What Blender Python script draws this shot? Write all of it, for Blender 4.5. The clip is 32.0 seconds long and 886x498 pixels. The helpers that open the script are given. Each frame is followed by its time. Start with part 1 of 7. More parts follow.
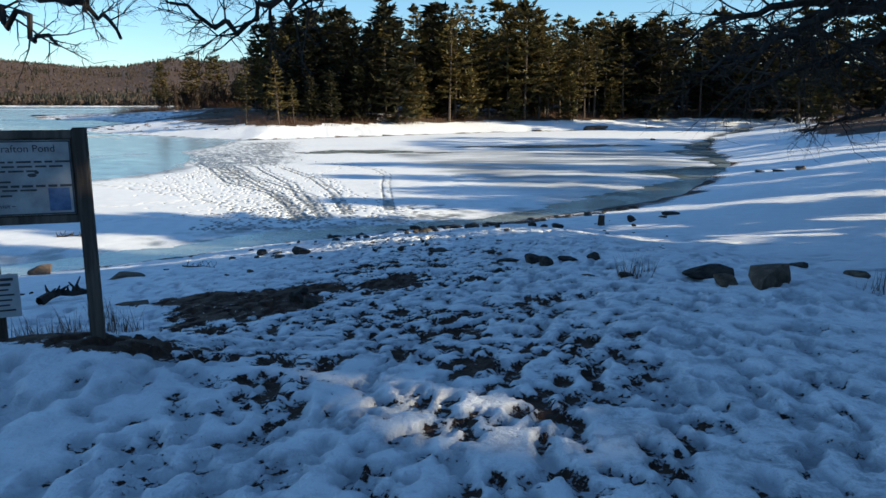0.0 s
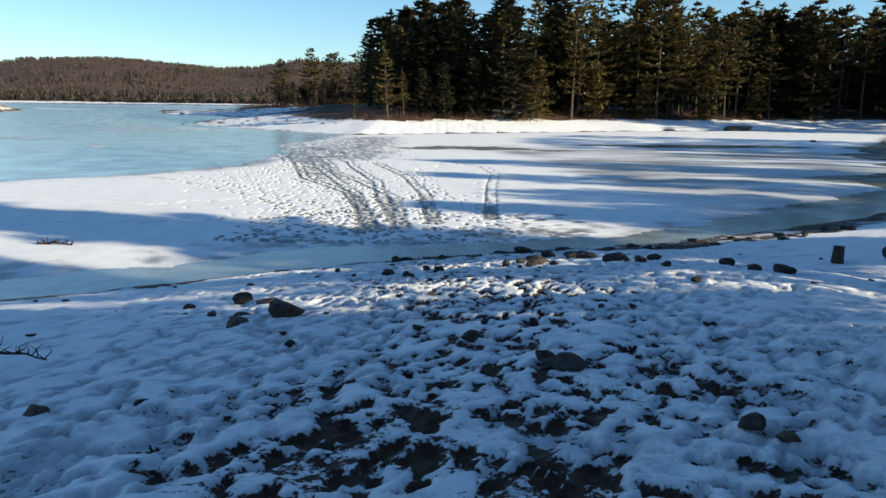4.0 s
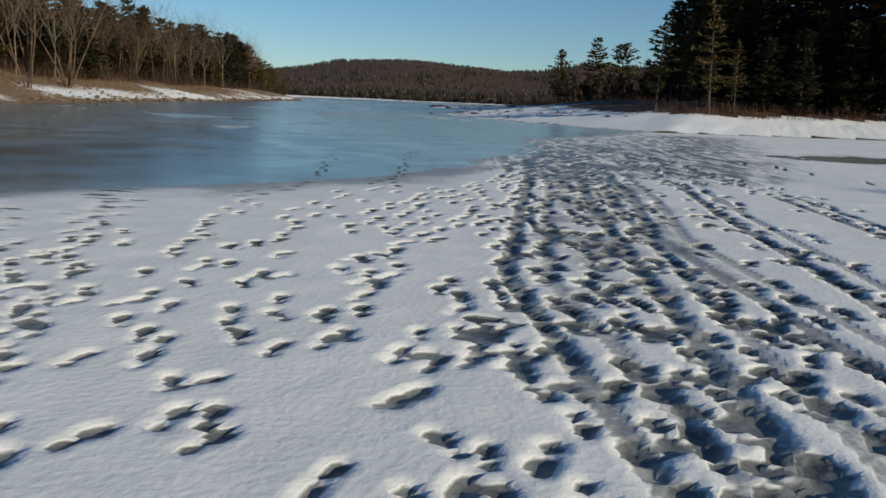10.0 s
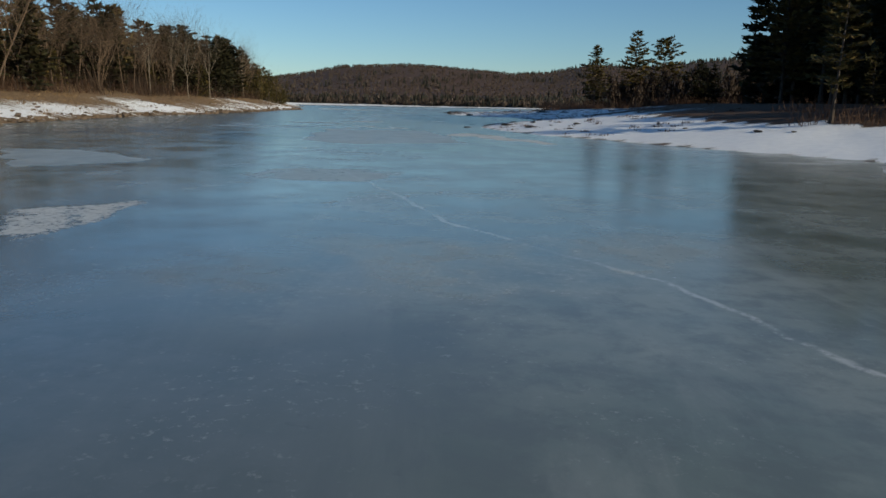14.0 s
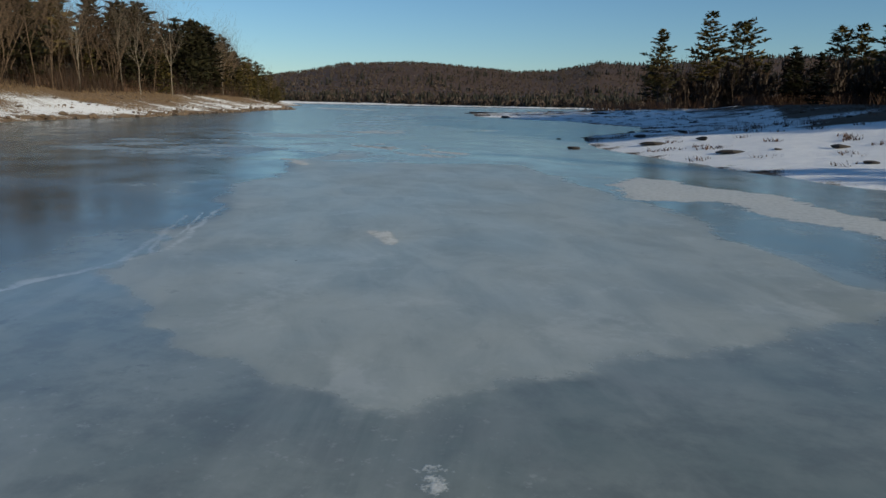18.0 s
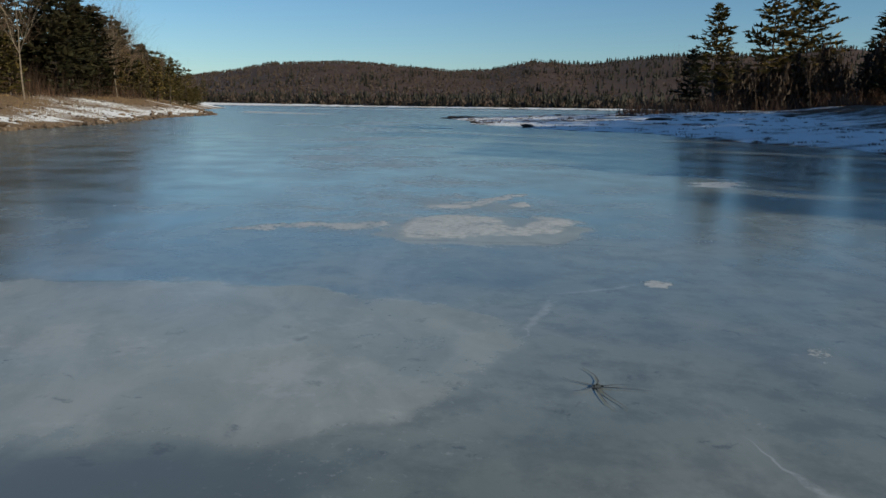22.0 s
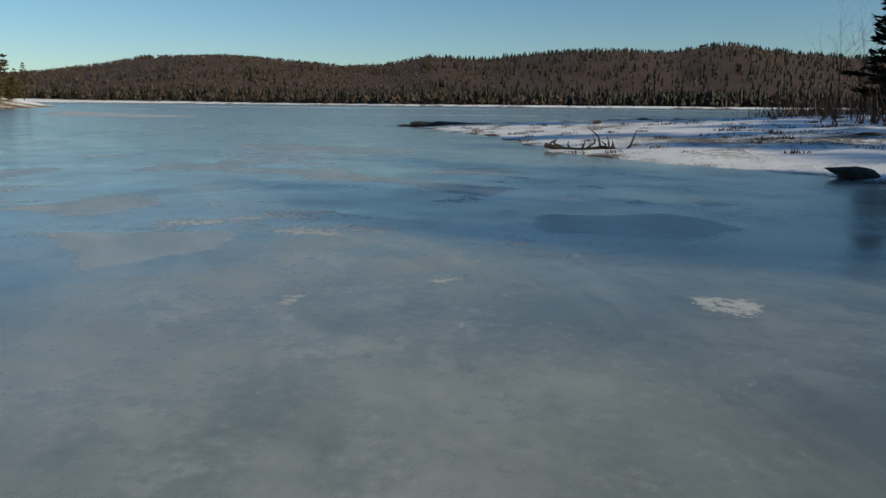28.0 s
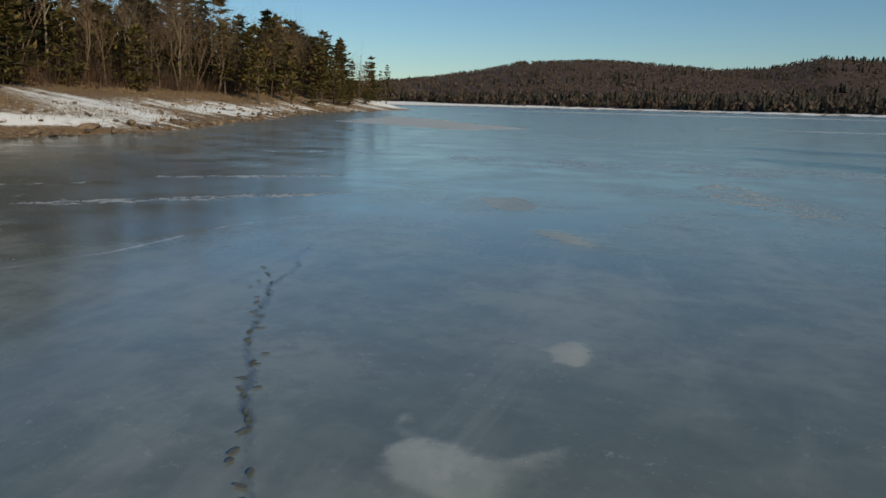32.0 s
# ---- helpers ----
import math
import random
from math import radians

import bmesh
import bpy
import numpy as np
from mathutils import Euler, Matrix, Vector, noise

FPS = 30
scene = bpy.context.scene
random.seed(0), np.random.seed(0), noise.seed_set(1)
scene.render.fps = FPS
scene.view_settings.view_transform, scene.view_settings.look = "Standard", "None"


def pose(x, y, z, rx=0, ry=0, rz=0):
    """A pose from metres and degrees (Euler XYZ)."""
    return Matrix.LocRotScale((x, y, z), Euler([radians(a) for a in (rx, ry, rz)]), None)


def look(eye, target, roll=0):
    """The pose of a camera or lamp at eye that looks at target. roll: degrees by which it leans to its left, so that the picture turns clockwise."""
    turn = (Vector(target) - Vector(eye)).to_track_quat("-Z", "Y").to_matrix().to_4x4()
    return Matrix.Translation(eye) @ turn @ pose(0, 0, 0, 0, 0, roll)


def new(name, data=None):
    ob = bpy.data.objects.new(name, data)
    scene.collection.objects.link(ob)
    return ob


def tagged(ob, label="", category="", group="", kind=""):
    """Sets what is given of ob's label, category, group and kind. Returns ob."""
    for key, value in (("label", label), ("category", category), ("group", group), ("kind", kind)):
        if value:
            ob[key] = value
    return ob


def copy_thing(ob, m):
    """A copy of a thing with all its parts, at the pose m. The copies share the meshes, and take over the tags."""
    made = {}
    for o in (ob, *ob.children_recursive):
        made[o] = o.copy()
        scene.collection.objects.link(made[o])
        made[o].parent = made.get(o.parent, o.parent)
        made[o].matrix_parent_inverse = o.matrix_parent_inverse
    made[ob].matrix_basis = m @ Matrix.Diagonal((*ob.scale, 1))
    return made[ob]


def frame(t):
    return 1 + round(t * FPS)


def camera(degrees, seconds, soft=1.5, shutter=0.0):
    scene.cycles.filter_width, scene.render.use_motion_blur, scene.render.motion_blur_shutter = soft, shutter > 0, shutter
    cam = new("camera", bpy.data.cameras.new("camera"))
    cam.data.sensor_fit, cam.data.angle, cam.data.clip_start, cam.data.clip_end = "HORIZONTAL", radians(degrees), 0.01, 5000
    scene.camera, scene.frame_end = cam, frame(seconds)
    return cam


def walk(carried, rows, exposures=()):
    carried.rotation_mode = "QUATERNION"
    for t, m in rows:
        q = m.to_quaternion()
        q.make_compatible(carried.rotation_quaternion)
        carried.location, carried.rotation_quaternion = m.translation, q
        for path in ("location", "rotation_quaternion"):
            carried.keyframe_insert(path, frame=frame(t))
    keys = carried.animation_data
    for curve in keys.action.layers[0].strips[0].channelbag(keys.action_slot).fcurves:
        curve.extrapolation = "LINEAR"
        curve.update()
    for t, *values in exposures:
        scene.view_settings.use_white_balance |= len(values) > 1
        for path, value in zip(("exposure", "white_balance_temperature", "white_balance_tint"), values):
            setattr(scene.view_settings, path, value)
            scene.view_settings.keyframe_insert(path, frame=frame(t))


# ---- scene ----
cam = camera(61.6, 32.0)
PATH = [
    (0.0, -2.45, -4.36, 4.910, -9.23, -11.33, 0.03),
    (0.5, -2.26, -3.66, 4.842, -7.65, -11.33, 0.16),
    (1.0, -2.07, -2.90, 4.750, -6.35, -11.33, 0.27),
    (1.5, -1.89, -2.07, 4.651, -5.12, -11.32, 0.36),
    (2.0, -1.72, -1.16, 4.543, -3.92, -11.32, 0.42),
    (2.5, -1.56, -0.07, 4.411, -2.79, -11.32, 0.46),
    (3.5, -1.27, 2.65, 4.067, -0.99, -11.26, 0.50),
    (4.5, -1.17, 6.20, 3.739, 0.41, -11.21, 0.54),
    (5.0, -1.23, 8.30, 3.523, 1.06, -11.17, 0.58),
    (5.5, -1.33, 10.48, 3.261, 1.62, -11.14, 0.65),
    (6.0, -1.50, 12.76, 2.970, 1.92, -11.13, 0.75),
    (6.5, -1.74, 15.31, 2.650, 2.22, -11.13, 0.87),
    (7.0, -2.05, 17.92, 2.330, 2.65, -11.13, 1.01),
    (7.5, -2.45, 20.59, 2.030, 3.48, -11.13, 1.18),
    (8.0, -2.94, 23.30, 1.830, 5.31, -11.14, 1.39),
    (8.5, -3.57, 26.12, 1.720, 8.53, -11.17, 1.64),
    (9.0, -4.39, 29.13, 1.660, 12.78, -11.21, 1.93),
    (9.5, -5.36, 32.27, 1.650, 17.40, -11.28, 2.17),
    (10.0, -6.40, 35.21, 1.680, 20.50, -11.27, 2.20),
    (10.5, -7.63, 38.23, 1.730, 21.05, -11.15, 2.07),
    (11.0, -9.07, 41.32, 1.799, 21.00, -11.03, 1.89),
    (11.5, -10.48, 44.00, 1.857, 20.87, -10.91, 1.69),
    (12.0, -11.96, 46.41, 1.946, 20.99, -10.89, 1.47),
    (12.5, -13.53, 48.57, 2.034, 20.96, -10.90, 1.28),
    (13.0, -15.19, 50.97, 2.105, 20.95, -10.93, 1.13),
    (13.5, -16.75, 53.79, 2.125, 20.98, -10.97, 1.01),
    (14.0, -18.40, 56.81, 2.131, 21.01, -11.00, 0.97),
    (14.5, -20.08, 59.91, 2.126, 21.03, -11.03, 0.93),
    (15.5, -23.47, 66.52, 2.114, 21.16, -11.09, 0.78),
    (16.5, -27.61, 74.29, 2.110, 21.13, -11.16, 0.69),
    (17.0, -29.92, 78.61, 2.123, 21.08, -11.17, 0.87),
    (17.5, -32.41, 83.24, 2.117, 20.87, -11.15, 1.01),
    (18.0, -34.79, 87.78, 2.103, 21.14, -11.09, 1.06),
    (18.5, -37.12, 92.04, 2.099, 21.33, -11.02, 1.04),
    (19.0, -39.48, 96.05, 2.123, 21.41, -10.99, 0.99),
    (19.5, -42.07, 100.31, 2.170, 21.51, -10.99, 0.93),
    (20.0, -44.67, 104.46, 2.225, 21.38, -10.99, 0.86),
    (20.5, -47.04, 108.10, 2.285, 21.01, -11.00, 0.80),
    (21.0, -49.55, 112.02, 2.343, 19.77, -11.01, 0.72),
    (21.5, -52.32, 116.50, 2.366, 17.69, -11.03, 0.64),
    (22.0, -55.10, 121.37, 2.343, 15.92, -11.03, 0.62),
    (22.5, -57.66, 126.35, 2.299, 14.13, -11.02, 0.68),
    (23.0, -60.15, 131.16, 2.252, 11.20, -11.01, 0.82),
    (23.5, -62.80, 136.27, 2.209, 8.03, -11.00, 0.97),
    (24.0, -65.17, 141.12, 2.174, 5.95, -11.00, 1.09),
    (24.5, -67.29, 145.74, 2.154, 4.74, -11.02, 1.10),
    (25.0, -69.11, 150.21, 2.153, 4.35, -11.06, 0.96),
    (25.5, -70.93, 155.06, 2.137, 3.84, -11.08, 0.79),
    (26.5, -73.87, 165.36, 2.115, 3.52, -11.12, 0.64),
    (27.5, -76.58, 174.81, 2.086, 5.71, -11.17, 0.46),
    (28.0, -77.71, 178.84, 2.087, 7.61, -11.19, 0.45),
    (28.5, -78.89, 183.15, 2.075, 10.66, -11.20, 0.49),
    (29.0, -80.16, 187.58, 2.052, 14.31, -11.19, 0.57),
    (29.5, -81.50, 191.83, 2.029, 18.10, -11.17, 0.68),
    (30.0, -82.98, 195.90, 2.017, 21.91, -11.16, 0.81),
    (30.5, -84.58, 199.95, 2.027, 25.76, -11.16, 0.94),
    (31.0, -86.39, 204.31, 2.064, 29.43, -11.17, 1.06),
    (31.5, -88.31, 208.38, 2.126, 32.47, -11.17, 1.15),
    (32.0, -89.96, 211.89, 2.207, 34.67, -11.17, 1.21),
]

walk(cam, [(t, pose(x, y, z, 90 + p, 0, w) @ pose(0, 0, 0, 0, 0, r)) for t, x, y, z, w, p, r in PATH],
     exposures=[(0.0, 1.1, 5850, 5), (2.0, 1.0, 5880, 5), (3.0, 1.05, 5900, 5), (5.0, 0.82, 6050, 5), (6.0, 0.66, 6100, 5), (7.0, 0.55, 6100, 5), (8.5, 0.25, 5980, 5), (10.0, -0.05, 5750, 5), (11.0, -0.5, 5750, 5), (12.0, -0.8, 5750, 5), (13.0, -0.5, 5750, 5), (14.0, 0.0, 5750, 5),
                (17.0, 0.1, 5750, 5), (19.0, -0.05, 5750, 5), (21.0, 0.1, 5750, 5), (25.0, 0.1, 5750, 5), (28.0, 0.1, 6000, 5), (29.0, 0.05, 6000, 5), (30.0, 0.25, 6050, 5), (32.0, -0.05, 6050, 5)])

# ---------------------------------------------------------------- light
SUN_AZ, SUN_EL = radians(110.0), radians(16.5)     # azimuth clockwise from +y
world = bpy.data.worlds.new("world")
scene.world = world
world.use_nodes = True
wn = world.node_tree.nodes
sky = wn.new("ShaderNodeTexSky")
sky.sky_type = "NISHITA"
sky.sun_disc = False
sky.sun_elevation, sky.sun_rotation = SUN_EL, SUN_AZ
sky.altitude, sky.air_density, sky.dust_density, sky.ozone_density = 300, 1.0, 0.0, 3.0
clean = wn.new("ShaderNodeMix")
clean.data_type, clean.blend_type = "RGBA", "MULTIPLY"
clean.inputs[0].default_value, clean.inputs[7].default_value = 1.0, (0.91, 0.98, 1.02, 1)
world.node_tree.links.new(sky.outputs[0], clean.inputs[6])
world.node_tree.links.new(clean.outputs[2], wn["Background"].inputs[0])
wn["Background"].inputs[1].default_value = 0.082
sun = new("sun", bpy.data.lights.new("sun", "SUN"))
sun.data.energy, sun.data.angle, sun.data.color = 5.0, radians(0.6), (1.0, 0.82, 0.57)
sun.matrix_world = look((0, 0, 60), (-math.sin(SUN_AZ) * 100, -math.cos(SUN_AZ) * 100, 60 - 100 * math.tan(SUN_EL)))


# ---------------------------------------------------------------- materials
class Mat:
    """A small helper to write node materials line by line."""

    def __init__(self, name):
        self.m = bpy.data.materials.new(name)
        self.m.use_nodes = True
        self.t = self.m.node_tree
        self.b = self.t.nodes["Principled BSDF"]

    def node(self, kind, **ins):
        n = self.t.nodes.new("ShaderNode" + kind)
        for k, v in ins.items():
            key = int(k[1:]) if k[0] == "i" and k[1:].isdigit() else k.replace("_", " ")
            self.put(n.inputs[key], v)
        return n

    def put(self, sock, v):
        if isinstance(v, bpy.types.NodeSocket):
            self.t.links.new(v, sock)
        else:
            sock.default_value = v

    def coords(self, scale=(1, 1, 1), turn=0.0):
        c = self.node("TexCoord")
        mp = self.node("Mapping", Vector=c.outputs["Object"], Rotation=(0, 0, radians(turn)), Scale=tuple(1 / c for c in scale))
        mp.vector_type = "TEXTURE"
        return mp.outputs[0]

    def noise(self, vec, scale, detail=4.0, rough=0.55, warp=0.0):
        return self.node("TexNoise", Vector=vec, Scale=scale, Detail=detail, Roughness=rough, Distortion=warp).outputs["Fac"]

    def ramp(self, fac, lo, hi, a=0.0, b=1.0):
        n = self.node("MapRange", Value=fac, From_Min=lo, From_Max=hi, To_Min=a, To_Max=b)
        n.interpolation_type = "SMOOTHSTEP"
        return n.outputs[0]

    def mix(self, fac, a, b):
        n = self.t.nodes.new("ShaderNodeMix")
        n.data_type = "RGBA"
        self.put(n.inputs[0], fac)
        self.put(n.inputs[6], a if isinstance(a, bpy.types.NodeSocket) else (*a, 1))
        self.put(n.inputs[7], b if isinstance(b, bpy.types.NodeSocket) else (*b, 1))
        return n.outputs[2]

    def math(self, op, a, b=0.0):
        n = self.t.nodes.new("ShaderNodeMath")
        n.operation = op
        self.put(n.inputs[0], a)
        self.put(n.inputs[1], b)
        return n.outputs[0]

    def attr(self, name):
        n = self.t.nodes.new("ShaderNodeAttribute")
        n.attribute_name = name
        return n.outputs["Fac"]

    def random(self):
        return self.node("ObjectInfo").outputs["Random"]

    def island(self):
        return self.node("NewGeometry").outputs["Random Per Island"]

    def bump(self, height, strength=0.3, dist=0.05):
        n = self.node("Bump", Strength=strength, Distance=dist, Height=height)
        self.put(self.b.inputs["Normal"], n.outputs[0])

    def done(self, color=None, rough=None, metal=None, spec=None):
        for key, v in (("Base Color", color), ("Roughness", rough), ("Metallic", metal), ("Specular IOR Level", spec)):
            if v is not None:
                if key == "Base Color" and not isinstance(v, bpy.types.NodeSocket):
                    v = (*v, 1)
                self.put(self.b.inputs[key], v)
        return self.m


def make_snow_on_ice():
    k = Mat("trodden_snow")
    v = k.coords()
    fine, mid, big = k.noise(v, 18, 5), k.noise(v, 1.6, 4), k.noise(v, 0.12, 3)
    col = k.mix(k.ramp(mid, 0.3, 0.7), (0.78, 0.785, 0.78), (0.87, 0.87, 0.86))
    col = k.mix(k.ramp(big, 0.45, 0.75, 0, 0.35), col, (0.66, 0.67, 0.68))
    worn = k.noise(k.coords((2.6, 0.45, 1.0), 20), 1.2, 8, 0.7, 0.5)
    rub = k.math("MULTIPLY", k.math("SUBTRACT", worn, 0.5), 2.1)
    rub = k.math("MULTIPLY", rub, k.attr("worn"))
    # slush grey of treads and worn snow; it also paints shade into prints
    slush_shade = k.ramp(k.math("ADD", k.math("ADD", k.attr("tread"), rub), k.math("MULTIPLY", k.math("SUBTRACT", fine, 0.5), 0.4)), 0.3, 0.68)
    col = k.mix(k.math("MULTIPLY", slush_shade, 0.95), col, k.mix(k.ramp(fine, 0.35, 0.65), (0.105, 0.11, 0.108), (0.20, 0.208, 0.205)))
    # darkest prints: wet bottom and shade together in one colour
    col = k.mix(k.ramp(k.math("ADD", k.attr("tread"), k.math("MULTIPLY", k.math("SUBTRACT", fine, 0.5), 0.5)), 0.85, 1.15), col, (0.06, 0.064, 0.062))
    relief = k.math("SUBTRACT", k.math("ADD", k.math("MULTIPLY", fine, 0.6), mid), k.math("MULTIPLY", slush_shade, 0.7))
    k.bump(relief, 0.5, 0.022)
    return k.done(col, k.ramp(slush_shade, 0, 1, 0.75, 0.4), spec=0.3)


def make_ground():
    k = Mat("snowy_ground")
    v = k.coords()
    fine, mid, big = k.noise(v, 10, 6, 0.62), k.noise(v, 2.2, 5), k.noise(v, 0.25, 4)
    snowcol = k.mix(k.ramp(mid, 0.3, 0.7), (0.82, 0.825, 0.83), (0.90, 0.90, 0.895))
    grass = k.noise(k.coords((1.0, 1.0, 4.0)), 5, 6, 0.7)
    dirt = k.mix(k.ramp(fine, 0.3, 0.7), (0.030, 0.015, 0.009), (0.095, 0.052, 0.030))
    straw = k.mix(k.ramp(grass, 0.36, 0.64), (0.11, 0.066, 0.032), (0.36, 0.25, 0.135))
    straw = k.mix(k.ramp(mid, 0.42, 0.66, 0, 0.6), straw, (0.11, 0.065, 0.035))
    bare = k.mix(k.attr("straw"), dirt, straw)
    clod = k.noise(v, 5.0, 7, 0.72, 0.3)
    trod = k.attr("trod")
    edge = k.math("ADD", k.attr("snow"), k.math("ADD", k.math("MULTIPLY", k.math("SUBTRACT", fine, 0.5), 1.0),
                                                k.math("MULTIPLY", k.math("SUBTRACT", mid, 0.5), k.ramp(trod, 0, 1, 0.5, 0.2))))
    edge = k.math("ADD", edge, k.math("MULTIPLY", k.math("MULTIPLY", k.math("SUBTRACT", clod, 0.5), 1.1), trod))
    specks = k.noise(v, 34, 4, 0.6)
    edge = k.math("ADD", edge, k.math("MULTIPLY", k.math("SUBTRACT", specks, 0.5), 0.8))
    s = k.ramp(edge, 0.45, 0.54)
    k.bump(k.math("ADD", k.math("ADD", k.math("MULTIPLY", fine, 0.5), k.math("MULTIPLY", k.math("MULTIPLY", clod, trod), 1.3)), k.math("ADD", mid, k.math("ADD", k.math("MULTIPLY", specks, 0.35), k.math("MULTIPLY", s, 0.8)))), 0.85, 0.04)
    # packed snow and the shade inside boot prints, both put into the colour
    packed_shade = k.math("MULTIPLY", k.attr("tread"), k.ramp(fine, 0.25, 0.6, 0.45, 0.95))
    snowcol = k.mix(packed_shade, snowcol, (0.20, 0.213, 0.235))
    # hollows between the clods: slushy grey that also paints their shade
    slush_shade = k.math("MULTIPLY", k.ramp(clod, 0.36, 0.56, 0.8, 0.0), trod)
    snowcol = k.mix(slush_shade, snowcol, (0.36, 0.375, 0.40))
    return k.done(k.mix(s, bare, snowcol), 0.8, spec=0.25)


def make_ice():
    k = Mat("pond_ice")
    v = k.coords()
    big, mid, fine = k.noise(v, 0.05, 5, 0.55), k.noise(v, 0.4, 6, 0.62), k.noise(v, 1.7, 7, 0.66)
    grit, dust = k.noise(v, 8, 6, 0.68), k.noise(v, 30, 3, 0.6)

    def off(field, amount):
        return k.math("MULTIPLY", k.math("SUBTRACT", field, 0.5), amount)

    def add(*terms):
        total = terms[0]
        for term in terms[1:]:
            total = k.math("ADD", total, term)
        return total

    swept = k.noise(k.coords((1.0, 0.22, 1.0), 24), 0.55, 7, 0.64, 0.7)
    col = k.mix(k.ramp(big, 0.35, 0.65), (0.148, 0.178, 0.160), (0.212, 0.24, 0.212))
    col = k.mix(k.ramp(mid, 0.36, 0.64, 0, 0.7), col, (0.285, 0.305, 0.27))
    col = k.mix(k.ramp(fine, 0.42, 0.64, 0, 0.6), col, (0.130, 0.146, 0.135))
    col = k.mix(k.ramp(swept, 0.48, 0.66, 0, 0.4), col, (0.34, 0.36, 0.33))
    stain = k.noise(k.coords((1.0, 0.4, 1.0)), 0.13, 6, 0.65)
    col = k.mix(k.ramp(stain, 0.54, 0.68, 0, 0.45), col, (0.15, 0.142, 0.118))
    plate = k.ramp(add(k.attr("plate"), off(mid, 0.45), off(fine, 0.75), off(grit, 0.32)), 0.24, 0.7)
    plate = k.math("MULTIPLY", plate, k.ramp(k.attr("plate"), 0.04, 0.22))
    veil = k.noise(k.coords((1.0, 0.5, 1.0), 30), 1.1, 7, 0.66, 0.6)
    col = k.mix(k.math("MULTIPLY", plate, k.ramp(veil, 0.34, 0.64, 0.42, 0.97)), col, (0.395, 0.413, 0.372))
    frost = k.math("MULTIPLY", plate, k.ramp(add(k.noise(v, 0.9, 6, 0.66, 0.4), off(grit, 0.3)), 0.54, 0.66, 0, 0.4))
    col = k.mix(frost, col, (0.50, 0.51, 0.475))
    dark = k.ramp(add(k.attr("dark"), off(mid, 0.3), off(fine, 0.35)), 0.25, 0.85)
    dark = k.math("MULTIPLY", dark, k.ramp(k.attr("dark"), 0.04, 0.2))
    col = k.mix(k.math("MULTIPLY", dark, 0.8), col, k.mix(k.ramp(fine, 0.35, 0.65), (0.062, 0.078, 0.082), (0.12, 0.137, 0.138)))
    crust = k.ramp(add(k.attr("crust"), off(fine, 1.1), off(grit, 0.9), off(dust, 0.4)), 0.42, 0.62)
    crust = k.math("MULTIPLY", crust, k.ramp(k.attr("crust"), 0.05, 0.25))
    flecks = k.math("MULTIPLY", k.ramp(add(grit, off(dust, 0.4)), 0.57, 0.72, 0, 0.32), k.ramp(k.noise(v, 0.5, 4), 0.42, 0.64))
    col = k.mix(flecks, col, (0.50, 0.505, 0.49))
    col = k.mix(k.math("MULTIPLY", crust, k.ramp(grit, 0.3, 0.6, 0.45, 0.92)), col, (0.60, 0.61, 0.59))
    bend = add(k.attr("line"), off(k.noise(v, 1.1, 3), 0.34), off(k.noise(v, 5, 4, 0.65), 0.12))
    away = k.math("ABSOLUTE", bend)
    broken = k.ramp(add(k.noise(v, 0.8, 4), off(grit, 0.8)), 0.38, 0.58, 0.12, 1.0)
    rime = k.math("MULTIPLY", k.math("MULTIPLY", k.ramp(add(away, off(grit, 0.10)), 0.015, 0.085, 1.0, 0.0), broken), k.attr("seam"))
    gap = k.math("MULTIPLY", k.ramp(add(away, off(grit, 0.16)), 0.012, 0.07, 1.0, 0.0), k.attr("crack"))
    col = k.mix(k.math("MULTIPLY", rime, 0.9), col, (0.62, 0.63, 0.61))
    col = k.mix(k.math("MULTIPLY", gap, k.ramp(broken, 0, 1, 0.25, 0.85)), col, (0.085, 0.095, 0.093))
    pits = k.math("MULTIPLY", k.ramp(k.noise(v, 2.6, 6, 0.7, 0.4), 0.60, 0.70, 0, 0.65), k.ramp(big, 0.4, 0.6))
    col = k.mix(pits, col, (0.10, 0.112, 0.112))
    rough = add(k.ramp(mid, 0.3, 0.7, 0.13, 0.24), k.math("MULTIPLY", plate, 0.16), k.math("MULTIPLY", crust, 0.4))
    k.bump(add(mid, k.math("MULTIPLY", fine, 0.12), k.math("MULTIPLY", k.math("MULTIPLY", crust, add(grit, dust)), 0.9), k.math("MULTIPLY", plate, 0.2)), 0.13, 0.05)
    return k.done(col, rough, spec=0.7)


def make_rock(name, a, b, frosted=0.0):
    k = Mat(name)
    v = k.coords()
    n1, n2 = k.noise(v, 5, 6, 0.65), k.noise(v, 28, 4)
    col = k.mix(k.ramp(n1, 0.32, 0.68), a, b)
    col = k.mix(k.ramp(n2, 0.62, 0.78, 0, 0.35), col, (0.17, 0.155, 0.13))
    k.bump(k.math("ADD", n1, k.math("MULTIPLY", n2, 0.3)), 0.7, 0.06)
    return k.done(col, 0.85, spec=0.25)


def make_bark(name, a, b, stretch=0.25):
    k = Mat(name)
    v = k.coords((1, 1, stretch))
    n1, n2 = k.noise(v, 9, 5, 0.65), k.noise(k.coords(), 0.9, 3)
    col = k.mix(k.ramp(n1, 0.35, 0.65), a, b)
    col = k.mix(k.ramp(n2, 0.45, 0.7, 0, 0.35), col, tuple(min(1, c * 1.5) for c in b))
    k.bump(n1, 0.6, 0.03)
    return k.done(col, 0.9, spec=0.2)


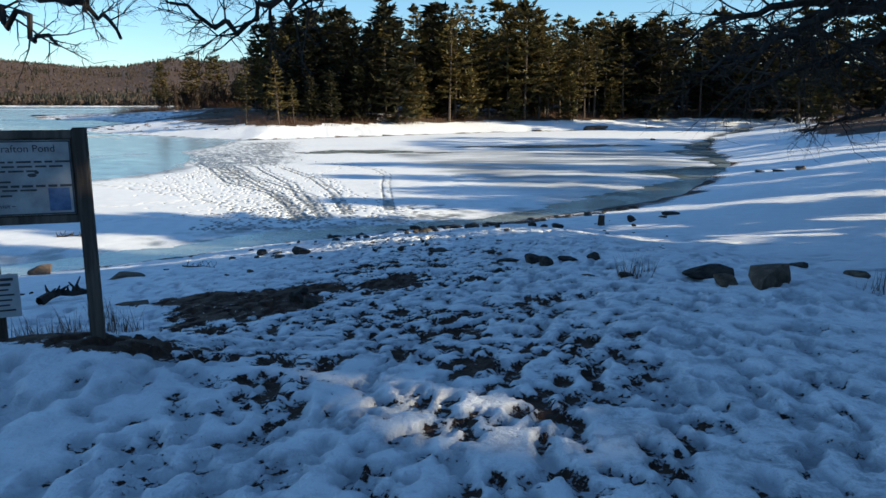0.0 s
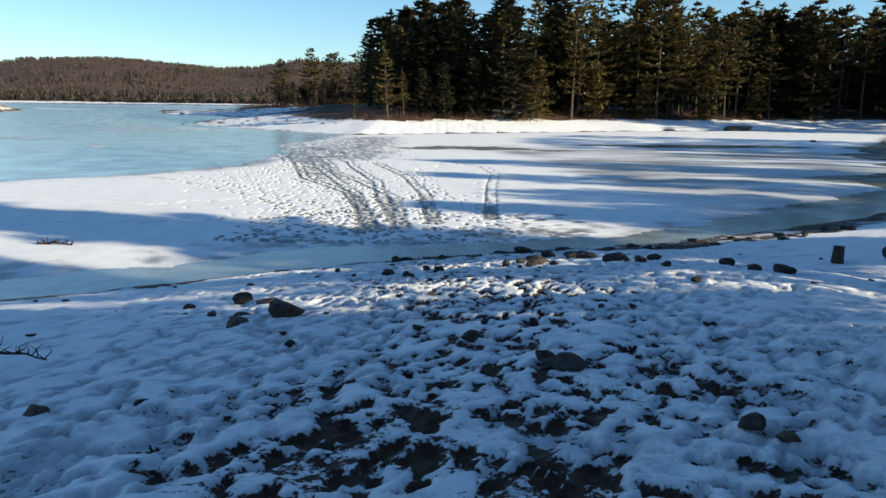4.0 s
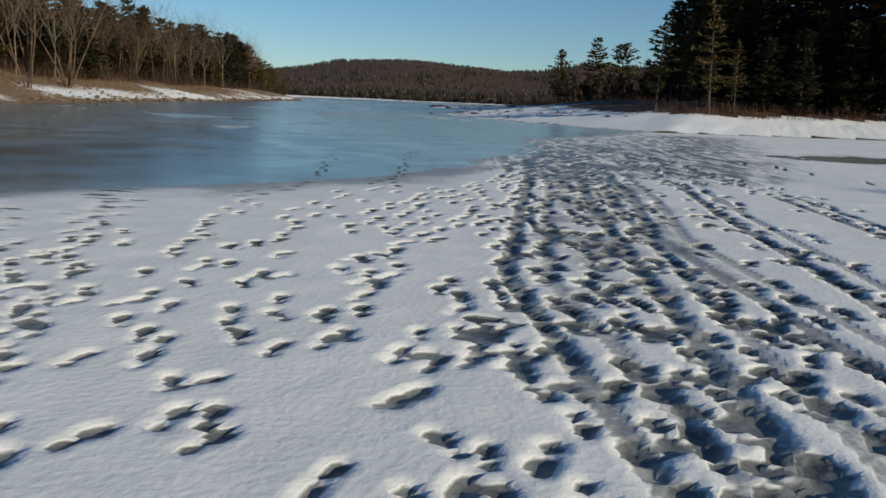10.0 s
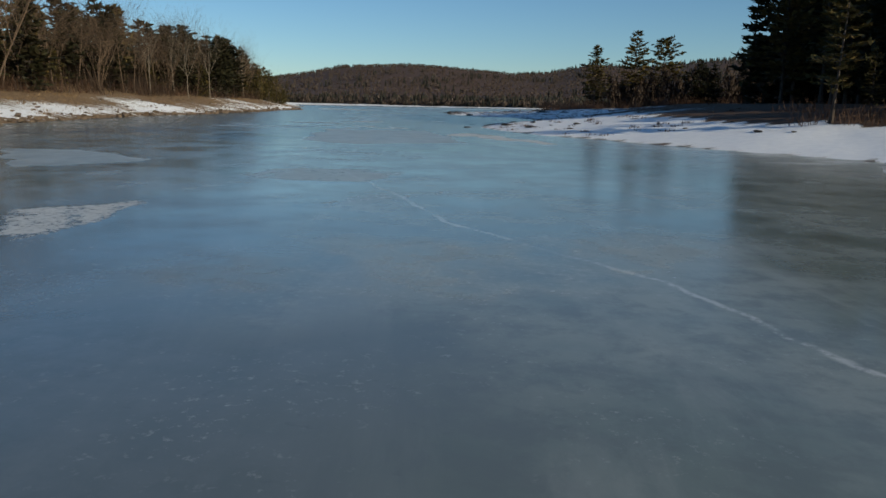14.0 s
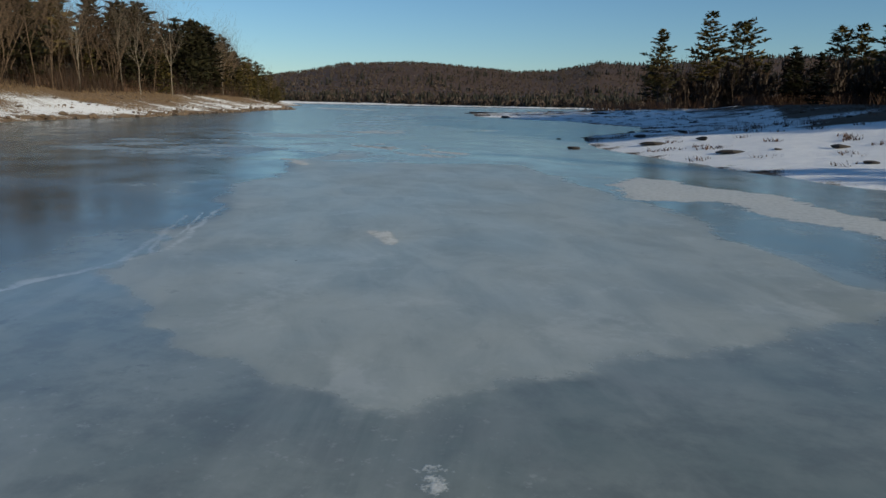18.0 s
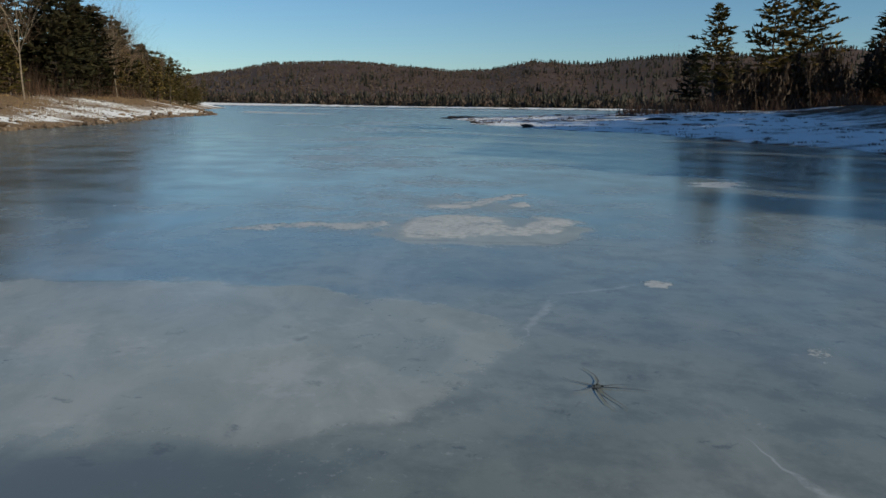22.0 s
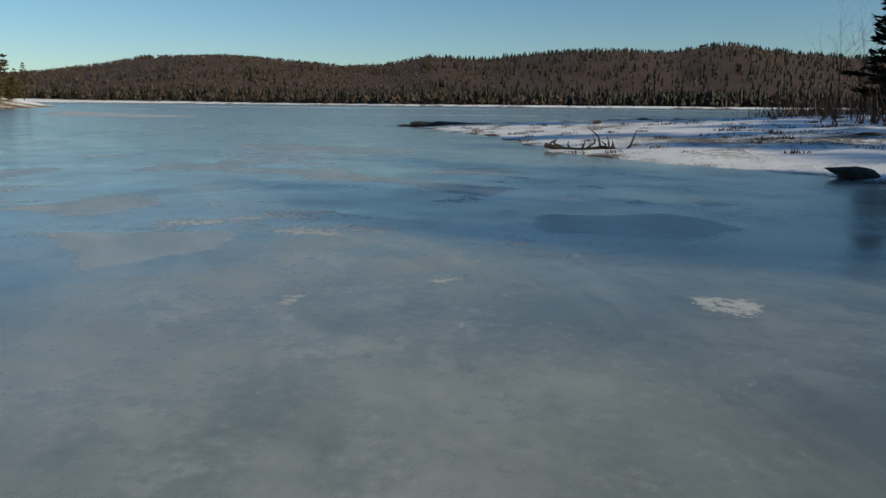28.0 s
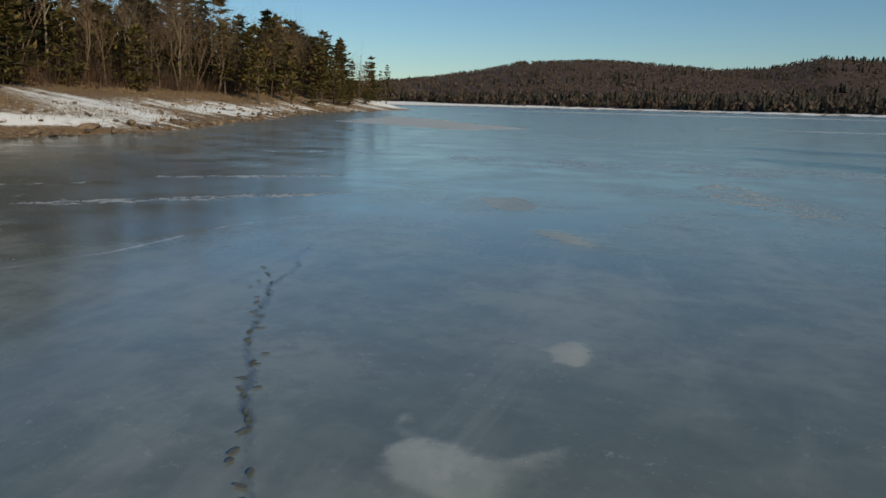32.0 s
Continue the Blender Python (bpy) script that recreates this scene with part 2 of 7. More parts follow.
def make_needles(name, a, b, c, thin=0.15):
    k = Mat(name)
    r = k.island()
    col = k.mix(r, a, b)
    col = k.mix(k.ramp(k.noise(k.coords(), 0.5, 2), 0.4, 0.65), col, c)
    tree = k.random()
    col = k.mix(k.math("MULTIPLY", tree, 0.4), col, a)
    k.done(col, 0.6, spec=0.2)
    leaf = k.node("BsdfTranslucent", Color=col)
    both = k.t.nodes.new("ShaderNodeMixShader")
    k.put(both.inputs[0], thin)
    k.t.links.new(k.b.outputs[0], both.inputs[1])
    k.t.links.new(leaf.outputs[0], both.inputs[2])
    k.t.links.new(both.outputs[0], k.t.nodes["Material Output"].inputs[0])
    return k.m


def make_plain(name, a, b, scale=6, rough=0.7, bumpy=0.2, metal=0.0):
    k = Mat(name)
    n1 = k.noise(k.coords(), scale, 5)
    k.bump(n1, bumpy, 0.01)
    return k.done(k.mix(k.ramp(n1, 0.3, 0.7), a, b), rough, metal=metal, spec=0.5 if rough < 0.85 else 0.12)


M_SNOWICE, M_GROUND, M_ICE = make_snow_on_ice(), make_ground(), make_ice()
M_ROCK = make_rock("dark_granite", (0.022, 0.019, 0.017), (0.075, 0.062, 0.05))
M_ROCK_TAN = make_rock("tan_granite", (0.07, 0.05, 0.036), (0.17, 0.125, 0.085))
M_BARK = make_bark("pine_bark", (0.035, 0.027, 0.021), (0.095, 0.075, 0.06))
M_GREYBARK = make_bark("grey_bark", (0.050, 0.034, 0.022), (0.125, 0.086, 0.056))
M_BIRCH = make_bark("pale_bark", (0.09, 0.074, 0.056), (0.20, 0.165, 0.125), 1.5)
M_DARKBARK = make_bark("dark_bark", (0.02, 0.016, 0.013), (0.055, 0.045, 0.038))
M_NEEDLE = make_needles("pine_needles", (0.046, 0.045, 0.015), (0.105, 0.085, 0.027), (0.165, 0.115, 0.038))
M_HEMLOCK = make_needles("hemlock_needles", (0.016, 0.018, 0.009), (0.038, 0.037, 0.016), (0.045, 0.037, 0.017))
M_FARWOOD = make_needles("bare_woods", (0.048, 0.035, 0.027), (0.098, 0.073, 0.056), (0.07, 0.052, 0.04))
M_FARPINE = make_needles("far_pines", (0.010, 0.011, 0.007), (0.022, 0.021, 0.012), (0.024, 0.019, 0.011))
M_BRUSH = make_needles("red_brown_brush", (0.07, 0.04, 0.025), (0.15, 0.085, 0.05), (0.10, 0.06, 0.04))
# a darker copy of the brush, with the understory's shade in its colour
M_THICKET = make_needles("dark_thicket", (0.028, 0.018, 0.012), (0.062, 0.040, 0.025), (0.045, 0.03, 0.02))
M_STRAW = make_needles("dry_grass", (0.16, 0.105, 0.05), (0.30, 0.21, 0.11), (0.2, 0.13, 0.07))
M_WOOD = make_bark("weathered_post_wood", (0.05, 0.04, 0.032), (0.13, 0.105, 0.082), 0.08)


# ---------------------------------------------------------------- mesh helpers
def link_mesh(name, verts, faces, material, parent=None, label="", smooth=False):
    me = bpy.data.meshes.new(name)
    me.from_pydata([tuple(v) for v in verts], [], [tuple(f) for f in faces])
    me.materials.append(material)
    if smooth:
        me.polygons.foreach_set("use_smooth", [True] * len(me.polygons))
    ob = new(name, me)
    ob.parent = parent
    if label:
        ob["label"] = label
    return ob


def part(name, bm, material, parent, label=""):
    me = bpy.data.meshes.new(name)
    bm.to_mesh(me)
    bm.free()
    me.materials.append(material)
    ob = new(name, me)
    ob.parent = parent
    if label:
        ob["label"] = label
    return ob


def thing(name, m, label, category, group=""):
    ob = new(name)
    ob.matrix_world = m
    return tagged(ob, label, category, group)


def sheet(name, xs, ys, zz, material, attrs):
    """One grid sheet over the lines xs and ys, or over two grids of places, with heights zz[y, x]."""
    X, Y = np.meshgrid(xs, ys) if np.ndim(xs) == 1 else (xs, ys)
    ny, nx = X.shape
    co = np.stack([X, Y, zz], -1).reshape(-1, 3).astype(np.float32)
    i = np.arange(nx * ny).reshape(ny, nx)
    q = np.stack([i[:-1, :-1], i[:-1, 1:], i[1:, 1:], i[1:, :-1]], -1).reshape(-1, 4).astype(np.int32)
    me = bpy.data.meshes.new(name)
    me.vertices.add(len(co))
    me.vertices.foreach_set("co", co.ravel())
    me.loops.add(q.size)
    me.loops.foreach_set("vertex_index", q.ravel())
    me.polygons.add(len(q))
    me.polygons.foreach_set("loop_start", np.arange(0, q.size, 4, dtype=np.int32))
    me.polygons.foreach_set("use_smooth", np.ones(len(q), dtype=bool))
    me.update(calc_edges=True)
    for key, val in attrs.items():
        me.attributes.new(key, "FLOAT", "POINT").data.foreach_set("value", val.ravel().astype(np.float32))
    me.materials.append(material)
    return new(name, me)


def lines(fine0, fine1, step, lo, hi, grow=1.12, cap=60.0):
    """Grid lines: even between fine0 and fine1, wider and wider beyond."""
    mid = list(np.arange(fine0, fine1 + step / 2, step))
    a, s, left = fine0, step, []
    while a > lo:
        s = min(s * grow, cap)
        a -= s
        left.append(a)
    a, s, right = mid[-1], step, []
    while a < hi:
        s = min(s * grow, cap)
        a += s
        right.append(a)
    return np.array(left[::-1] + mid + right)


def vnoise(x, y, seed=0):
    """Smooth value noise in numpy, about -1 to 1."""
    xi, yi = np.floor(x).astype(np.int64), np.floor(y).astype(np.int64)
    fx, fy = x - xi, y - yi
    fx, fy = fx * fx * (3 - 2 * fx), fy * fy * (3 - 2 * fy)

    def h(a, b):
        n = (a * 374761393 + b * 668265263 + seed * 1442695041) & 0xFFFFFFFF
        n = ((n ^ (n >> 13)) * 1274126177) & 0xFFFFFFFF
        return ((n ^ (n >> 16)) & 0xFFFF) / 32767.5 - 1.0
    return (h(xi, yi) * (1 - fx) + h(xi + 1, yi) * fx) * (1 - fy) + (h(xi, yi + 1) * (1 - fx) + h(xi + 1, yi + 1) * fx) * fy


def fnoise(x, y, scale, octaves=3, seed=0):
    x, y = np.asarray(x, float) / scale, np.asarray(y, float) / scale
    s, a = 0, 1.0
    for o in range(octaves):
        s = s + a * vnoise(x * 2 ** o, y * 2 ** o, seed + o * 17)
        a *= 0.5
    return s / 1.75


def smooth01(x, a, b):
    t = np.clip((x - a) / (b - a), 0, 1)
    return t * t * (3 - 2 * t)


# ---------------------------------------------------------------- plan of the shores
EAST = [(-60, -4), (-40, 4), (-24, 12), (-11.5, 17.6), (-7.9, 19.4), (-5.1, 21.3), (-1.6, 22.9), (1.1, 24), (4.4, 24.8),
        (8.2, 26.7), (13.1, 30), (16.7, 32.7), (29.3, 49), (36, 66), (50, 90), (66, 108), (78, 126), (62, 127.5), (44, 116.4),
        (24, 110), (10.5, 103), (-1.3, 97), (-11, 92), (-20, 100), (-31.7, 112), (-41.8, 126), (-44.5, 140), (-42, 155),
        (-45, 169), (-50.5, 176.5), (-57, 190), (-64, 193), (-70, 202), (-77, 211), (-82, 227), (-90, 243.5), (-80, 252)]
EAST += [(-55, 262), (-20, 275), (40, 300), (200, 340), (2600, 500), (2600, -900), (-300, -900), (-90, -60)]
WEST = [(-52, 30), (-60, 70), (-71, 95), (-80, 112), (-91, 134), (-97, 155), (-103, 168), (-111, 190), (-124, 214), (-133, 242),
        (-152, 267), (-181, 305), (-212, 372), (-274, 436), (-340, 470), (-430, 440), (-2600, 420), (-2600, -300), (-100, -20)]
NORTH = [(-2600, 640), (-420, 600), (-250, 600), (-150, 560), (-60, 535), (60, 520), (200, 500), (500, 490), (2600, 600),
         (2600, 3400), (-2600, 3400)]


def inland(poly, X, Y):
    """Signed distance to a shore line: above 0 on land."""
    best, inside = np.full(X.shape, 1e9), np.zeros(X.shape, bool)
    n = len(poly)
    for i in range(n):
        (x0, y0), (x1, y1) = poly[i], poly[(i + 1) % n]
        dx, dy = x1 - x0, y1 - y0
        if dx == dy == 0:
            continue
        t = np.clip(((X - x0) * dx + (Y - y0) * dy) / (dx * dx + dy * dy), 0, 1)
        best = np.minimum(best, (X - x0 - t * dx) ** 2 + (Y - y0 - t * dy) ** 2)
        if y0 != y1:
            inside ^= ((y0 > Y) != (y1 > Y)) & (X < x0 + (Y - y0) * dx / dy)
    d = np.sqrt(best)
    return np.where(inside, d, -d)


RIDGE_AZ = [-180, -75, -55, -42, -37, -34.3, -31.5, -29, -23.5, -21.5, -19.5, -15.5, -12.6, -9.5, -5.5, -3.6, 0.4, 4.3, 7.4, 9.6, 11.7, 13.5, 17, 20.5, 40, 75, 180]
RIDGE_EL = [1.5, 1.5, 1.7, 2.0, 2.35, 2.65, 3.05, 3.6, 3.88, 3.75, 3.55, 3.28, 3.4, 4.0, 3.82, 4.0, 4.36, 4.39, 4.17, 4.64, 4.76, 4.36, 3.97, 3.69, 3.2, 2.4, 1.5]


def land(X, Y):
    """Height of the ground, the distance inland, and which land it is (0 east, 1 west, 2 north)."""
    X, Y = np.asarray(X, float), np.asarray(Y, float)
    wob = 0.9 * fnoise(X, Y, 7, 3, 3) + 0.35 * fnoise(X, Y, 1.6, 2, 9)
    de, dw, dn = inland(EAST, X, Y), inland(WEST, X, Y), inland(NORTH, X, Y)
    calm = np.where(Y < 30, 0.35, 1.0)
    wob = wob + np.where(Y < 30, 0.7 * fnoise(X, Y, 0.55, 3, 11), 0.0)
    de, dw, dn = de + wob * calm, dw + wob * 1.5, dn + wob * 5
    near = 1 - smooth01(Y, 55, 80)
    flats = smooth01(Y, 125, 150) * smooth01(-X, 20, 40)
    slope = 0.13 * (1 - flats) + 0.055 * flats
    cap = 2.6
    he = np.where(slope * de < cap, slope * de, cap + (slope * de - cap) * 0.12)
    beach = np.interp(de, [0, 8, 20, 40, 200], [0, 1.42, 3.15, 3.9, 9.0])
    beach = beach * (1 - 0.22 * smooth01(X, 2.0, 6.0))
    he = near * beach + (1 - near) * he
    hw = np.where(dw < 20, 0.215 * dw, 4.3 + (dw - 20) * 0.10)
    hw = np.minimum(hw, 42)
    az = np.degrees(np.arctan2(X + 50, Y - 120))
    r = np.hypot(X + 50, Y - 120)
    ridge = np.tan(np.radians(np.interp(az, RIDGE_AZ, RIDGE_EL))) * 1750 - 31
    hn = np.minimum(dn, 12) * 0.07 + ridge * smooth01(r, 520, 1750) ** 0.85
    hn = hn + 4 * fnoise(X, Y, 160, 3, 21) * smooth01(r, 700, 1300)
    d = np.maximum(np.maximum(de, dw), dn)
    which = np.where(d == de, 0, np.where(d == dw, 1, 2))
    up = np.where(which == 0, he, np.where(which == 1, hw, hn))
    h = np.where(d > 0, up, np.maximum(d * 0.15, -1.5))
    # low bank under the notice board
    h = h + 0.44 * np.exp(-((X + 4.6) / 1.6) ** 2 - ((Y - 0.9) / 1.15) ** 2)
    return h, d, which


def ground_z(x, y):
    return float(land(np.array([x]), np.array([y]))[0][0])


# ---------------------------------------------------------------- ground sheet
def splat(zz, tr, xs, ys, x, y, ang, length, width, depth, rim=0.25, tread_dark=1.0):
    """Presses one oval tread into the heights zz, and marks it in tr."""
    r = length * 1.1
    i0, i1 = np.searchsorted(xs, (x - r, x + r))
    j0, j1 = np.searchsorted(ys, (y - r, y + r))
    if i1 - i0 < 1 or j1 - j0 < 1:
        return
    X, Y = np.meshgrid(xs[i0:i1] - x, ys[j0:j1] - y)
    u, v = (X * math.cos(ang) + Y * math.sin(ang)) / (length / 2), (-X * math.sin(ang) + Y * math.cos(ang)) / (width / 2)
    q = np.sqrt(u * u + v * v)
    dent = 1 - smooth01(q, 0.72, 1.08)
    ring = np.exp(-((q - 1.3) / 0.25) ** 2)
    zz[j0:j1, i0:i1] += -depth * dent + depth * rim * ring
    if tr is not None:
        tr[j0:j1, i0:i1] = np.maximum(tr[j0:j1, i0:i1], dent * tread_dark)


def boots(zz, tr, xs, ys, prints, rng):
    """Boot prints pressed into the heights zz: rims first, then soles and heels, never deeper than one print."""
    base = zz.copy()
    lobes = []
    for x, y, ang, k, depth, tread_dark in prints:
        c, n = math.cos(ang), math.sin(ang)
        lobes.append((x + 0.065 * k * c, y + 0.065 * k * n, ang + rng.gauss(0, 0.12), 0.22 * k, 0.135 * k, depth, tread_dark))
        lobes.append((x - 0.105 * k * c, y - 0.105 * k * n, ang, 0.14 * k, 0.12 * k, depth * rng.uniform(0.6, 1.0), tread_dark * rng.uniform(0.5, 1.0)))
    for rim in (True, False):
        for x, y, ang, length, width, depth, tread_dark in lobes:
            r = length * 1.1
            i0, i1 = np.searchsorted(xs, (x - r, x + r))
            j0, j1 = np.searchsorted(ys, (y - r, y + r))
            if i1 - i0 < 1 or j1 - j0 < 1:
                continue
            X, Y = np.meshgrid(xs[i0:i1] - x, ys[j0:j1] - y)
            u, v = (X * math.cos(ang) + Y * math.sin(ang)) / (length / 2), (-X * math.sin(ang) + Y * math.cos(ang)) / (width / 2)
            q = np.sqrt(u * u + v * v)
            box = (slice(j0, j1), slice(i0, i1))
            if rim:
                zz[box] = np.maximum(zz[box], base[box] + depth * 0.09 * np.exp(-((q - 1.25) / 0.28) ** 2))
            else:
                dent = 1 - smooth01(q, 0.72, 1.06)
                zz[box] = np.minimum(zz[box], zz[box] * (1 - dent) + (base[box] - depth) * dent)
                tr[box] = np.maximum(tr[box], dent * tread_dark)


def build_ground():
    rng = random.Random(5)
    xs = lines(-5.8, 4.6, 0.037, -140, 85, 1.12, 1.4)
    xs = np.concatenate([np.arange(-2600, -290, 50.0), np.arange(-284, xs[0] - 2, 2.6), xs, np.arange(xs[-1] + 4, 2600, 50.0)])
    ys = np.concatenate([lines(-2.3, 12.0, 0.037, -900, 12.1, 1.16)[:-1], np.arange(12.1, 24.0, 0.055), lines(24.0, 24.5, 0.12, 24.0, 245, 1.14, 1.5),
                         np.arange(247, 330, 2.0), np.arange(332, 450, 4.0), np.arange(456, 640, 8.0), np.arange(645, 3400, 40.0)])
    ys = np.unique(np.round(ys, 4))
    X, Y = np.meshgrid(xs, ys)
    h, d, which = land(X, Y)
    close = (1 - smooth01(Y, 26, 40)) * (1 - smooth01(np.abs(X), 22, 40))
    on = smooth01(d, 0.0, 1.2)
    h = h + on * ((0.09 - 0.072 * close) * fnoise(X, Y, 2.2, 3, 31) + (0.05 - 0.043 * close) * fnoise(X, Y, 0.6, 2, 41) + 0.014 * fnoise(X, Y, 0.17, 2, 43) * close)
    east, west, north = which == 0, which == 1, which == 2
    n4, n1 = fnoise(X, Y, 9, 3, 51), fnoise(X, Y, 2.2, 3, 53)
    flats = smooth01(Y, 118, 135) * smooth01(-X, 20, 40)
    snow = np.where(east, 0.86 + 0.16 * n1, 0.0)
    snow = np.where(east & (Y > 60), np.where(d < 11 + 3 * n4, 0.95 + 0.1 * n1, 0.25 + 0.5 * n4), snow)
    snow = np.where(east & (flats > 0.5), 0.70 + 0.26 * n4 + 0.36 * n1 - 0.02 * np.clip(d - 20, 0, 20), snow)
    snow = np.where(west, np.where(d < 22, 0.64 - 0.06 * np.clip(d - 4, 0, 20) + 0.55 * fnoise(X, Y * 0.6, 9, 3, 57) + 0.25 * n1 - 0.6 * (d < 1.4), 0.05), snow)
    snow = np.where(north, np.where(d < 16, 0.65 + 0.4 * n4, 0.05), snow)
    snow = np.where(d < 0.35, 0.28 + 0.4 * n1, snow)
    wet_shore = np.interp(X, [-9, -3, 1, 5, 12, 20], [0.25, 0.5, 1.3, 1.9, 1.6, 0.8]) + 0.5 * n1
    snow = np.where(east & (Y < 45) & (d < wet_shore), 0.33 + 0.35 * fnoise(X, Y, 0.5, 3, 58) + 0.3 * n1, snow)
    straw = np.where(west, 0.9, np.where(north, 0.12, np.where(east & (Y > 100), 0.15, 0.0)))
    # trodden way from the landing to the ice
    way = np.exp(-((X + np.interp(Y, [0, 10, 20], [2.0, 0.7, 0.3])) / 1.8) ** 2) * (0.45 + 0.55 * smooth01(Y, -1.5, 1.5)) * (1 - smooth01(Y, 19, 25))
    snow = snow - 0.40 * way * (1 - 0.75 * smooth01(Y, 6, 10)) * (0.45 + 1.5 * fnoise(X, Y, 0.7, 4, 61)) * (1 - 0.6 * smooth01(Y, 9, 14))
    # bare earth by the notice board
    for bx, by, rx, ry in ((-4.3, 0.95, 1.2, 0.35), (-3.4, 4.3, 0.8, 1.2), (-2.6, 5.6, 1.3, 0.5), (-5.6, 1.1, 1.4, 0.45), (-4.2, 5.8, 1.0, 0.5)):
        e = ((X - bx) / rx) ** 2 + ((Y - by) / ry) ** 2 + 1.6 * fnoise(X, Y, 0.7, 4, 63)
        snow = snow - 0.55 * (1 - smooth01(e, 0.3, 1.3))
    tread = np.zeros_like(h)
    trod = close * on * (0.25 + 0.75 * np.exp(-((X + 0.9) / (3.4 + 0.05 * np.abs(Y))) ** 2)) * np.clip(0.75 + 0.6 * fnoise(X, Y, 1.8, 3, 65), 0.1, 1)
    # weaker farther out, copying how the light grows along the landing
    trod = trod * (1 - 0.35 * smooth01(Y, 5, 10))
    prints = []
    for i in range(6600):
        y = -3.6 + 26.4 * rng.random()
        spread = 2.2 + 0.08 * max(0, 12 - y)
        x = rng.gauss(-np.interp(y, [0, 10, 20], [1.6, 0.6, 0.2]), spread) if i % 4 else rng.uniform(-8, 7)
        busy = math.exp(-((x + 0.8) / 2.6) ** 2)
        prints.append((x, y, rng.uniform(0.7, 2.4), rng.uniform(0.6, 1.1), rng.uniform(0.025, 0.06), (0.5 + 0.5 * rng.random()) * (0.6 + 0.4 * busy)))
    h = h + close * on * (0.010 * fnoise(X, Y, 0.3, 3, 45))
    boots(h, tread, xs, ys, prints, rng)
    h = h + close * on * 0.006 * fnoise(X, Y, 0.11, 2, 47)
    # earth showing in the prints, which also stands in for their shade
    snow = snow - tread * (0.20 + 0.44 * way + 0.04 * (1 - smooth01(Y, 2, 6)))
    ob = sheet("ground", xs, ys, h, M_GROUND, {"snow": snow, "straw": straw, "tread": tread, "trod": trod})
    return tagged(ob, "trodden snow over brown earth, dry grass and wooded hills", "ground", kind="structure")


build_ground()


# ---------------------------------------------------------------- ice and the snow on it
# cloudy pale plates of ice along the way north: strength, outline
PLATES_SHELF = [
    (0.8, [(-50.3, 111.1), (-47.9, 108.6), (-46.8, 105.2), (-46.9, 104.1), (-46.0, 102.6), (-45.0, 101.3), (-43.8, 99.7), (-43.3, 98.7), (-42.2, 94.5), (-37.0, 92.0), (-33.0, 97.0), (-36.0, 104.0), (-42.0, 113.0)]),
]
PLATES_A = [
    (0.9, [(-47.6, 79.8), (-44.1, 81.0), (-37.5, 77.8), (-39.2, 73.1)]),
    (0.6, [(-32.2, 74.8), (-32.4, 77.4), (-30.2, 78.8), (-28.0, 78.5), (-27.7, 74.7), (-29.9, 74.3)]),
    (0.6, [(-13.7, 56.1), (-12.3, 57.3), (-12.9, 53.4), (-13.4, 53.2), (-13.4, 53.9), (-13.1, 54.9)]),
    (0.8, [(-38.2, 93.5), (-37.7, 93.9), (-37.3, 93.4), (-37.4, 92.9), (-37.3, 92.3), (-37.8, 93.2)]),
    (1, [(-40.0, 98.4), (-39.9, 98.8), (-39.8, 98.8), (-39.6, 98.5)]),
    (0.8, [(-47.4, 108.2), (-46.4, 109.3), (-44.7, 108.5), (-43.7, 106.5), (-43.2, 105.1), (-46.0, 103.9), (-46.7, 104.1), (-46.7, 104.8), (-46.6, 105.4), (-46.7, 106.1), (-46.7, 106.8)]),
]
PLATES_B = [
    (0.55, [(-51.0, 116.8), (-49.2, 116.5), (-47.8, 113.8), (-47.8, 111.8), (-48.6, 110.9), (-49.6, 110.5), (-49.7, 111.5), (-49.6, 112.4), (-49.7, 113.7)]),
    (0.65, [(-65.2, 128.5), (-60.8, 129.8), (-58.9, 130.0), (-56.9, 129.4), (-56.3, 128.9), (-56.5, 127.6), (-56.7, 126.8), (-57.4, 126.1), (-58.2, 125.7), (-59.2, 125.3), (-61.0, 124.9)]),
    (1, [(-63.4, 128.9), (-60.7, 129.6), (-58.8, 129.8), (-58.0, 129.0), (-57.9, 128.0), (-58.4, 127.2), (-59.3, 126.9)]),
    (0.9, [(-60.1, 133.7), (-59.8, 135.2), (-58.3, 136.8), (-57.5, 136.6), (-56.2, 135.6), (-56.6, 134.0), (-58.6, 133.3)]),
]
PLATES_C = [
    (1, [(-60.0, 135.7), (-59.5, 136.5), (-58.8, 137.0), (-58.2, 136.5), (-57.7, 135.6), (-57.5, 137.1), (-56.7, 137.0), (-56.4, 136.4), (-56.8, 135.1), (-57.4, 134.3), (-58.1, 133.9), (-59.1, 133.7), (-59.5, 133.6), (-59.8, 134.4)]),
    (0.7, [(-60.6, 141.6), (-60.1, 140.5), (-59.7, 139.7), (-59.4, 139.6), (-59.5, 139.2), (-59.9, 139.4), (-60.3, 140.3)]),
    (0.5, [(-72.1, 158.7), (-71.1, 160.8), (-68.8, 163.4), (-66.5, 162.5), (-65.7, 161.0), (-67.5, 159.4), (-68.9, 157.5), (-69.7, 155.9), (-72.5, 155.6), (-73.2, 157.0), (-72.7, 158.1)]),
    (0.7, [(-69.9, 155.9), (-69.4, 156.4), (-69.0, 156.6), (-68.7, 156.6), (-69.2, 156.2), (-69.5, 155.9)]),
]
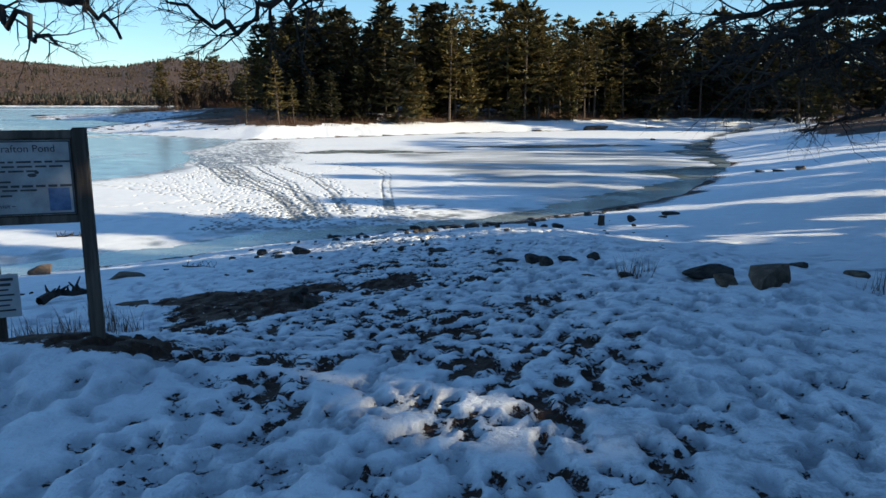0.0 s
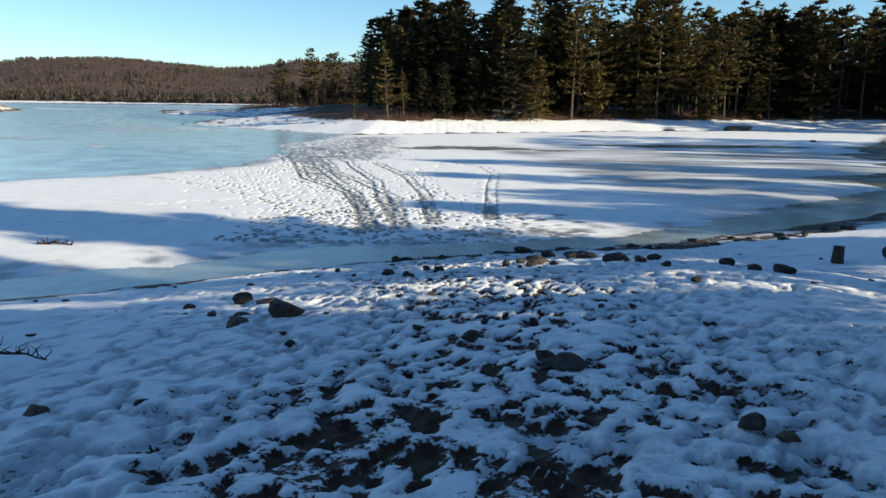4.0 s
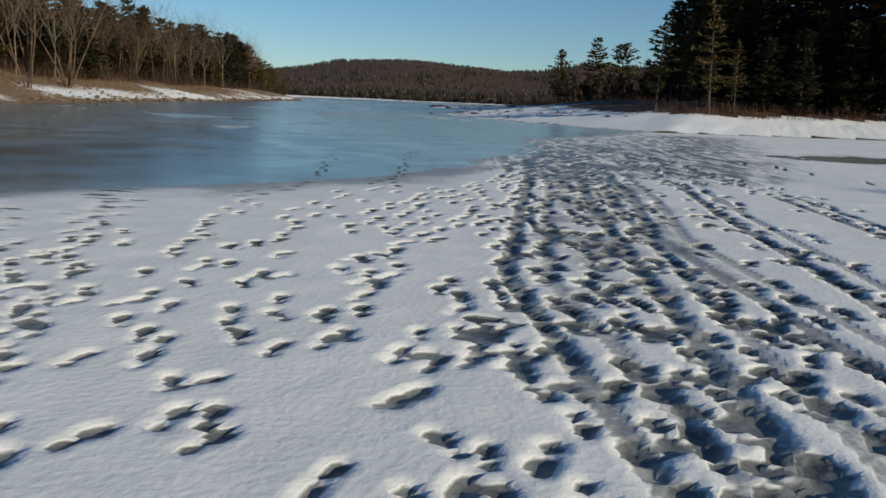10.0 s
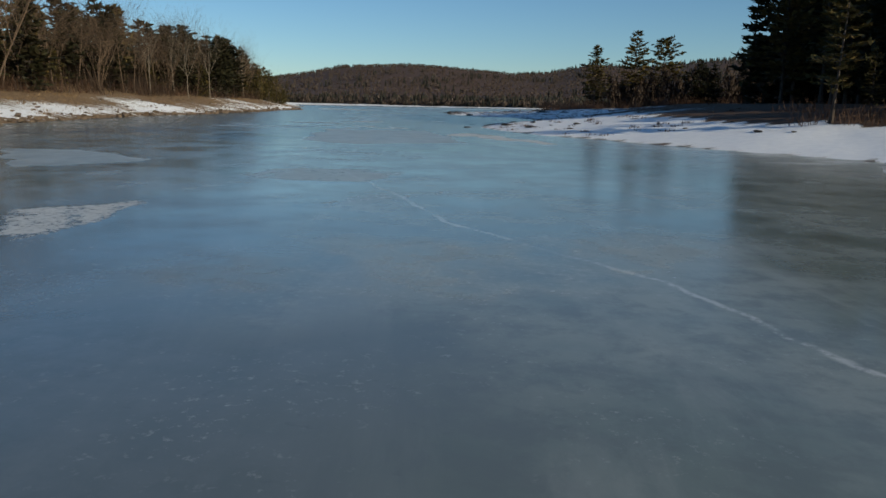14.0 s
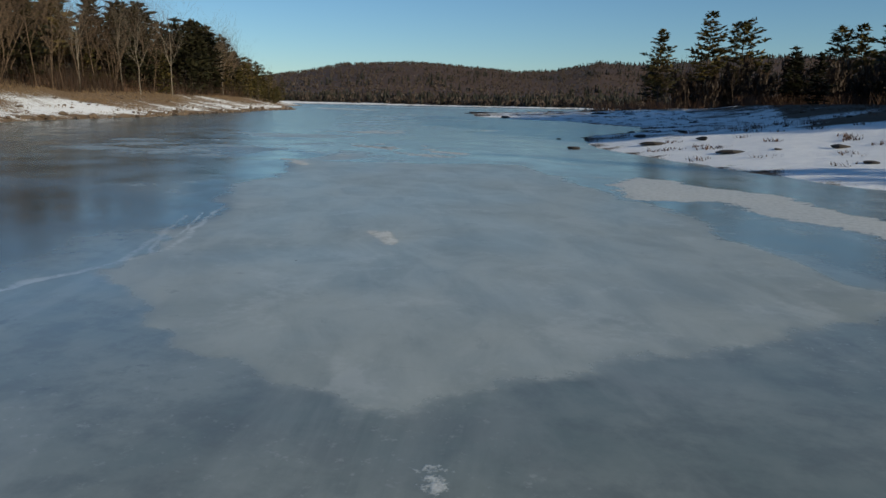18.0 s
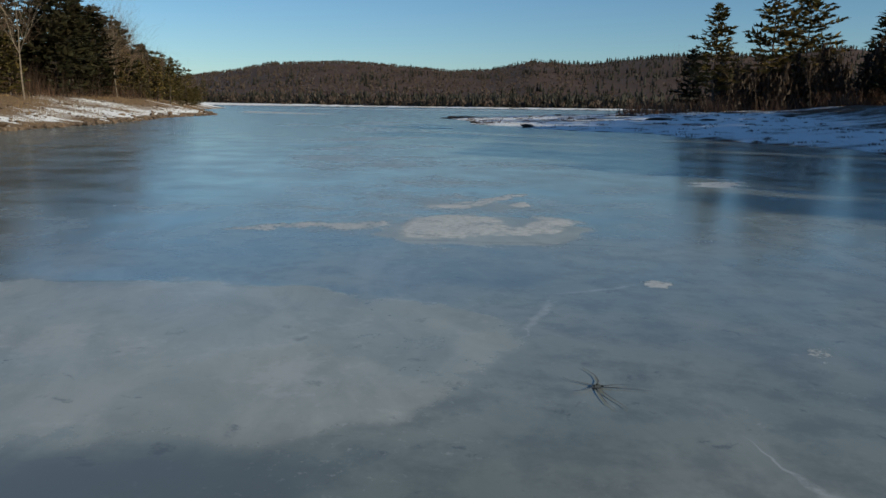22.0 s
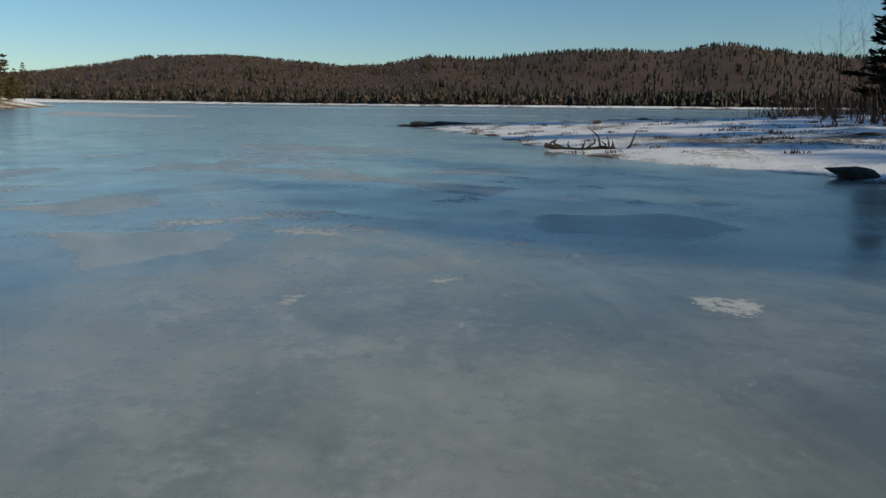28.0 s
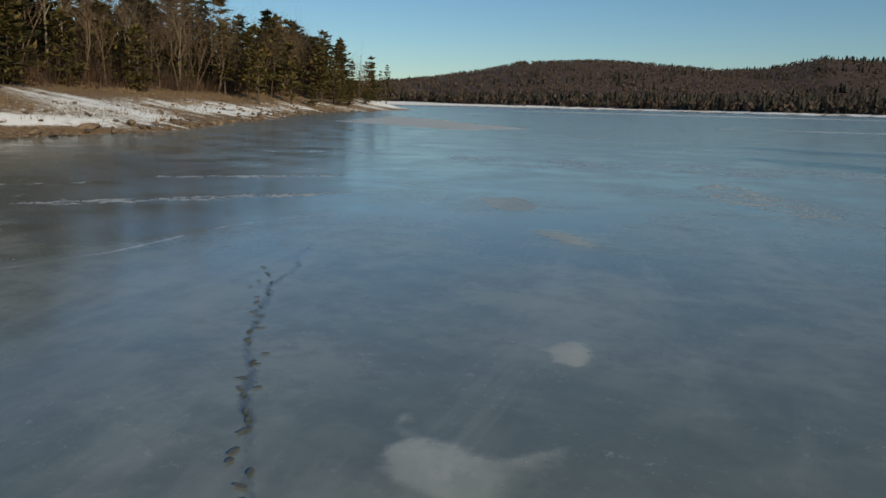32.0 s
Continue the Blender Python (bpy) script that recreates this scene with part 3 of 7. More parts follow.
PLATES_D = [
    (1, [(-77.4, 181.7), (-76.9, 181.5), (-76.4, 181.3), (-76.0, 181.1), (-75.7, 181.0), (-75.7, 180.4), (-76.2, 179.9), (-76.5, 179.8), (-76.7, 180.0), (-77.0, 180.7)]),
    (0.9, [(-85.5, 189.5), (-83.5, 189.9), (-82.6, 190.1), (-82.4, 188.9), (-82.6, 188.3), (-82.9, 187.6), (-83.4, 187.2)]),
    (0.9, [(-80.6, 188.4), (-79.8, 188.4), (-79.2, 188.7), (-78.3, 188.8), (-78.7, 188.3), (-79.3, 188.0), (-80.1, 188.1)]),
    (0.9, [(-85.5, 200.7), (-82.6, 199.6), (-81.0, 198.6), (-78.4, 197.4), (-78.9, 195.3), (-79.9, 196.0), (-81.3, 197.9), (-83.9, 198.3)]),
]
PLATES_E = [
    (0.8, [(-88.0, 200.3), (-87.5, 201.1), (-86.3, 201.6), (-85.4, 201.1), (-84.3, 201.3), (-83.4, 201.1), (-83.0, 200.1), (-83.1, 199.4), (-83.2, 198.7), (-83.6, 198.9), (-84.1, 199.5), (-85.2, 199.5), (-86.2, 199.4)]),
    (0.95, [(-88.9, 203.5), (-89.0, 204.2), (-88.9, 204.7), (-88.2, 204.8), (-87.8, 205.5), (-86.9, 204.9), (-86.7, 204.2), (-85.9, 203.9), (-85.4, 204.1), (-84.7, 203.8), (-85.0, 203.1), (-85.2, 202.8), (-85.7, 202.8), (-86.3, 203.0), (-87.1, 203.2), (-87.6, 203.3), (-88.1, 203.4)]),
    (0.7, [(-91.1, 211.6), (-88.7, 211.4), (-82.8, 212.9), (-83.1, 209.2), (-85.4, 208.3), (-88.0, 208.3), (-89.5, 209.0)]),
]
PLATES_F = [
    (0.9, [(-92.3, 213.4), (-91.3, 214.2), (-90.1, 214.0), (-88.2, 213.2), (-87.2, 212.7), (-86.0, 213.1), (-86.1, 208.7), (-87.2, 208.1), (-87.6, 208.3), (-88.1, 208.2), (-88.6, 208.2), (-89.5, 208.6), (-90.4, 209.2), (-91.5, 211.0)]),
    (1, [(-91.2, 207.3), (-91.2, 207.6), (-90.9, 207.5), (-91.0, 207.3)]),
    (1, [(-90.1, 207.0), (-90.2, 207.4), (-89.6, 207.1), (-89.7, 206.8)]),
    (0.9, [(-89.7, 207.3), (-89.8, 207.7), (-89.6, 207.7), (-89.5, 207.3)]),
    (0.7, [(-92.0, 212.9), (-92.0, 213.7), (-91.8, 214.0), (-91.4, 213.9), (-90.8, 214.2), (-90.1, 214.0), (-89.5, 213.8), (-89.0, 213.5), (-91.5, 211.7), (-91.7, 212.2)]),
]
PLATES_G = [
    (0.8, [(-93.5, 216.3), (-92.7, 215.7), (-92.1, 215.7), (-91.7, 216.3), (-91.8, 215.9), (-92.1, 215.4), (-92.7, 215.5)]),
    (0.9, [(-93.0, 217.9), (-92.7, 218.3), (-92.4, 217.6), (-92.6, 217.5)]),
    (1, [(-92.9, 215.6), (-92.6, 215.5), (-92.1, 215.4), (-91.8, 215.3), (-92.1, 215.1), (-92.6, 215.2)]),
    (1, [(-96.3, 223.5), (-95.6, 223.8), (-94.5, 222.7), (-95.1, 222.8)]),
    (0.9, [(-99.5, 226.7), (-98.5, 227.6), (-97.2, 226.2), (-97.6, 225.3)]),
]
# clear dark ice in the same form; two outlines near the tip paint tree shade
DARK_ICE_A = [
    (0.9, [(-32.3, 84.1), (-32.3, 84.4), (-32.1, 84.3), (-32.1, 84.1)]),
    (0.5, [(-32.6, 83.8), (-32.6, 83.9), (-32.5, 84.0), (-32.4, 83.9)]),
    (0.35, [(-32.2, 87.0), (-31.6, 88.1), (-30.5, 87.4), (-30.7, 85.9), (-31.3, 85.3), (-32.0, 85.9)]),
    (0.5, [(-40.2, 98.9), (-39.8, 99.1), (-39.6, 99.0), (-39.7, 98.8), (-40.0, 98.9)]),
    (0.5, [(-41.7, 100.7), (-41.7, 101.3), (-41.2, 101.4), (-41.4, 101.1)]),
    (0.9, [(-50.3, 111.1), (-47.9, 108.6), (-46.8, 105.2), (-46.9, 104.1), (-46.0, 102.6), (-45.0, 101.3), (-43.8, 99.7), (-43.3, 98.7), (-43.0, 98.0), (-42.7, 97.3), (-43.8, 97.7), (-45.5, 100.1), (-47.4, 103.1), (-49.1, 106.8)]),
]
DARK_ICE_B = [
    (1, [(-50.2, 111.1), (-48.7, 109.5), (-47.8, 108.6), (-47.1, 107.6), (-46.7, 106.8), (-46.7, 106.2), (-46.7, 105.5), (-46.7, 104.8), (-46.8, 104.2), (-48.3, 104.5), (-48.9, 106.5), (-49.9, 109.2)]),
    (1, [(-57.4, 115.7), (-54.7, 116.5), (-52.2, 115.8), (-51.0, 115.2), (-50.1, 114.5), (-49.9, 114.0), (-49.7, 113.2), (-49.7, 112.4), (-49.8, 111.6), (-50.0, 111.2), (-50.2, 110.9), (-49.9, 110.4), (-50.1, 110.1), (-52.5, 110.9)]),
    (0.7, [(-60.3, 125.0), (-59.2, 125.2), (-57.6, 125.9), (-56.3, 124.7), (-56.8, 124.3), (-57.0, 123.8), (-57.4, 122.7), (-57.7, 122.6)]),
    (0.5, [(-62.8, 140.7), (-62.7, 141.5), (-62.0, 140.9), (-62.1, 139.9), (-62.5, 140.0)]),
]
DARK_ICE_SHADE_C = [
    (0.7, [(-73.6, 156.9), (-73.3, 157.1), (-73.1, 157.5), (-72.7, 158.2), (-72.1, 158.7), (-71.8, 159.9), (-72.2, 165.0), (-73.0, 164.8), (-74.0, 161.7), (-75.0, 160.2), (-75.4, 159.2)]),
    (0.5, [(-67.5, 159.4), (-66.8, 159.8), (-65.3, 160.8), (-64.9, 160.2), (-66.8, 157.7), (-67.8, 158.4)]),
    # painted shade: the band that the trees cast over the ice by the tip
    (1, [(-85.4, 197.9), (-81.8, 195.7), (-78.7, 195.7), (-75.7, 194.8), (-77.1, 192.3), (-79.7, 192.3), (-82.6, 193.0)]),
    (0.9, [(-80.4, 186.3), (-80.4, 186.4), (-80.3, 186.4), (-80.3, 186.2)]),
    # the same cast shade once more, painted into the ice colour
    (0.8, [(-85.6, 197.9), (-83.6, 197.4), (-81.1, 197.1), (-78.8, 195.7), (-79.5, 193.8), (-80.4, 193.1), (-82.3, 193.4), (-84.0, 194.5)]),
]
DARK_ICE_D = [
    (0.7, [(-84.9, 197.7), (-84.6, 197.8), (-84.2, 197.8), (-83.5, 198.1), (-83.3, 197.9), (-83.2, 197.6), (-84.8, 197.0), (-85.0, 197.3)]),
    (0.5, [(-88.2, 208.0), (-86.0, 207.9), (-84.1, 208.0), (-83.3, 207.5), (-84.6, 206.7), (-86.1, 207.2)]),
    (0.8, [(-96.5, 210.0), (-96.6, 211.0), (-93.1, 209.9), (-90.8, 209.0), (-90.0, 208.0), (-90.8, 207.5), (-90.6, 207.1), (-90.9, 206.7)]),
    (0.6, [(-100.1, 216.4), (-100.0, 217.9), (-100.7, 220.5), (-102.6, 223.6), (-110.3, 228.8), (-117.5, 228.6), (-110.1, 221.0)]),
]
# crusted snow on the ice in the same form
CRUSTS_A = [
    (0.6, [(-31.6, 67.1), (-30.5, 68.1), (-30.5, 70.2), (-29.1, 67.5), (-28.4, 65.1), (-28.1, 64.3)]),
    (0.4, [(-18.8, 61.8), (-18.6, 62.0), (-18.4, 61.6), (-18.2, 61.6), (-18.5, 61.1)]),
    (0.9, [(-37.8, 108.1), (-37.3, 110.9), (-34.7, 108.6), (-31.1, 103.4), (-31.0, 100.9), (-33.0, 102.6), (-35.0, 105.6), (-36.8, 105.0)]),
    (0.7, [(-31.1, 104.1), (-29.3, 102.2), (-27.6, 99.5), (-27.9, 97.7), (-29.5, 99.9), (-30.8, 101.0)]),
    (1, [(-37.4, 87.4), (-37.4, 87.7), (-37.1, 87.6), (-37.1, 87.3)]),
    (0.7, [(-40.4, 98.6), (-40.0, 98.9), (-39.4, 98.0), (-39.3, 97.3), (-39.9, 98.0)]),
    (0.5, [(-36.3, 91.1), (-36.5, 91.6), (-36.3, 91.7), (-36.1, 91.6), (-36.0, 91.3)]),
]
CRUSTS_B = [
    (0.6, [(-37.7, 110.2), (-37.0, 109.8), (-35.9, 109.7), (-36.5, 105.8), (-37.2, 105.1), (-37.4, 107.2)]),
    (0.9, [(-50.3, 111.3), (-49.7, 111.3), (-48.3, 109.9), (-47.9, 109.2), (-48.1, 109.1), (-48.8, 109.7)]),
    (0.6, [(-48.4, 119.6), (-46.9, 118.6), (-45.5, 118.0), (-46.6, 117.2)]),
    (0.5, [(-49.5, 113.4), (-49.6, 114.1), (-50.1, 116.1), (-49.5, 114.7), (-49.0, 114.0), (-48.9, 113.0), (-49.3, 113.1)]),
    (0.55, [(-50.4, 120.7), (-48.7, 117.9), (-47.9, 117.5), (-47.1, 116.8), (-46.4, 116.8), (-45.7, 116.5), (-44.9, 116.2), (-45.0, 115.8), (-45.5, 115.0), (-46.0, 114.9), (-46.6, 115.3), (-46.5, 114.3), (-46.9, 114.9), (-47.6, 116.0), (-47.9, 115.6), (-49.0, 117.3)]),
]
CRUSTS_C = [
    (0.95, [(-47.2, 118.8), (-46.4, 118.5), (-45.7, 118.5), (-45.1, 117.7), (-45.6, 117.3), (-46.2, 117.5), (-46.8, 118.4)]),
    (0.95, [(-48.2, 119.7), (-47.8, 120.0), (-47.4, 119.5), (-47.8, 119.2)]),
    (0.5, [(-47.3, 111.5), (-47.4, 112.0), (-47.4, 112.6), (-47.1, 113.3), (-46.6, 113.4), (-46.7, 113.2), (-47.1, 113.0), (-47.1, 112.1), (-47.3, 111.7)]),
    (0.55, [(-49.8, 110.4), (-50.1, 110.8), (-50.0, 111.1), (-49.7, 111.3), (-49.5, 111.1), (-49.5, 110.7)]),
    (0.9, [(-53.1, 121.6), (-52.8, 121.9), (-52.0, 121.6), (-52.1, 121.2), (-52.7, 121.4)]),
    (0.9, [(-52.0, 122.1), (-51.7, 122.9), (-51.3, 121.9), (-51.7, 122.0)]),
]
CRUSTS_D = [
    (0.9, [(-52.4, 120.2), (-52.3, 120.6), (-51.7, 120.6), (-51.2, 120.5), (-50.7, 120.1), (-50.3, 120.1), (-50.2, 120.7), (-50.5, 120.5), (-50.5, 120.7), (-50.1, 120.6), (-49.8, 120.0), (-49.2, 119.7), (-49.4, 118.7), (-49.8, 118.7), (-50.1, 118.9), (-50.7, 119.3), (-50.9, 119.1), (-51.3, 119.6), (-51.6, 119.7)]),
    (0.6, [(-53.3, 120.0), (-52.9, 119.9), (-52.7, 119.6), (-53.1, 119.6)]),
    (0.8, [(-49.4, 122.5), (-48.8, 121.7), (-48.8, 121.4), (-49.4, 122.1)]),
    (0.8, [(-55.2, 131.6), (-54.8, 131.7), (-54.8, 131.3), (-55.2, 131.2)]),
    (0.5, [(-53.7, 129.1), (-53.3, 129.5), (-53.2, 128.9), (-53.5, 128.6)]),
    (0.9, [(-56.8, 123.9), (-56.8, 124.0), (-56.7, 124.1), (-56.7, 124.0)]),
]
CRUSTS_E = [
    (0.9, [(-55.2, 124.2), (-55.2, 124.3), (-55.0, 124.3), (-55.1, 124.2)]),
    (0.62, [(-60.0, 135.7), (-59.5, 136.5), (-58.8, 137.0), (-58.2, 136.5), (-57.7, 135.6), (-57.5, 137.1), (-56.7, 137.0), (-56.4, 136.4), (-56.8, 135.1), (-57.4, 134.3), (-58.1, 133.9), (-59.1, 133.7), (-59.5, 133.6), (-59.8, 134.4)]),
    (0.55, [(-62.9, 133.3), (-62.6, 134.0), (-62.0, 134.8), (-61.1, 135.1), (-60.1, 135.7), (-59.8, 134.4), (-60.6, 134.0), (-61.2, 134.3), (-61.9, 133.6)]),
    (1, [(-58.5, 138.6), (-58.2, 139.4), (-57.8, 138.6), (-58.1, 138.3)]),
    (0.6, [(-54.3, 145.9), (-52.0, 147.2), (-52.7, 144.6), (-54.0, 144.6)]),
    (0.6, [(-59.0, 140.8), (-58.0, 141.2), (-59.3, 137.6), (-60.6, 137.4), (-60.3, 137.9), (-59.9, 138.3), (-59.5, 139.2)]),
]
CRUSTS_F = [
    (0.4, [(-68.5, 156.8), (-68.4, 156.9), (-68.2, 156.8), (-68.3, 156.7)]),
    (0.6, [(-76.1, 187.1), (-75.3, 187.2), (-75.4, 186.3), (-76.1, 186.4)]),
    (0.9, [(-74.9, 180.1), (-74.7, 180.2), (-74.7, 180.2), (-74.8, 180.0)]),
    (0.9, [(-74.4, 181.0), (-74.2, 181.1), (-74.3, 181.0)]),
    (0.9, [(-74.6, 180.2), (-74.5, 180.4), (-74.5, 180.3)]),
    (0.5, [(-79.6, 187.5), (-79.1, 187.4), (-78.4, 187.8), (-78.1, 188.1), (-78.4, 187.6), (-79.0, 187.1), (-79.4, 187.2)]),
    (0.6, [(-80.5, 186.2), (-80.5, 186.4), (-80.1, 186.5), (-80.2, 186.3), (-80.2, 186.0), (-80.4, 186.0)]),
    (0.5, [(-77.2, 186.7), (-76.9, 186.8), (-76.8, 186.7), (-77.0, 186.6)]),
]
CRUSTS_G = [
    (0.45, [(-84.5, 192.7), (-84.5, 193.2), (-83.9, 193.6), (-83.4, 193.9), (-83.4, 193.5), (-84.0, 193.1), (-84.2, 192.6)]),
    (0.4, [(-80.4, 194.3), (-80.0, 194.7), (-79.7, 194.1), (-79.2, 194.0), (-79.3, 193.7), (-79.8, 193.8)]),
    (0.6, [(-85.4, 197.6), (-85.2, 198.1), (-85.0, 197.8), (-85.1, 197.5), (-85.2, 197.4)]),
    (0.5, [(-84.8, 197.7), (-84.5, 198.2), (-84.2, 198.8), (-84.0, 199.0), (-83.8, 198.4), (-83.1, 198.4), (-82.5, 198.3), (-82.0, 198.9), (-81.7, 198.4), (-82.3, 198.1), (-83.4, 198.2), (-84.2, 197.9), (-84.6, 197.8)]),
    (0.8, [(-82.6, 198.8), (-82.4, 199.2), (-82.2, 198.9), (-82.3, 198.4), (-82.4, 198.8)]),
    (0.8, [(-88.0, 204.7), (-88.0, 205.0), (-87.6, 204.9), (-87.7, 204.6)]),
]
CRUSTS_H = [
    (0.8, [(-87.3, 204.7), (-87.2, 205.0), (-86.9, 204.9), (-87.1, 204.7)]),
    (0.8, [(-87.6, 204.0), (-87.4, 204.3), (-87.0, 204.5), (-87.2, 204.1)]),
    (0.5, [(-92.5, 207.9), (-92.4, 208.1), (-92.2, 208.1), (-92.3, 207.8)]),
    (0.45, [(-96.4, 233.2), (-95.5, 235.2), (-91.9, 230.0), (-91.9, 228.5), (-94.8, 229.7)]),
    (0.9, [(-144.6, 271.1), (-163.5, 304.4), (-121.0, 271.0), (-124.7, 263.1)]),
]
# frost seams and dark cracks drawn through the ice: strength, line
SEAMS_SOUTH = [
    (0.6, [(-30.3, 78.2), (-25.8, 72.9), (-23.1, 69.4), (-20.5, 67.3), (-19.0, 66.2), (-18.2, 65.1), (-17.7, 64.3), (-17.1, 63.5)]),
    (0.5, [(-43.5, 91.0), (-42.4, 93.3), (-42.1, 95.1), (-44.2, 98.9)]),
    (0.5, [(-32.1, 85.2), (-32.2, 85.1), (-32.3, 84.7), (-32.2, 84.4)]),
    (0.8, [(-42.2, 93.4), (-42.2, 94.1), (-42.1, 94.9), (-42.1, 95.9), (-42.8, 97.3), (-44.1, 99.6)]),
    (0.8, [(-46.9, 118.6), (-45.6, 118.3), (-44.0, 118.1), (-42.6, 117.0), (-41.6, 116.4), (-40.3, 114.9)]),
    (0.6, [(-47.1, 121.3), (-45.6, 119.8), (-44.4, 119.1)]),
    (0.7, [(-53.0, 123.0), (-52.6, 122.7), (-52.2, 123.0), (-51.8, 123.3), (-51.7, 123.9), (-51.5, 124.1)]),
]
SEAMS_NORTH = [
    (0.3, [(-56.3, 129.0), (-56.2, 130.5), (-55.1, 131.5)]),
    (0.4, [(-54.5, 125.3), (-54.0, 125.7), (-53.9, 126.0), (-54.0, 126.2)]),
    (0.4, [(-54.4, 124.5), (-54.1, 124.3), (-53.9, 124.0)]),
    (0.3, [(-55.2, 124.3), (-54.9, 124.3), (-54.6, 124.2)]),
    (0.4, [(-61.3, 135.6), (-59.9, 137.4), (-59.0, 138.9)]),
    (0.3, [(-69.2, 153.1), (-68.5, 153.2), (-67.6, 154.0), (-66.6, 155.0)]),
    (1.0, [(-75.3, 159.6), (-75.1, 160.4), (-74.7, 161.0), (-74.2, 162.0), (-73.7, 163.6), (-73.2, 165.5), (-73.0, 166.6), (-72.8, 169.5), (-71.7, 171.9), (-70.2, 176.1)]),
    (0.7, [(-86.0, 194.2), (-85.5, 194.6), (-85.0, 195.1), (-84.8, 195.7), (-84.7, 196.2)]),
    (0.6, [(-85.1, 197.7), (-84.6, 198.1), (-83.5, 198.2), (-82.4, 198.6), (-81.6, 198.1)]),
    (0.7, [(-99.9, 216.3), (-99.8, 217.8), (-100.4, 220.3), (-100.2, 221.8)]),
    (0.4, [(-106.7, 219.7), (-107.3, 220.4), (-108.6, 221.7), (-108.7, 222.1)]),
]
CRACKS = [
    (0.5, [(-60.9, 133.0), (-59.5, 133.4), (-58.6, 133.6), (-57.6, 133.8), (-55.9, 134.0)]),
    (1.0, [(-66.2, 149.1), (-66.1, 148.3), (-66.1, 147.7), (-66.1, 147.3), (-66.1, 147.0)]),
    (0.4, [(-66.2, 149.1), (-64.6, 149.0), (-63.1, 148.8)]),
    (0.8, [(-91.8, 213.9), (-91.3, 213.8), (-90.7, 214.0), (-90.0, 214.0), (-89.6, 213.9), (-89.1, 213.8)]),
    (1.0, [(-97.9, 219.8), (-96.5, 217.8), (-95.5, 216.6), (-94.2, 215.4), (-93.1, 214.5)]),
]
# far and wide patches: x, y, half length, half width, turn, strength
FAR_CRUSTS = [(-104, 222, 5, 0.5, 60, 0.5), (-107, 226, 4, 0.4, 50, 0.5), (-101, 214, 3, 0.35, 75, 0.45), (-98, 208, 2, 0.4, 60, 0.5), (-94, 205, 1.6, 0.4, 40, 0.6), (-110, 219, 4, 0.4, 65, 0.5), (-150, 420, 60, 14, 5, 0.9), (-90, 300, 26, 3, 12, 0.6), (-40, 420, 70, 6, 3, 0.7), (-170, 340, 20, 4, 40, 0.6), (-26.0, 72.0, 3.0, 0.7, 60, 0.35), (-72, 160, 1.2, 0.3, 70, 0.4)]
FAR_DARK = [(-22.0, 56.0, 14.0, 7.0, 120, 0.8), (-27.0, 64.0, 10.0, 4.0, 120, 0.6), (-47.0, 97.0, 9.0, 3.0, 120, 0.8), (-60.5, 120.0, 8.0, 3.0, 110, 0.6), (-70.0, 141.0, 8.0, 2.6, 115, 0.5), (-94, 203, 9, 3, 120, 0.6), (-60.0, 95.0, 22.0, 8.0, 60, 0.65), (-80.0, 130.0, 22.0, 6.0, 65, 0.6), (-95.0, 175.0, 24.0, 5.0, 65, 0.5), (-112.0, 215.0, 22.0, 6.0, 60, 0.6),
            (-100, 255, 40, 3.0, 10, 0.4), (-60, 185, 14, 2.5, 110, 0.4), (-44, 96.0, 5.0, 2.0, 115, 0.3)]
FAR_PLATES = [(-60, 138, 9, 3, 115, 0.45), (-68, 152, 9, 4, 115, 0.5), (-79, 184, 8, 3.5, 110, 0.5), (-88, 208, 7, 3, 115, 0.45), (-33, 84, 8, 4, 120, 0.35), (-70, 180, 9, 1.4, 160, 0.5), (-95, 240, 22, 3, 15, 0.4), (-60, 150, 10, 1.6, 165, 0.4), (-22, 66, 5, 2.5, 40, 0.4), (-74, 168, 6, 2.5, 60, 0.55)]


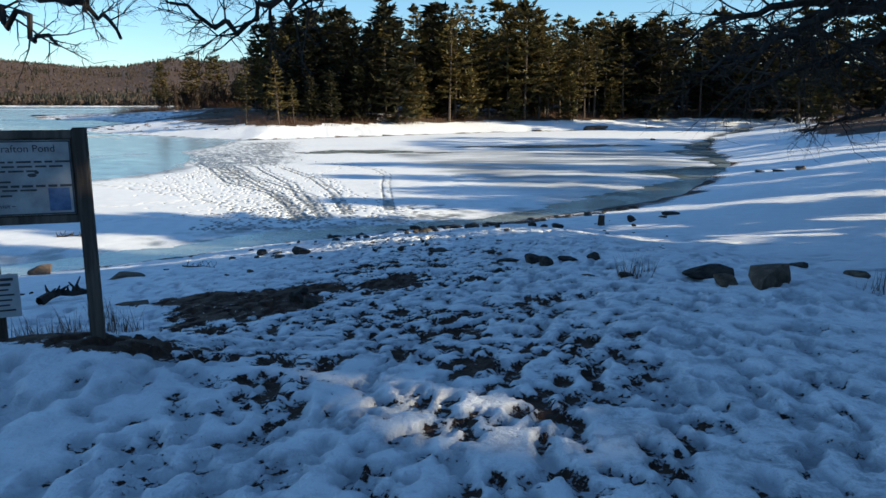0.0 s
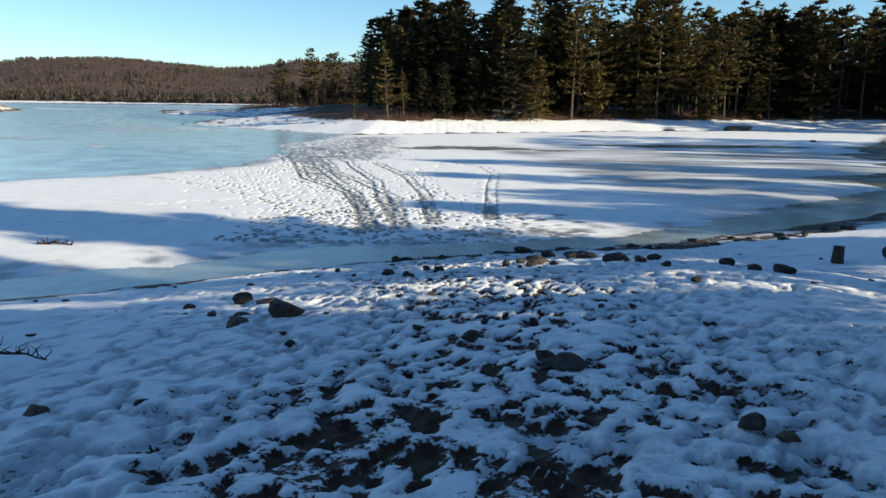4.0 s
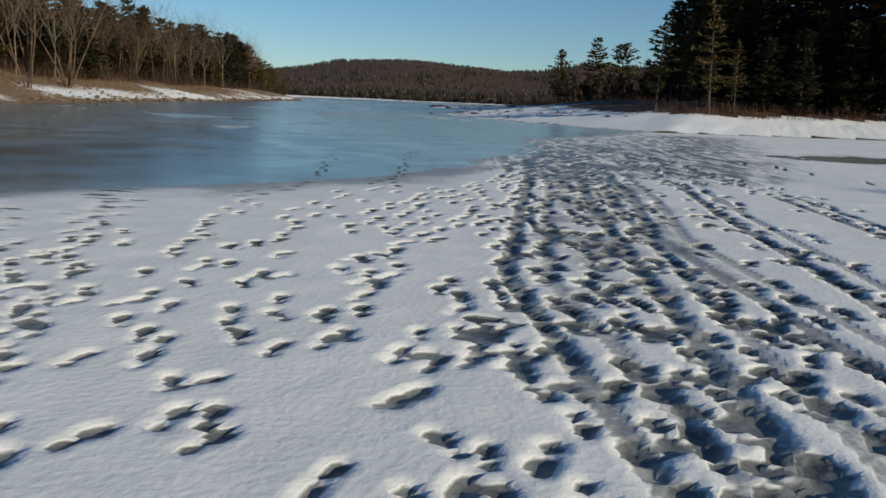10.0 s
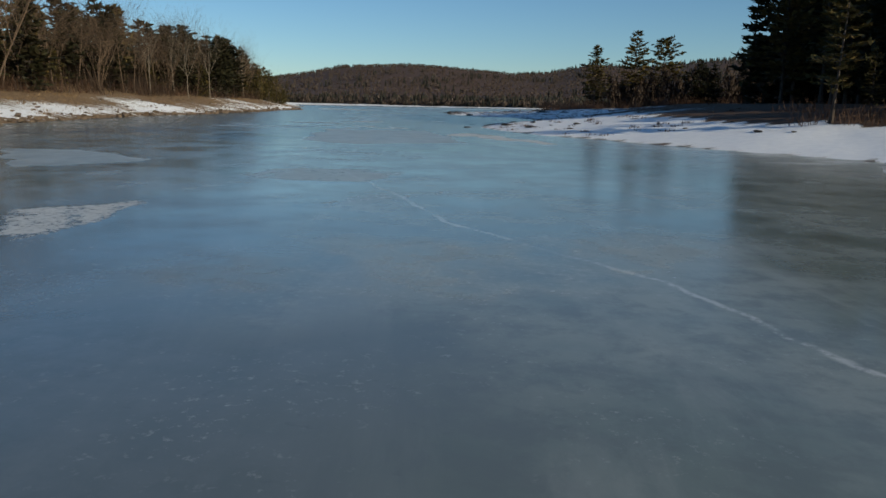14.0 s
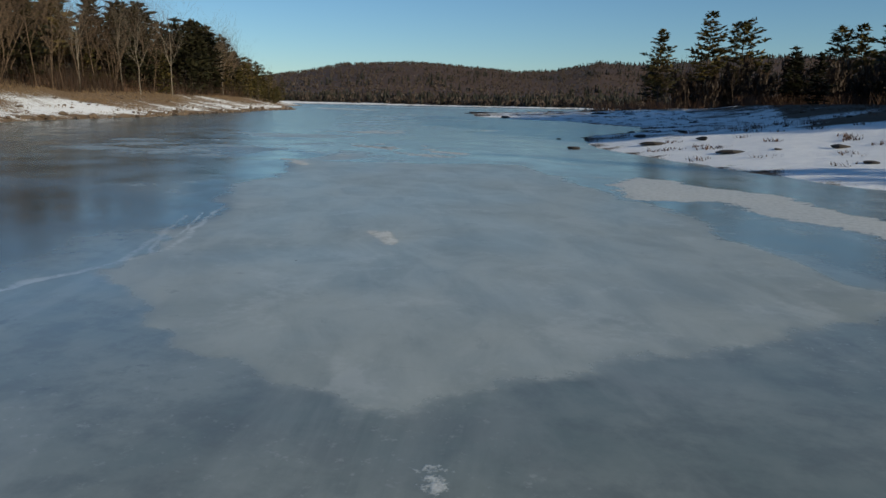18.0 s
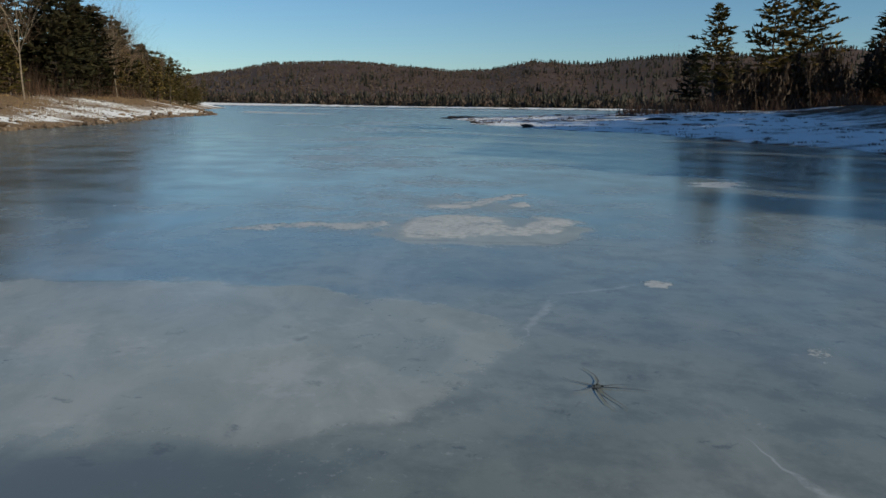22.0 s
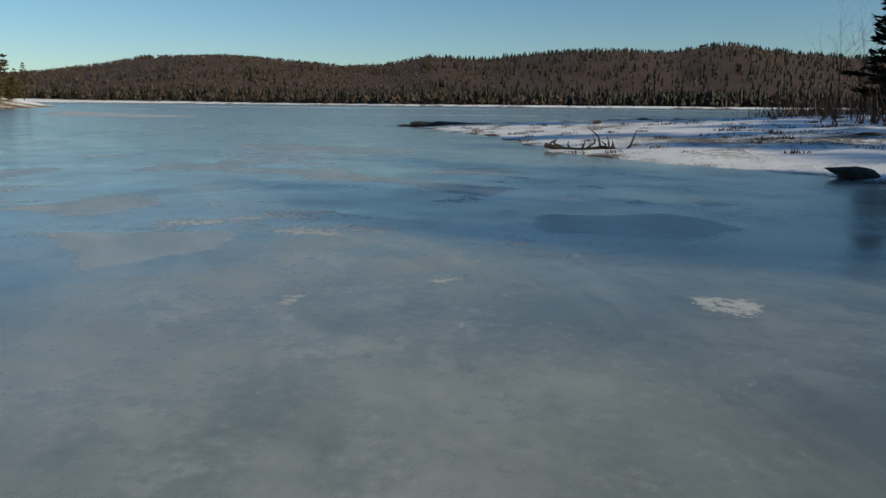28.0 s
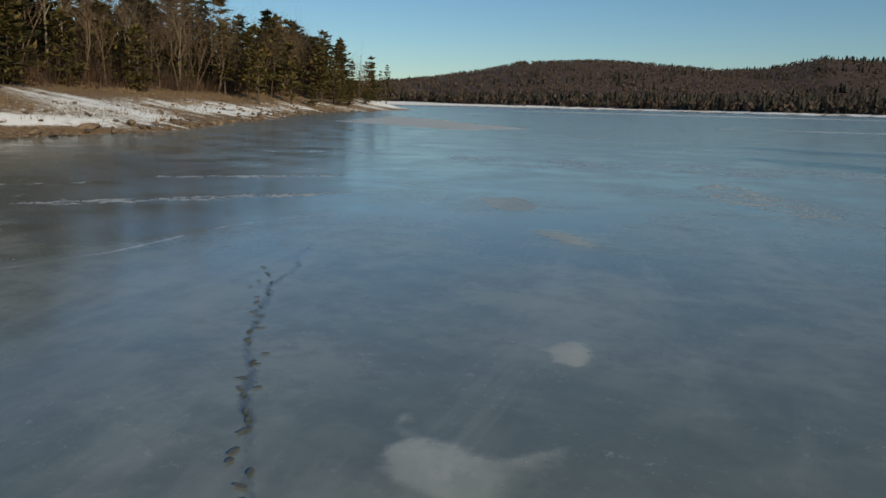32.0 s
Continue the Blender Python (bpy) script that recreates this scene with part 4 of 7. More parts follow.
def build_ice():
    vs = lines(-7.5, 7.5, 0.17, -90, 90, 1.07, 3.2)
    vs = np.concatenate([np.arange(-2600, vs[0] - 4, 80.0), vs, np.arange(vs[-1] + 4, 2600, 80.0)])
    ys = np.concatenate([np.arange(-300, 15, 15.0), np.arange(15, 46, 1.0), np.arange(46, 237.9, 0.22), np.arange(238, 330, 1.2), np.arange(330, 760, 10.0)])
    V, Y = np.meshgrid(vs, ys)
    X = V + np.interp(Y, [46, 75, 110, 150, 178, 200, 212, 238], [-14, -29.5, -50, -69, -79, -85.5, -90.5, -98])
    field = {key: np.zeros_like(X) for key in ("plate", "dark", "crust")}
    for key, rows in (("plate", PLATES_SHELF), ("plate", PLATES_A), ("plate", PLATES_B), ("plate", PLATES_C), ("plate", PLATES_D), ("plate", PLATES_E), ("plate", PLATES_F), ("plate", PLATES_G), ("dark", DARK_ICE_A), ("dark", DARK_ICE_B), ("dark", DARK_ICE_SHADE_C), ("dark", DARK_ICE_D), ("crust", CRUSTS_A), ("crust", CRUSTS_B), ("crust", CRUSTS_C), ("crust", CRUSTS_D), ("crust", CRUSTS_E), ("crust", CRUSTS_F), ("crust", CRUSTS_G), ("crust", CRUSTS_H)):
        for s, poly in rows:
            low, high = min(p[1] for p in poly) - 1.5, max(p[1] for p in poly) + 1.5
            j0, j1 = np.searchsorted(ys, (low, high))
            gx, gy = X[j0:j1], Y[j0:j1]
            size = min(2.6, 0.30 * math.sqrt((high - low - 2.5) * (max(p[0] for p in poly) - min(p[0] for p in poly)) + 0.1))
            soft = 0.09 + 0.12 * size
            d = inland(poly, gx, gy) + size * (0.26 * fnoise(gx, gy, 0.5 + 0.5 * size, 4, 71) + 0.12 * fnoise(gx, gy, 0.35, 2, 73))
            field[key][j0:j1] = np.maximum(field[key][j0:j1], s * smooth01(d, -soft, soft))
    for key, rows in (("crust", FAR_CRUSTS), ("dark", FAR_DARK), ("plate", FAR_PLATES)):
        for x, y, a, b, turn, s in rows:
            c, n = math.cos(radians(turn)), math.sin(radians(turn))
            u, w = ((X - x) * c + (Y - y) * n) / a, (-(X - x) * n + (Y - y) * c) / b
            q = u * u + w * w + 0.7 * fnoise(X, Y, max(1.0, b), 3, 71)
            field[key] = np.maximum(field[key], s * (1 - smooth01(q, 0.2, 1.5)))
    for low, high, amount in ((108, 124, 0.36), (130, 146, 0.25), (184, 206, 0.5), (205, 214, 0.3)):
        here = smooth01(Y, low, low + 4) * (1 - smooth01(Y, high - 4, high)) * (1 - smooth01(np.abs(V), 9, 16))
        field["crust"] = np.maximum(field["crust"], amount * here * smooth01(fnoise(X, Y, 1.5, 4, 111) + 0.5 * fnoise(X, Y, 5, 2, 112), 0.12, 0.7))
        field["plate"] = np.maximum(field["plate"], 1.6 * amount * here * smooth01(fnoise(X, Y, 3.2, 4, 113), 0.0, 0.5))
        field["dark"] = np.maximum(field["dark"], 1.3 * amount * here * smooth01(fnoise(X, Y, 2.4, 4, 114), 0.15, 0.6))
    field["line"], field["seam"], field["crack"], near = np.ones_like(X), np.zeros_like(X), np.zeros_like(X), np.full(X.shape, 9.0)
    for key, rows in (("seam", SEAMS_SOUTH), ("seam", SEAMS_NORTH), ("crack", CRACKS)):
        for s, pts in rows:
            for (x0, y0), (x1, y1) in zip(pts, pts[1:]):
                j0, j1 = np.searchsorted(ys, (min(y0, y1) - 1.2, max(y0, y1) + 1.2))
                gx, gy, dx, dy = X[j0:j1], Y[j0:j1], x1 - x0, y1 - y0
                t = np.clip(((gx - x0) * dx + (gy - y0) * dy) / (dx * dx + dy * dy + 1e-9), 0, 1)
                d = np.hypot(gx - x0 - t * dx, gy - y0 - t * dy)
                side = np.where((gx - x0) * dy - (gy - y0) * dx > 0, 1.0, -1.0)
                take = (d < near[j0:j1]) & (d < 1.0)
                near[j0:j1] = np.where(take, d, near[j0:j1])
                field["line"][j0:j1] = np.where(take, d * side, field["line"][j0:j1])
                field["seam"][j0:j1] = np.where(take, (s if key == "seam" else 0) * (1 - smooth01(d, 0.45, 0.8)), field["seam"][j0:j1])
                field["crack"][j0:j1] = np.where(take, (s if key == "crack" else 0) * (1 - smooth01(d, 0.45, 0.8)), field["crack"][j0:j1])
    field["dark"] = np.where(Y < 24, 0.0, field["dark"]) * (1 - 0.7 * field["plate"])
    zz = 0.006 * fnoise(X, Y, 3, 2, 75) + 0.010 * field["plate"] - 0.012 * field["dark"] + field["crust"] * (0.012 + 0.012 * fnoise(X, Y, 0.4, 2, 77))
    ob = sheet("ice", X, Y, zz, M_ICE, field)
    return tagged(ob, "grey-blue frozen pond with frosted patches and ridges", "ice", kind="structure")


build_ice()

SNOWFIELD = [(-48, 8), (-34, 24), (-26, 33), (-21, 40), (-16.9, 43.2), (-14.1, 47), (-13.0, 50), (-12.9, 55), (-12.6, 59), (-13.2, 65), (-15, 71), (-13.5, 80),
             (-12.5, 91), (0, 96.5), (24, 109.5), (44, 116), (62, 127), (74, 124), (50, 91), (36, 67), (29, 50), (17, 36), (9, 28.4), (3, 26.2), (-4, 24.4),
             (-8, 22), (-14, 18.5), (-30, 11)]
# lines of feet and sledges over the snow
TRAILS = [
    [(-17.8, 43.8), (-12.8, 39.1), (-11.0, 37.3)],
    [(-16.5, 45.8), (-12.1, 40.5), (-10.2, 38.0), (-9.3, 36.6), (-8.8, 35.7), (-8.3, 34.8)],
    [(-16.7, 43.3), (-13.0, 40.6), (-11.4, 39.0), (-10.1, 36.9), (-9.5, 35.9)],
    [(-13.7, 63.6), (-9.1, 46.6), (-8.1, 41.8), (-7.2, 39.2), (-6.8, 37.7), (-6.2, 36.2), (-5.9, 35.2)],
    [(-3.0, 25.5), (-4.6, 26.3), (-5.8, 29.1), (-6.5, 30.7), (-8.3, 33.3), (-10.2, 36.1), (-13.3, 39.3), (-17.3, 43.1)],
    [(-5.2, 28.0), (-6.6, 31.9), (-7.3, 33.0), (-8.5, 35.2), (-9.8, 37.4), (-12.0, 40.2), (-16.1, 44.9)],
    [(-6.0, 29.5), (-7.6, 32.3), (-8.8, 34.2), (-10.6, 36.6), (-13.3, 39.5), (-16.7, 42.6)],
    [(-9.0, 38.0), (-10.7, 41.5), (-11.5, 43.4), (-12.3, 46.4), (-12.6, 48.1), (-13.6, 51.3)],
    [(-10.0, 39.0), (-12.2, 42.3), (-13.3, 45.0), (-14.4, 48.2), (-15.3, 50.5)],
    [(-10.7, 43.2), (-11.2, 45.0), (-11.3, 46.1), (-11.6, 47.8)],
    [(-10.2, 43.4), (-10.8, 45.1), (-11.0, 46.2), (-11.4, 48.5)],
    [(-9.9, 43.4), (-10.4, 45.5), (-10.7, 46.5), (-10.9, 47.6), (-11.3, 50.0)],
    [(-9.0, 43.6), (-9.6, 45.8), (-10.0, 47.8), (-10.6, 50.2), (-11.3, 52.8), (-12.2, 55.3)],
    [(-8.8, 39.5), (-9.7, 42.5), (-9.8, 44.4), (-10.3, 47.7), (-11.3, 52.0), (-12.2, 56)],
]
BUNDLE = [
    [(-3.4, 26.5), (-4.2, 31.2), (-5.2, 35.9), (-8.2, 42.1), (-9.2, 46.3), (-10.0, 49.9), (-12.2, 57.9), (-15.3, 66.5)],
    [(-3.6, 26.5), (-5.1, 35.4), (-7.0, 42.0), (-8.5, 47.3), (-10.1, 53.9), (-12.9, 62.1), (-15.5, 67.5)],
    [(-2.8, 27.0), (-3.5, 34.5), (-5.5, 40.5), (-7.4, 45.1), (-8.1, 49.0), (-10.0, 56.5), (-12.7, 63.8), (-16, 69)],
    [(-2.4, 27.0), (-3.6, 34.7), (-4.2, 40.0), (-6.2, 47.9), (-7.3, 53.1), (-9.3, 60.5), (-12.3, 67.8)],
    [(-1.6, 28.0), (-2.1, 35.7), (-3.2, 43.1), (-5.5, 51.4), (-8.8, 60.6), (-12.5, 68)],
]
EASTWAYS = [
    [(0.3, 29.0), (0.5, 32.1), (1.0, 39.3), (1.6, 44.7), (1.2, 49.0), (-1.0, 53.5), (-6.3, 62.7)],
    [(1.5, 30.0), (3.5, 34.0), (5.0, 38.5), (6.5, 44.0), (12, 49)],
    [(-16.5, 33.0), (-12.0, 32.0), (-9.0, 33.5), (-8.0, 35)],
    [(-14.0, 27.0), (-10.0, 28.0), (-6.0, 28.5)],
    [(0.5, 31.0), (-1.5, 38.0), (-2.5, 46.0), (0.0, 55.0)],
]


def build_snowfield():
    rng = random.Random(8)
    xs = lines(-12.8, 0.6, 0.05, -52, 78, 1.09, 1.1)
    ys = lines(24.6, 50.0, 0.05, 6, 130, 1.07, 1.0)
    X, Y = np.meshgrid(xs, ys)
    d = inland(SNOWFIELD, X, Y) + 0.7 * fnoise(X, Y, 5, 4, 81)
    land_d = inland(EAST, X, Y)
    depth = 0.075 * smooth01(d, -1.2, 2.6) * (1 - smooth01(land_d, -1.0, 1.5))
    for x, y, a, b in ((3, 68, 9, 5), (22, 74, 16, 4), (22, 44, 5, 3), (33, 62, 6, 4)):
        q = ((X - x) / a) ** 2 + ((Y - y) / b) ** 2 + 0.6 * fnoise(X, Y, 2.5, 3, 83)
        depth = depth - 0.07 * (1 - smooth01(q, 0.3, 1.2))
    fringe = (1 - smooth01(-land_d + 3.2 * fnoise(X * 0.5, Y, 3.0, 4, 86), 0.5, 5.5)) * smooth01(X, 2, 9)
    depth = depth * (1 - 0.95 * fringe * (1 - smooth01(Y, 80, 95)))
    # wind-worn stripes towards the northern end
    bareness = smooth01(Y, 47, 56) * (1 - smooth01(Y, 84, 93)) * smooth01(-X, 1, 7) * smooth01(X + 0.35 * np.clip(Y - 50, 0, 20), -11.8, -9.8)
    zz = depth - 0.008 - 0.06 * (1 - smooth01(depth, 0.0, 0.006)) + 0.006 * fnoise(X, Y, 0.5, 3, 85) + 0.01 * fnoise(X, Y, 3, 3, 87)
    depth = depth * (1 - 0.6 * smooth01(Y, 50, 58))
    zz = np.where(Y > 50, np.minimum(zz, depth + 0.004), zz)
    tread = (0.43 + 0.34 * fnoise(X, Y, 0.55, 4, 88)) * (1 - smooth01(-land_d + 1.2 * fnoise(X, Y, 1.5, 3, 84), 2.0, 6.5)) * (1 - smooth01(Y, 34, 44))
    # thin snow of the cove, greyed further to deepen the tree shade on it
    cove = smooth01(X + 0.15 * (Y - 34), 2.5, 10) * (1 - smooth01(Y, 62, 92))
    tread = np.maximum(tread, cove * (0.50 + 0.20 * fnoise(X * 0.35, Y, 1.6, 4, 90)))
    tread = np.maximum(tread, 0.5 * bareness + 0.16 * bareness * fnoise(X, Y, 4, 2, 82))

    # the broad trodden band
    left = np.interp(Y, [38, 45, 49, 52, 57, 66], [-7.4, -9.0, -9.7, -10.6, -12.1, -15.2])
    band = smooth01(X - left, -0.15, 0.5) * (1 - smooth01(X - left, 1.6, 4.2)) * smooth01(Y, 37, 44) * (1 - smooth01(Y, 64, 70))
    tread = np.maximum(tread, band * (0.46 + 0.3 * fnoise(X, Y * 0.6, 0.45, 3, 92)))
    prints = []

    def step(x, y, a, tread_dark=0.8):
        prints.append((x, y, a, rng.uniform(0.85, 1.15), (0 if y > 40 and rng.random() < 0.75 else 1) if tread_dark > 0.6 else 2))

    def line(pts, wide, gap, tread_dark=0.9):
        for (x0, y0), (x1, y1) in zip(pts, pts[1:]):
            n, a = max(1, int(math.hypot(x1 - x0, y1 - y0) / gap)), math.atan2(y1 - y0, x1 - x0)
            for i in range(n):
                f, side = (i + rng.uniform(-0.2, 0.2)) / n, (0.10 if i % 2 else -0.10) + rng.gauss(0, wide)
                step(x0 + (x1 - x0) * f - math.sin(a) * side, y0 + (y1 - y0) * f + math.cos(a) * side, a + rng.gauss(0, 0.2), tread_dark)

    def groove(pts, width, depth, tread_dark):
        for (x0, y0), (x1, y1) in zip(pts, pts[1:]):
            n, a = max(2, int(math.hypot(x1 - x0, y1 - y0) / 0.22)), math.atan2(y1 - y0, x1 - x0)
            for i in range(n if y1 < 58 else 0):
                f = i / n
                splat(zz, tread, xs, ys, x0 + (x1 - x0) * f, y0 + (y1 - y0) * f, a, 0.55, width, depth * rng.uniform(0.18, 0.3), 0.05, tread_dark)

    for pts in TRAILS:
        line(pts, 0.14, 0.36, 0.9)
    for n, pts in enumerate(BUNDLE):
        for k in range(3):
            off = rng.uniform(-0.35, 0.35)
            line([(x + off, y) for x, y in pts], 0.28, 0.42, 0.9)
        off = rng.uniform(-0.3, 0.3)
        groove([(x + off, y) for x, y in pts], 0.24, 0.03, 0.56)
        groove([(x + off + 0.42, y) for x, y in pts], 0.22, 0.025, 0.5)
        groove([(x + off + 0.2, y) for x, y in pts[:2]], 0.5, 0.012, 0.47)
    for n, pts in enumerate(EASTWAYS):
        line(pts, 0.25, 0.4, 0.75)
    groove(EASTWAYS[0], 0.16, 0.03, 0.6)
    groove([(x + 0.45, y) for x, y in EASTWAYS[0]], 0.16, 0.03, 0.6)
    groove([(x + 0.22, y) for x, y in EASTWAYS[0][:2]], 0.45, 0.012, 0.6)
    for i in range(520):
        y = 24.6 + 6.4 * rng.random() ** 1.4
        step(rng.uniform(-7.5, 3.5), y, math.pi / 2 + 0.3 + rng.gauss(0, 0.5), rng.choice((0.7, 0.9, 1.0)))
    # strays between the ways
    for i in range(1100):
        f = rng.random() ** 0.9
        y = 26 + 36 * f
        mid = -2.8 - 0.28 * (y - 26)
        x = mid + rng.gauss(-1.0, 2.2 - 0.9 * f)
        if x < np.interp(y, [30, 38, 45, 49, 52, 57, 66], [-8.5, -8.0, -9.0, -9.7, -10.6, -12.1, -15.2]) and (y > 42 or rng.random() < 0.5):
            continue
        step(x, y, math.pi / 2 + 0.28 + rng.gauss(0, 0.45), rng.choice((0.5, 0.7, 0.95)))
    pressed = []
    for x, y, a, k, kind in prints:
        # last value: how dark the print is coloured, for slush and shade alike
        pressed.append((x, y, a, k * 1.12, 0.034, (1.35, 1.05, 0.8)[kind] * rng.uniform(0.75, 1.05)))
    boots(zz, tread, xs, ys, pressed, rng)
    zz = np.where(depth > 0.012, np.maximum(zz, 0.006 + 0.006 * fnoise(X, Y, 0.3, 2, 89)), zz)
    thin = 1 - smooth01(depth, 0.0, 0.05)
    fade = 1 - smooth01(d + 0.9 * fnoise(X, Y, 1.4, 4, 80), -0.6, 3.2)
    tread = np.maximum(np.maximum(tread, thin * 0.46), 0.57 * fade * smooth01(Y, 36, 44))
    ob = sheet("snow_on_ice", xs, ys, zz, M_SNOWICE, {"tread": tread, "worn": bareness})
    return tagged(ob, "thin trodden snow lying on the ice, full of footprints", "snow", kind="structure")


build_snowfield()


# ---------------------------------------------------------------- trees
def tube(V, Fc, pts, radii, sides=6):
    """Adds a bent tapering tube through pts."""
    base = len(V)
    up = Vector((0.3, 0.2, 1)).normalized()
    for i, p in enumerate(pts):
        p = Vector(p)
        d = (Vector(pts[min(i + 1, len(pts) - 1)]) - Vector(pts[max(i - 1, 0)])).normalized()
        a = d.cross(up if abs(d.dot(up)) < 0.95 else Vector((1, 0, 0))).normalized()
        b = d.cross(a)
        for s in range(sides):
            w = 2 * math.pi * s / sides
            V.append(p + (a * math.cos(w) + b * math.sin(w)) * radii[i])
    for i in range(len(pts) - 1):
        for s in range(sides):
            t = (s + 1) % sides
            Fc.append((base + i * sides + s, base + i * sides + t, base + (i + 1) * sides + t, base + (i + 1) * sides + s))


def needles(V, Fc, rng, c, out, size, n=3):
    """A tuft of long thin blades at c, mostly along out and flat."""
    for _ in range(n):
        d = Vector((out.x + rng.gauss(0, 0.55), out.y + rng.gauss(0, 0.55), out.z + rng.gauss(0.05, 0.28))).normalized()
        side = d.cross(Vector((rng.gauss(0, 0.4), rng.gauss(0, 0.4), 1))).normalized() * size * rng.uniform(0.2, 0.36)
        a = c + Vector((rng.gauss(0, 0.18), rng.gauss(0, 0.18), rng.gauss(0, 0.08))) * size
        i = len(V)
        V += [a - d * size * 0.35 - side * 0.6, a + side, a + d * size * rng.uniform(0.6, 1.0), a - side]
        Fc.append((i, i + 1, i + 2, i + 3))


def make_pine(rng, height, radius, bare=0.3, layers=26, lean=0.02, sparse=1.0, tuft=0.75, mat=None, one_sided=0.0):
    """White pine or hemlock: a Empty with a trunk and a crown of layered limbs."""
    tV, tF, cV, cF = [], [], [], []
    blunt = rng.uniform(0.42, 0.8)
    pts, rad = [], []
    wx, wy = rng.uniform(-1, 1) * lean, rng.uniform(-1, 1) * lean
    for i in range(8):
        f = i / 7
        pts.append((wx * height * f + rng.gauss(0, 0.04), wy * height * f + rng.gauss(0, 0.04), height * f - 0.3 * (i == 0)))
        rad.append(max(0.02, 0.0125 * height * (1 - f) ** 0.8 + (0.006 * height if i == 0 else 0)))
    tube(tV, tF, pts, rad, 7)
    for i in range(layers):
        f = bare + (1 - bare) * (i + rng.uniform(-0.3, 0.3)) / layers
        f = min(max(f, bare * 0.8), 0.99)
        g = (f - bare) / (1 - bare)
        shape = (0.55 + 0.45 * min(1, g / 0.18)) * (1 - g) ** blunt + 0.05
        shape *= rng.uniform(0.62, 1.28)
        z = height * f
        cx, cy = wx * z, wy * z
        n = rng.choice((4, 5, 5, 6))
        a0 = rng.uniform(0, 6.28)
        for b in range(n):
            if rng.random() > sparse:
                continue
            a = a0 + 6.283 * b / n + rng.gauss(0, 0.25)
            L = radius * shape * rng.uniform(0.55, 1.15) * (1 + one_sided * math.cos(a))
            rise = 0.10 + 0.5 * g - 0.28 * (1 - g) * rng.random()
            steps = max(2, int(L / (tuft * 0.55)))
            tip = Vector((cx + math.cos(a) * L, cy + math.sin(a) * L, z + rise * L))
            if L > 1.3:
                tube(tV, tF, [(cx, cy, z), tuple(Vector((cx, cy, z)).lerp(tip, 0.9))], [0.012 + 0.012 * L, 0.008], 3)
            for s in range(steps):
                q = 0.25 + 0.8 * (s + rng.random()) / steps
                c = Vector((cx + math.cos(a) * L * q, cy + math.sin(a) * L * q, z + rise * L * q * (0.8 + 0.2 * q)))
                sway = rng.gauss(0, 0.30 * L * 0.5 * (1.1 - abs(q - 0.6)))
                c += Vector((-math.sin(a), math.cos(a), 0)) * sway
                needles(cV, cF, rng, c, Vector((math.cos(a), math.sin(a), 0.12)), tuft * rng.uniform(0.7, 1.25), 4)
    for _ in range(14):
        needles(cV, cF, rng, Vector((wx * height, wy * height, height * rng.uniform(0.96, 1.0))), Vector((rng.gauss(0, 0.4), rng.gauss(0, 0.4), 1)), tuft * 0.7, 2)
    return tV, tF, cV, cF


def make_bare(rng, height, stems=1, spread=0.35, twigs=3):
    """A leafless tree: stems that fork into limbs and twigs."""
    V, Fc = [], []

    def grow(p, d, length, r, level):
        pts, rad = [tuple(p)], [r]
        q, dd = Vector(p), Vector(d)
        seg = 4 if level < 2 else 2
        for i in range(seg):
            dd = (dd + Vector((rng.gauss(0, 0.10), rng.gauss(0, 0.10), rng.gauss(0.05, 0.05)))).normalized()
            q = q + dd * length / seg
            pts.append(tuple(q))
            rad.append(max(0.006, r * (1 - 0.62 * (i + 1) / seg)))
            if level < twigs and (i >= 1 or level > 0):
                for _ in range(2 if level < 2 else rng.choice((1, 2, 2))):
                    a = rng.uniform(0, 6.28)
                    out = (dd + Vector((math.cos(a), math.sin(a), 0.25)) * rng.uniform(0.45, 0.95)).normalized()
                    grow(q, out, length * rng.uniform(0.42, 0.68), rad[-1] * 0.62, level + 1)
        tube(V, Fc, pts, rad, 5 if level == 0 else 3)

    for s in range(stems):
        a = 6.283 * s / max(1, stems) + rng.uniform(-0.5, 0.5)
        k = spread * rng.uniform(0.3, 1.0) if stems > 1 else 0.05
        grow(Vector((math.cos(a) * 0.2 * (stems > 1), math.sin(a) * 0.2 * (stems > 1), -0.2)), Vector((math.cos(a) * k, math.sin(a) * k, 1)).normalized(),
             height * rng.uniform(0.6, 0.72), 0.0075 * height * (0.75 if stems > 1 else 1), 0)
    return V, Fc


PINE_LABELS = {"pine": ("tall white pine with layered olive-green boughs on the snowy shore", "pine tree"),
               "hemlock": ("dark dense hemlock with drooping boughs to the ground", "conifer tree"),
               "broad": ("broad old white pine with flat open layers of boughs", "pine tree"),
               "slim": ("slender pine with short boughs", "pine tree"),
               "back": ("olive-green pine standing in the dense shore woods", "pine tree"),
               "young": ("young yellow-green pine at the edge of the woods", "pine tree")}
PROTO = {"broad": [], "slim": [], "back": [], "pine": [], "hemlock": [], "young": [], "bare": [], "pale": [], "clump": []}


def proto_conifer(kind, seed, height, radius, bark, leaf, **kw):
    rng = random.Random(seed)
    tV, tF, cV, cF = make_pine(rng, height, radius, **kw)
    label, cat = PINE_LABELS[kind]
    root = thing("pine_tree" if kind != "hemlock" else "hemlock_tree", Matrix.Translation((0, 0, -500)), label, cat, "trees of the shore woods")
    link_mesh("trunk", tV, tF, bark, root)
    link_mesh("crown", cV, cF, leaf, root)
    PROTO[kind].append([root, height, False])


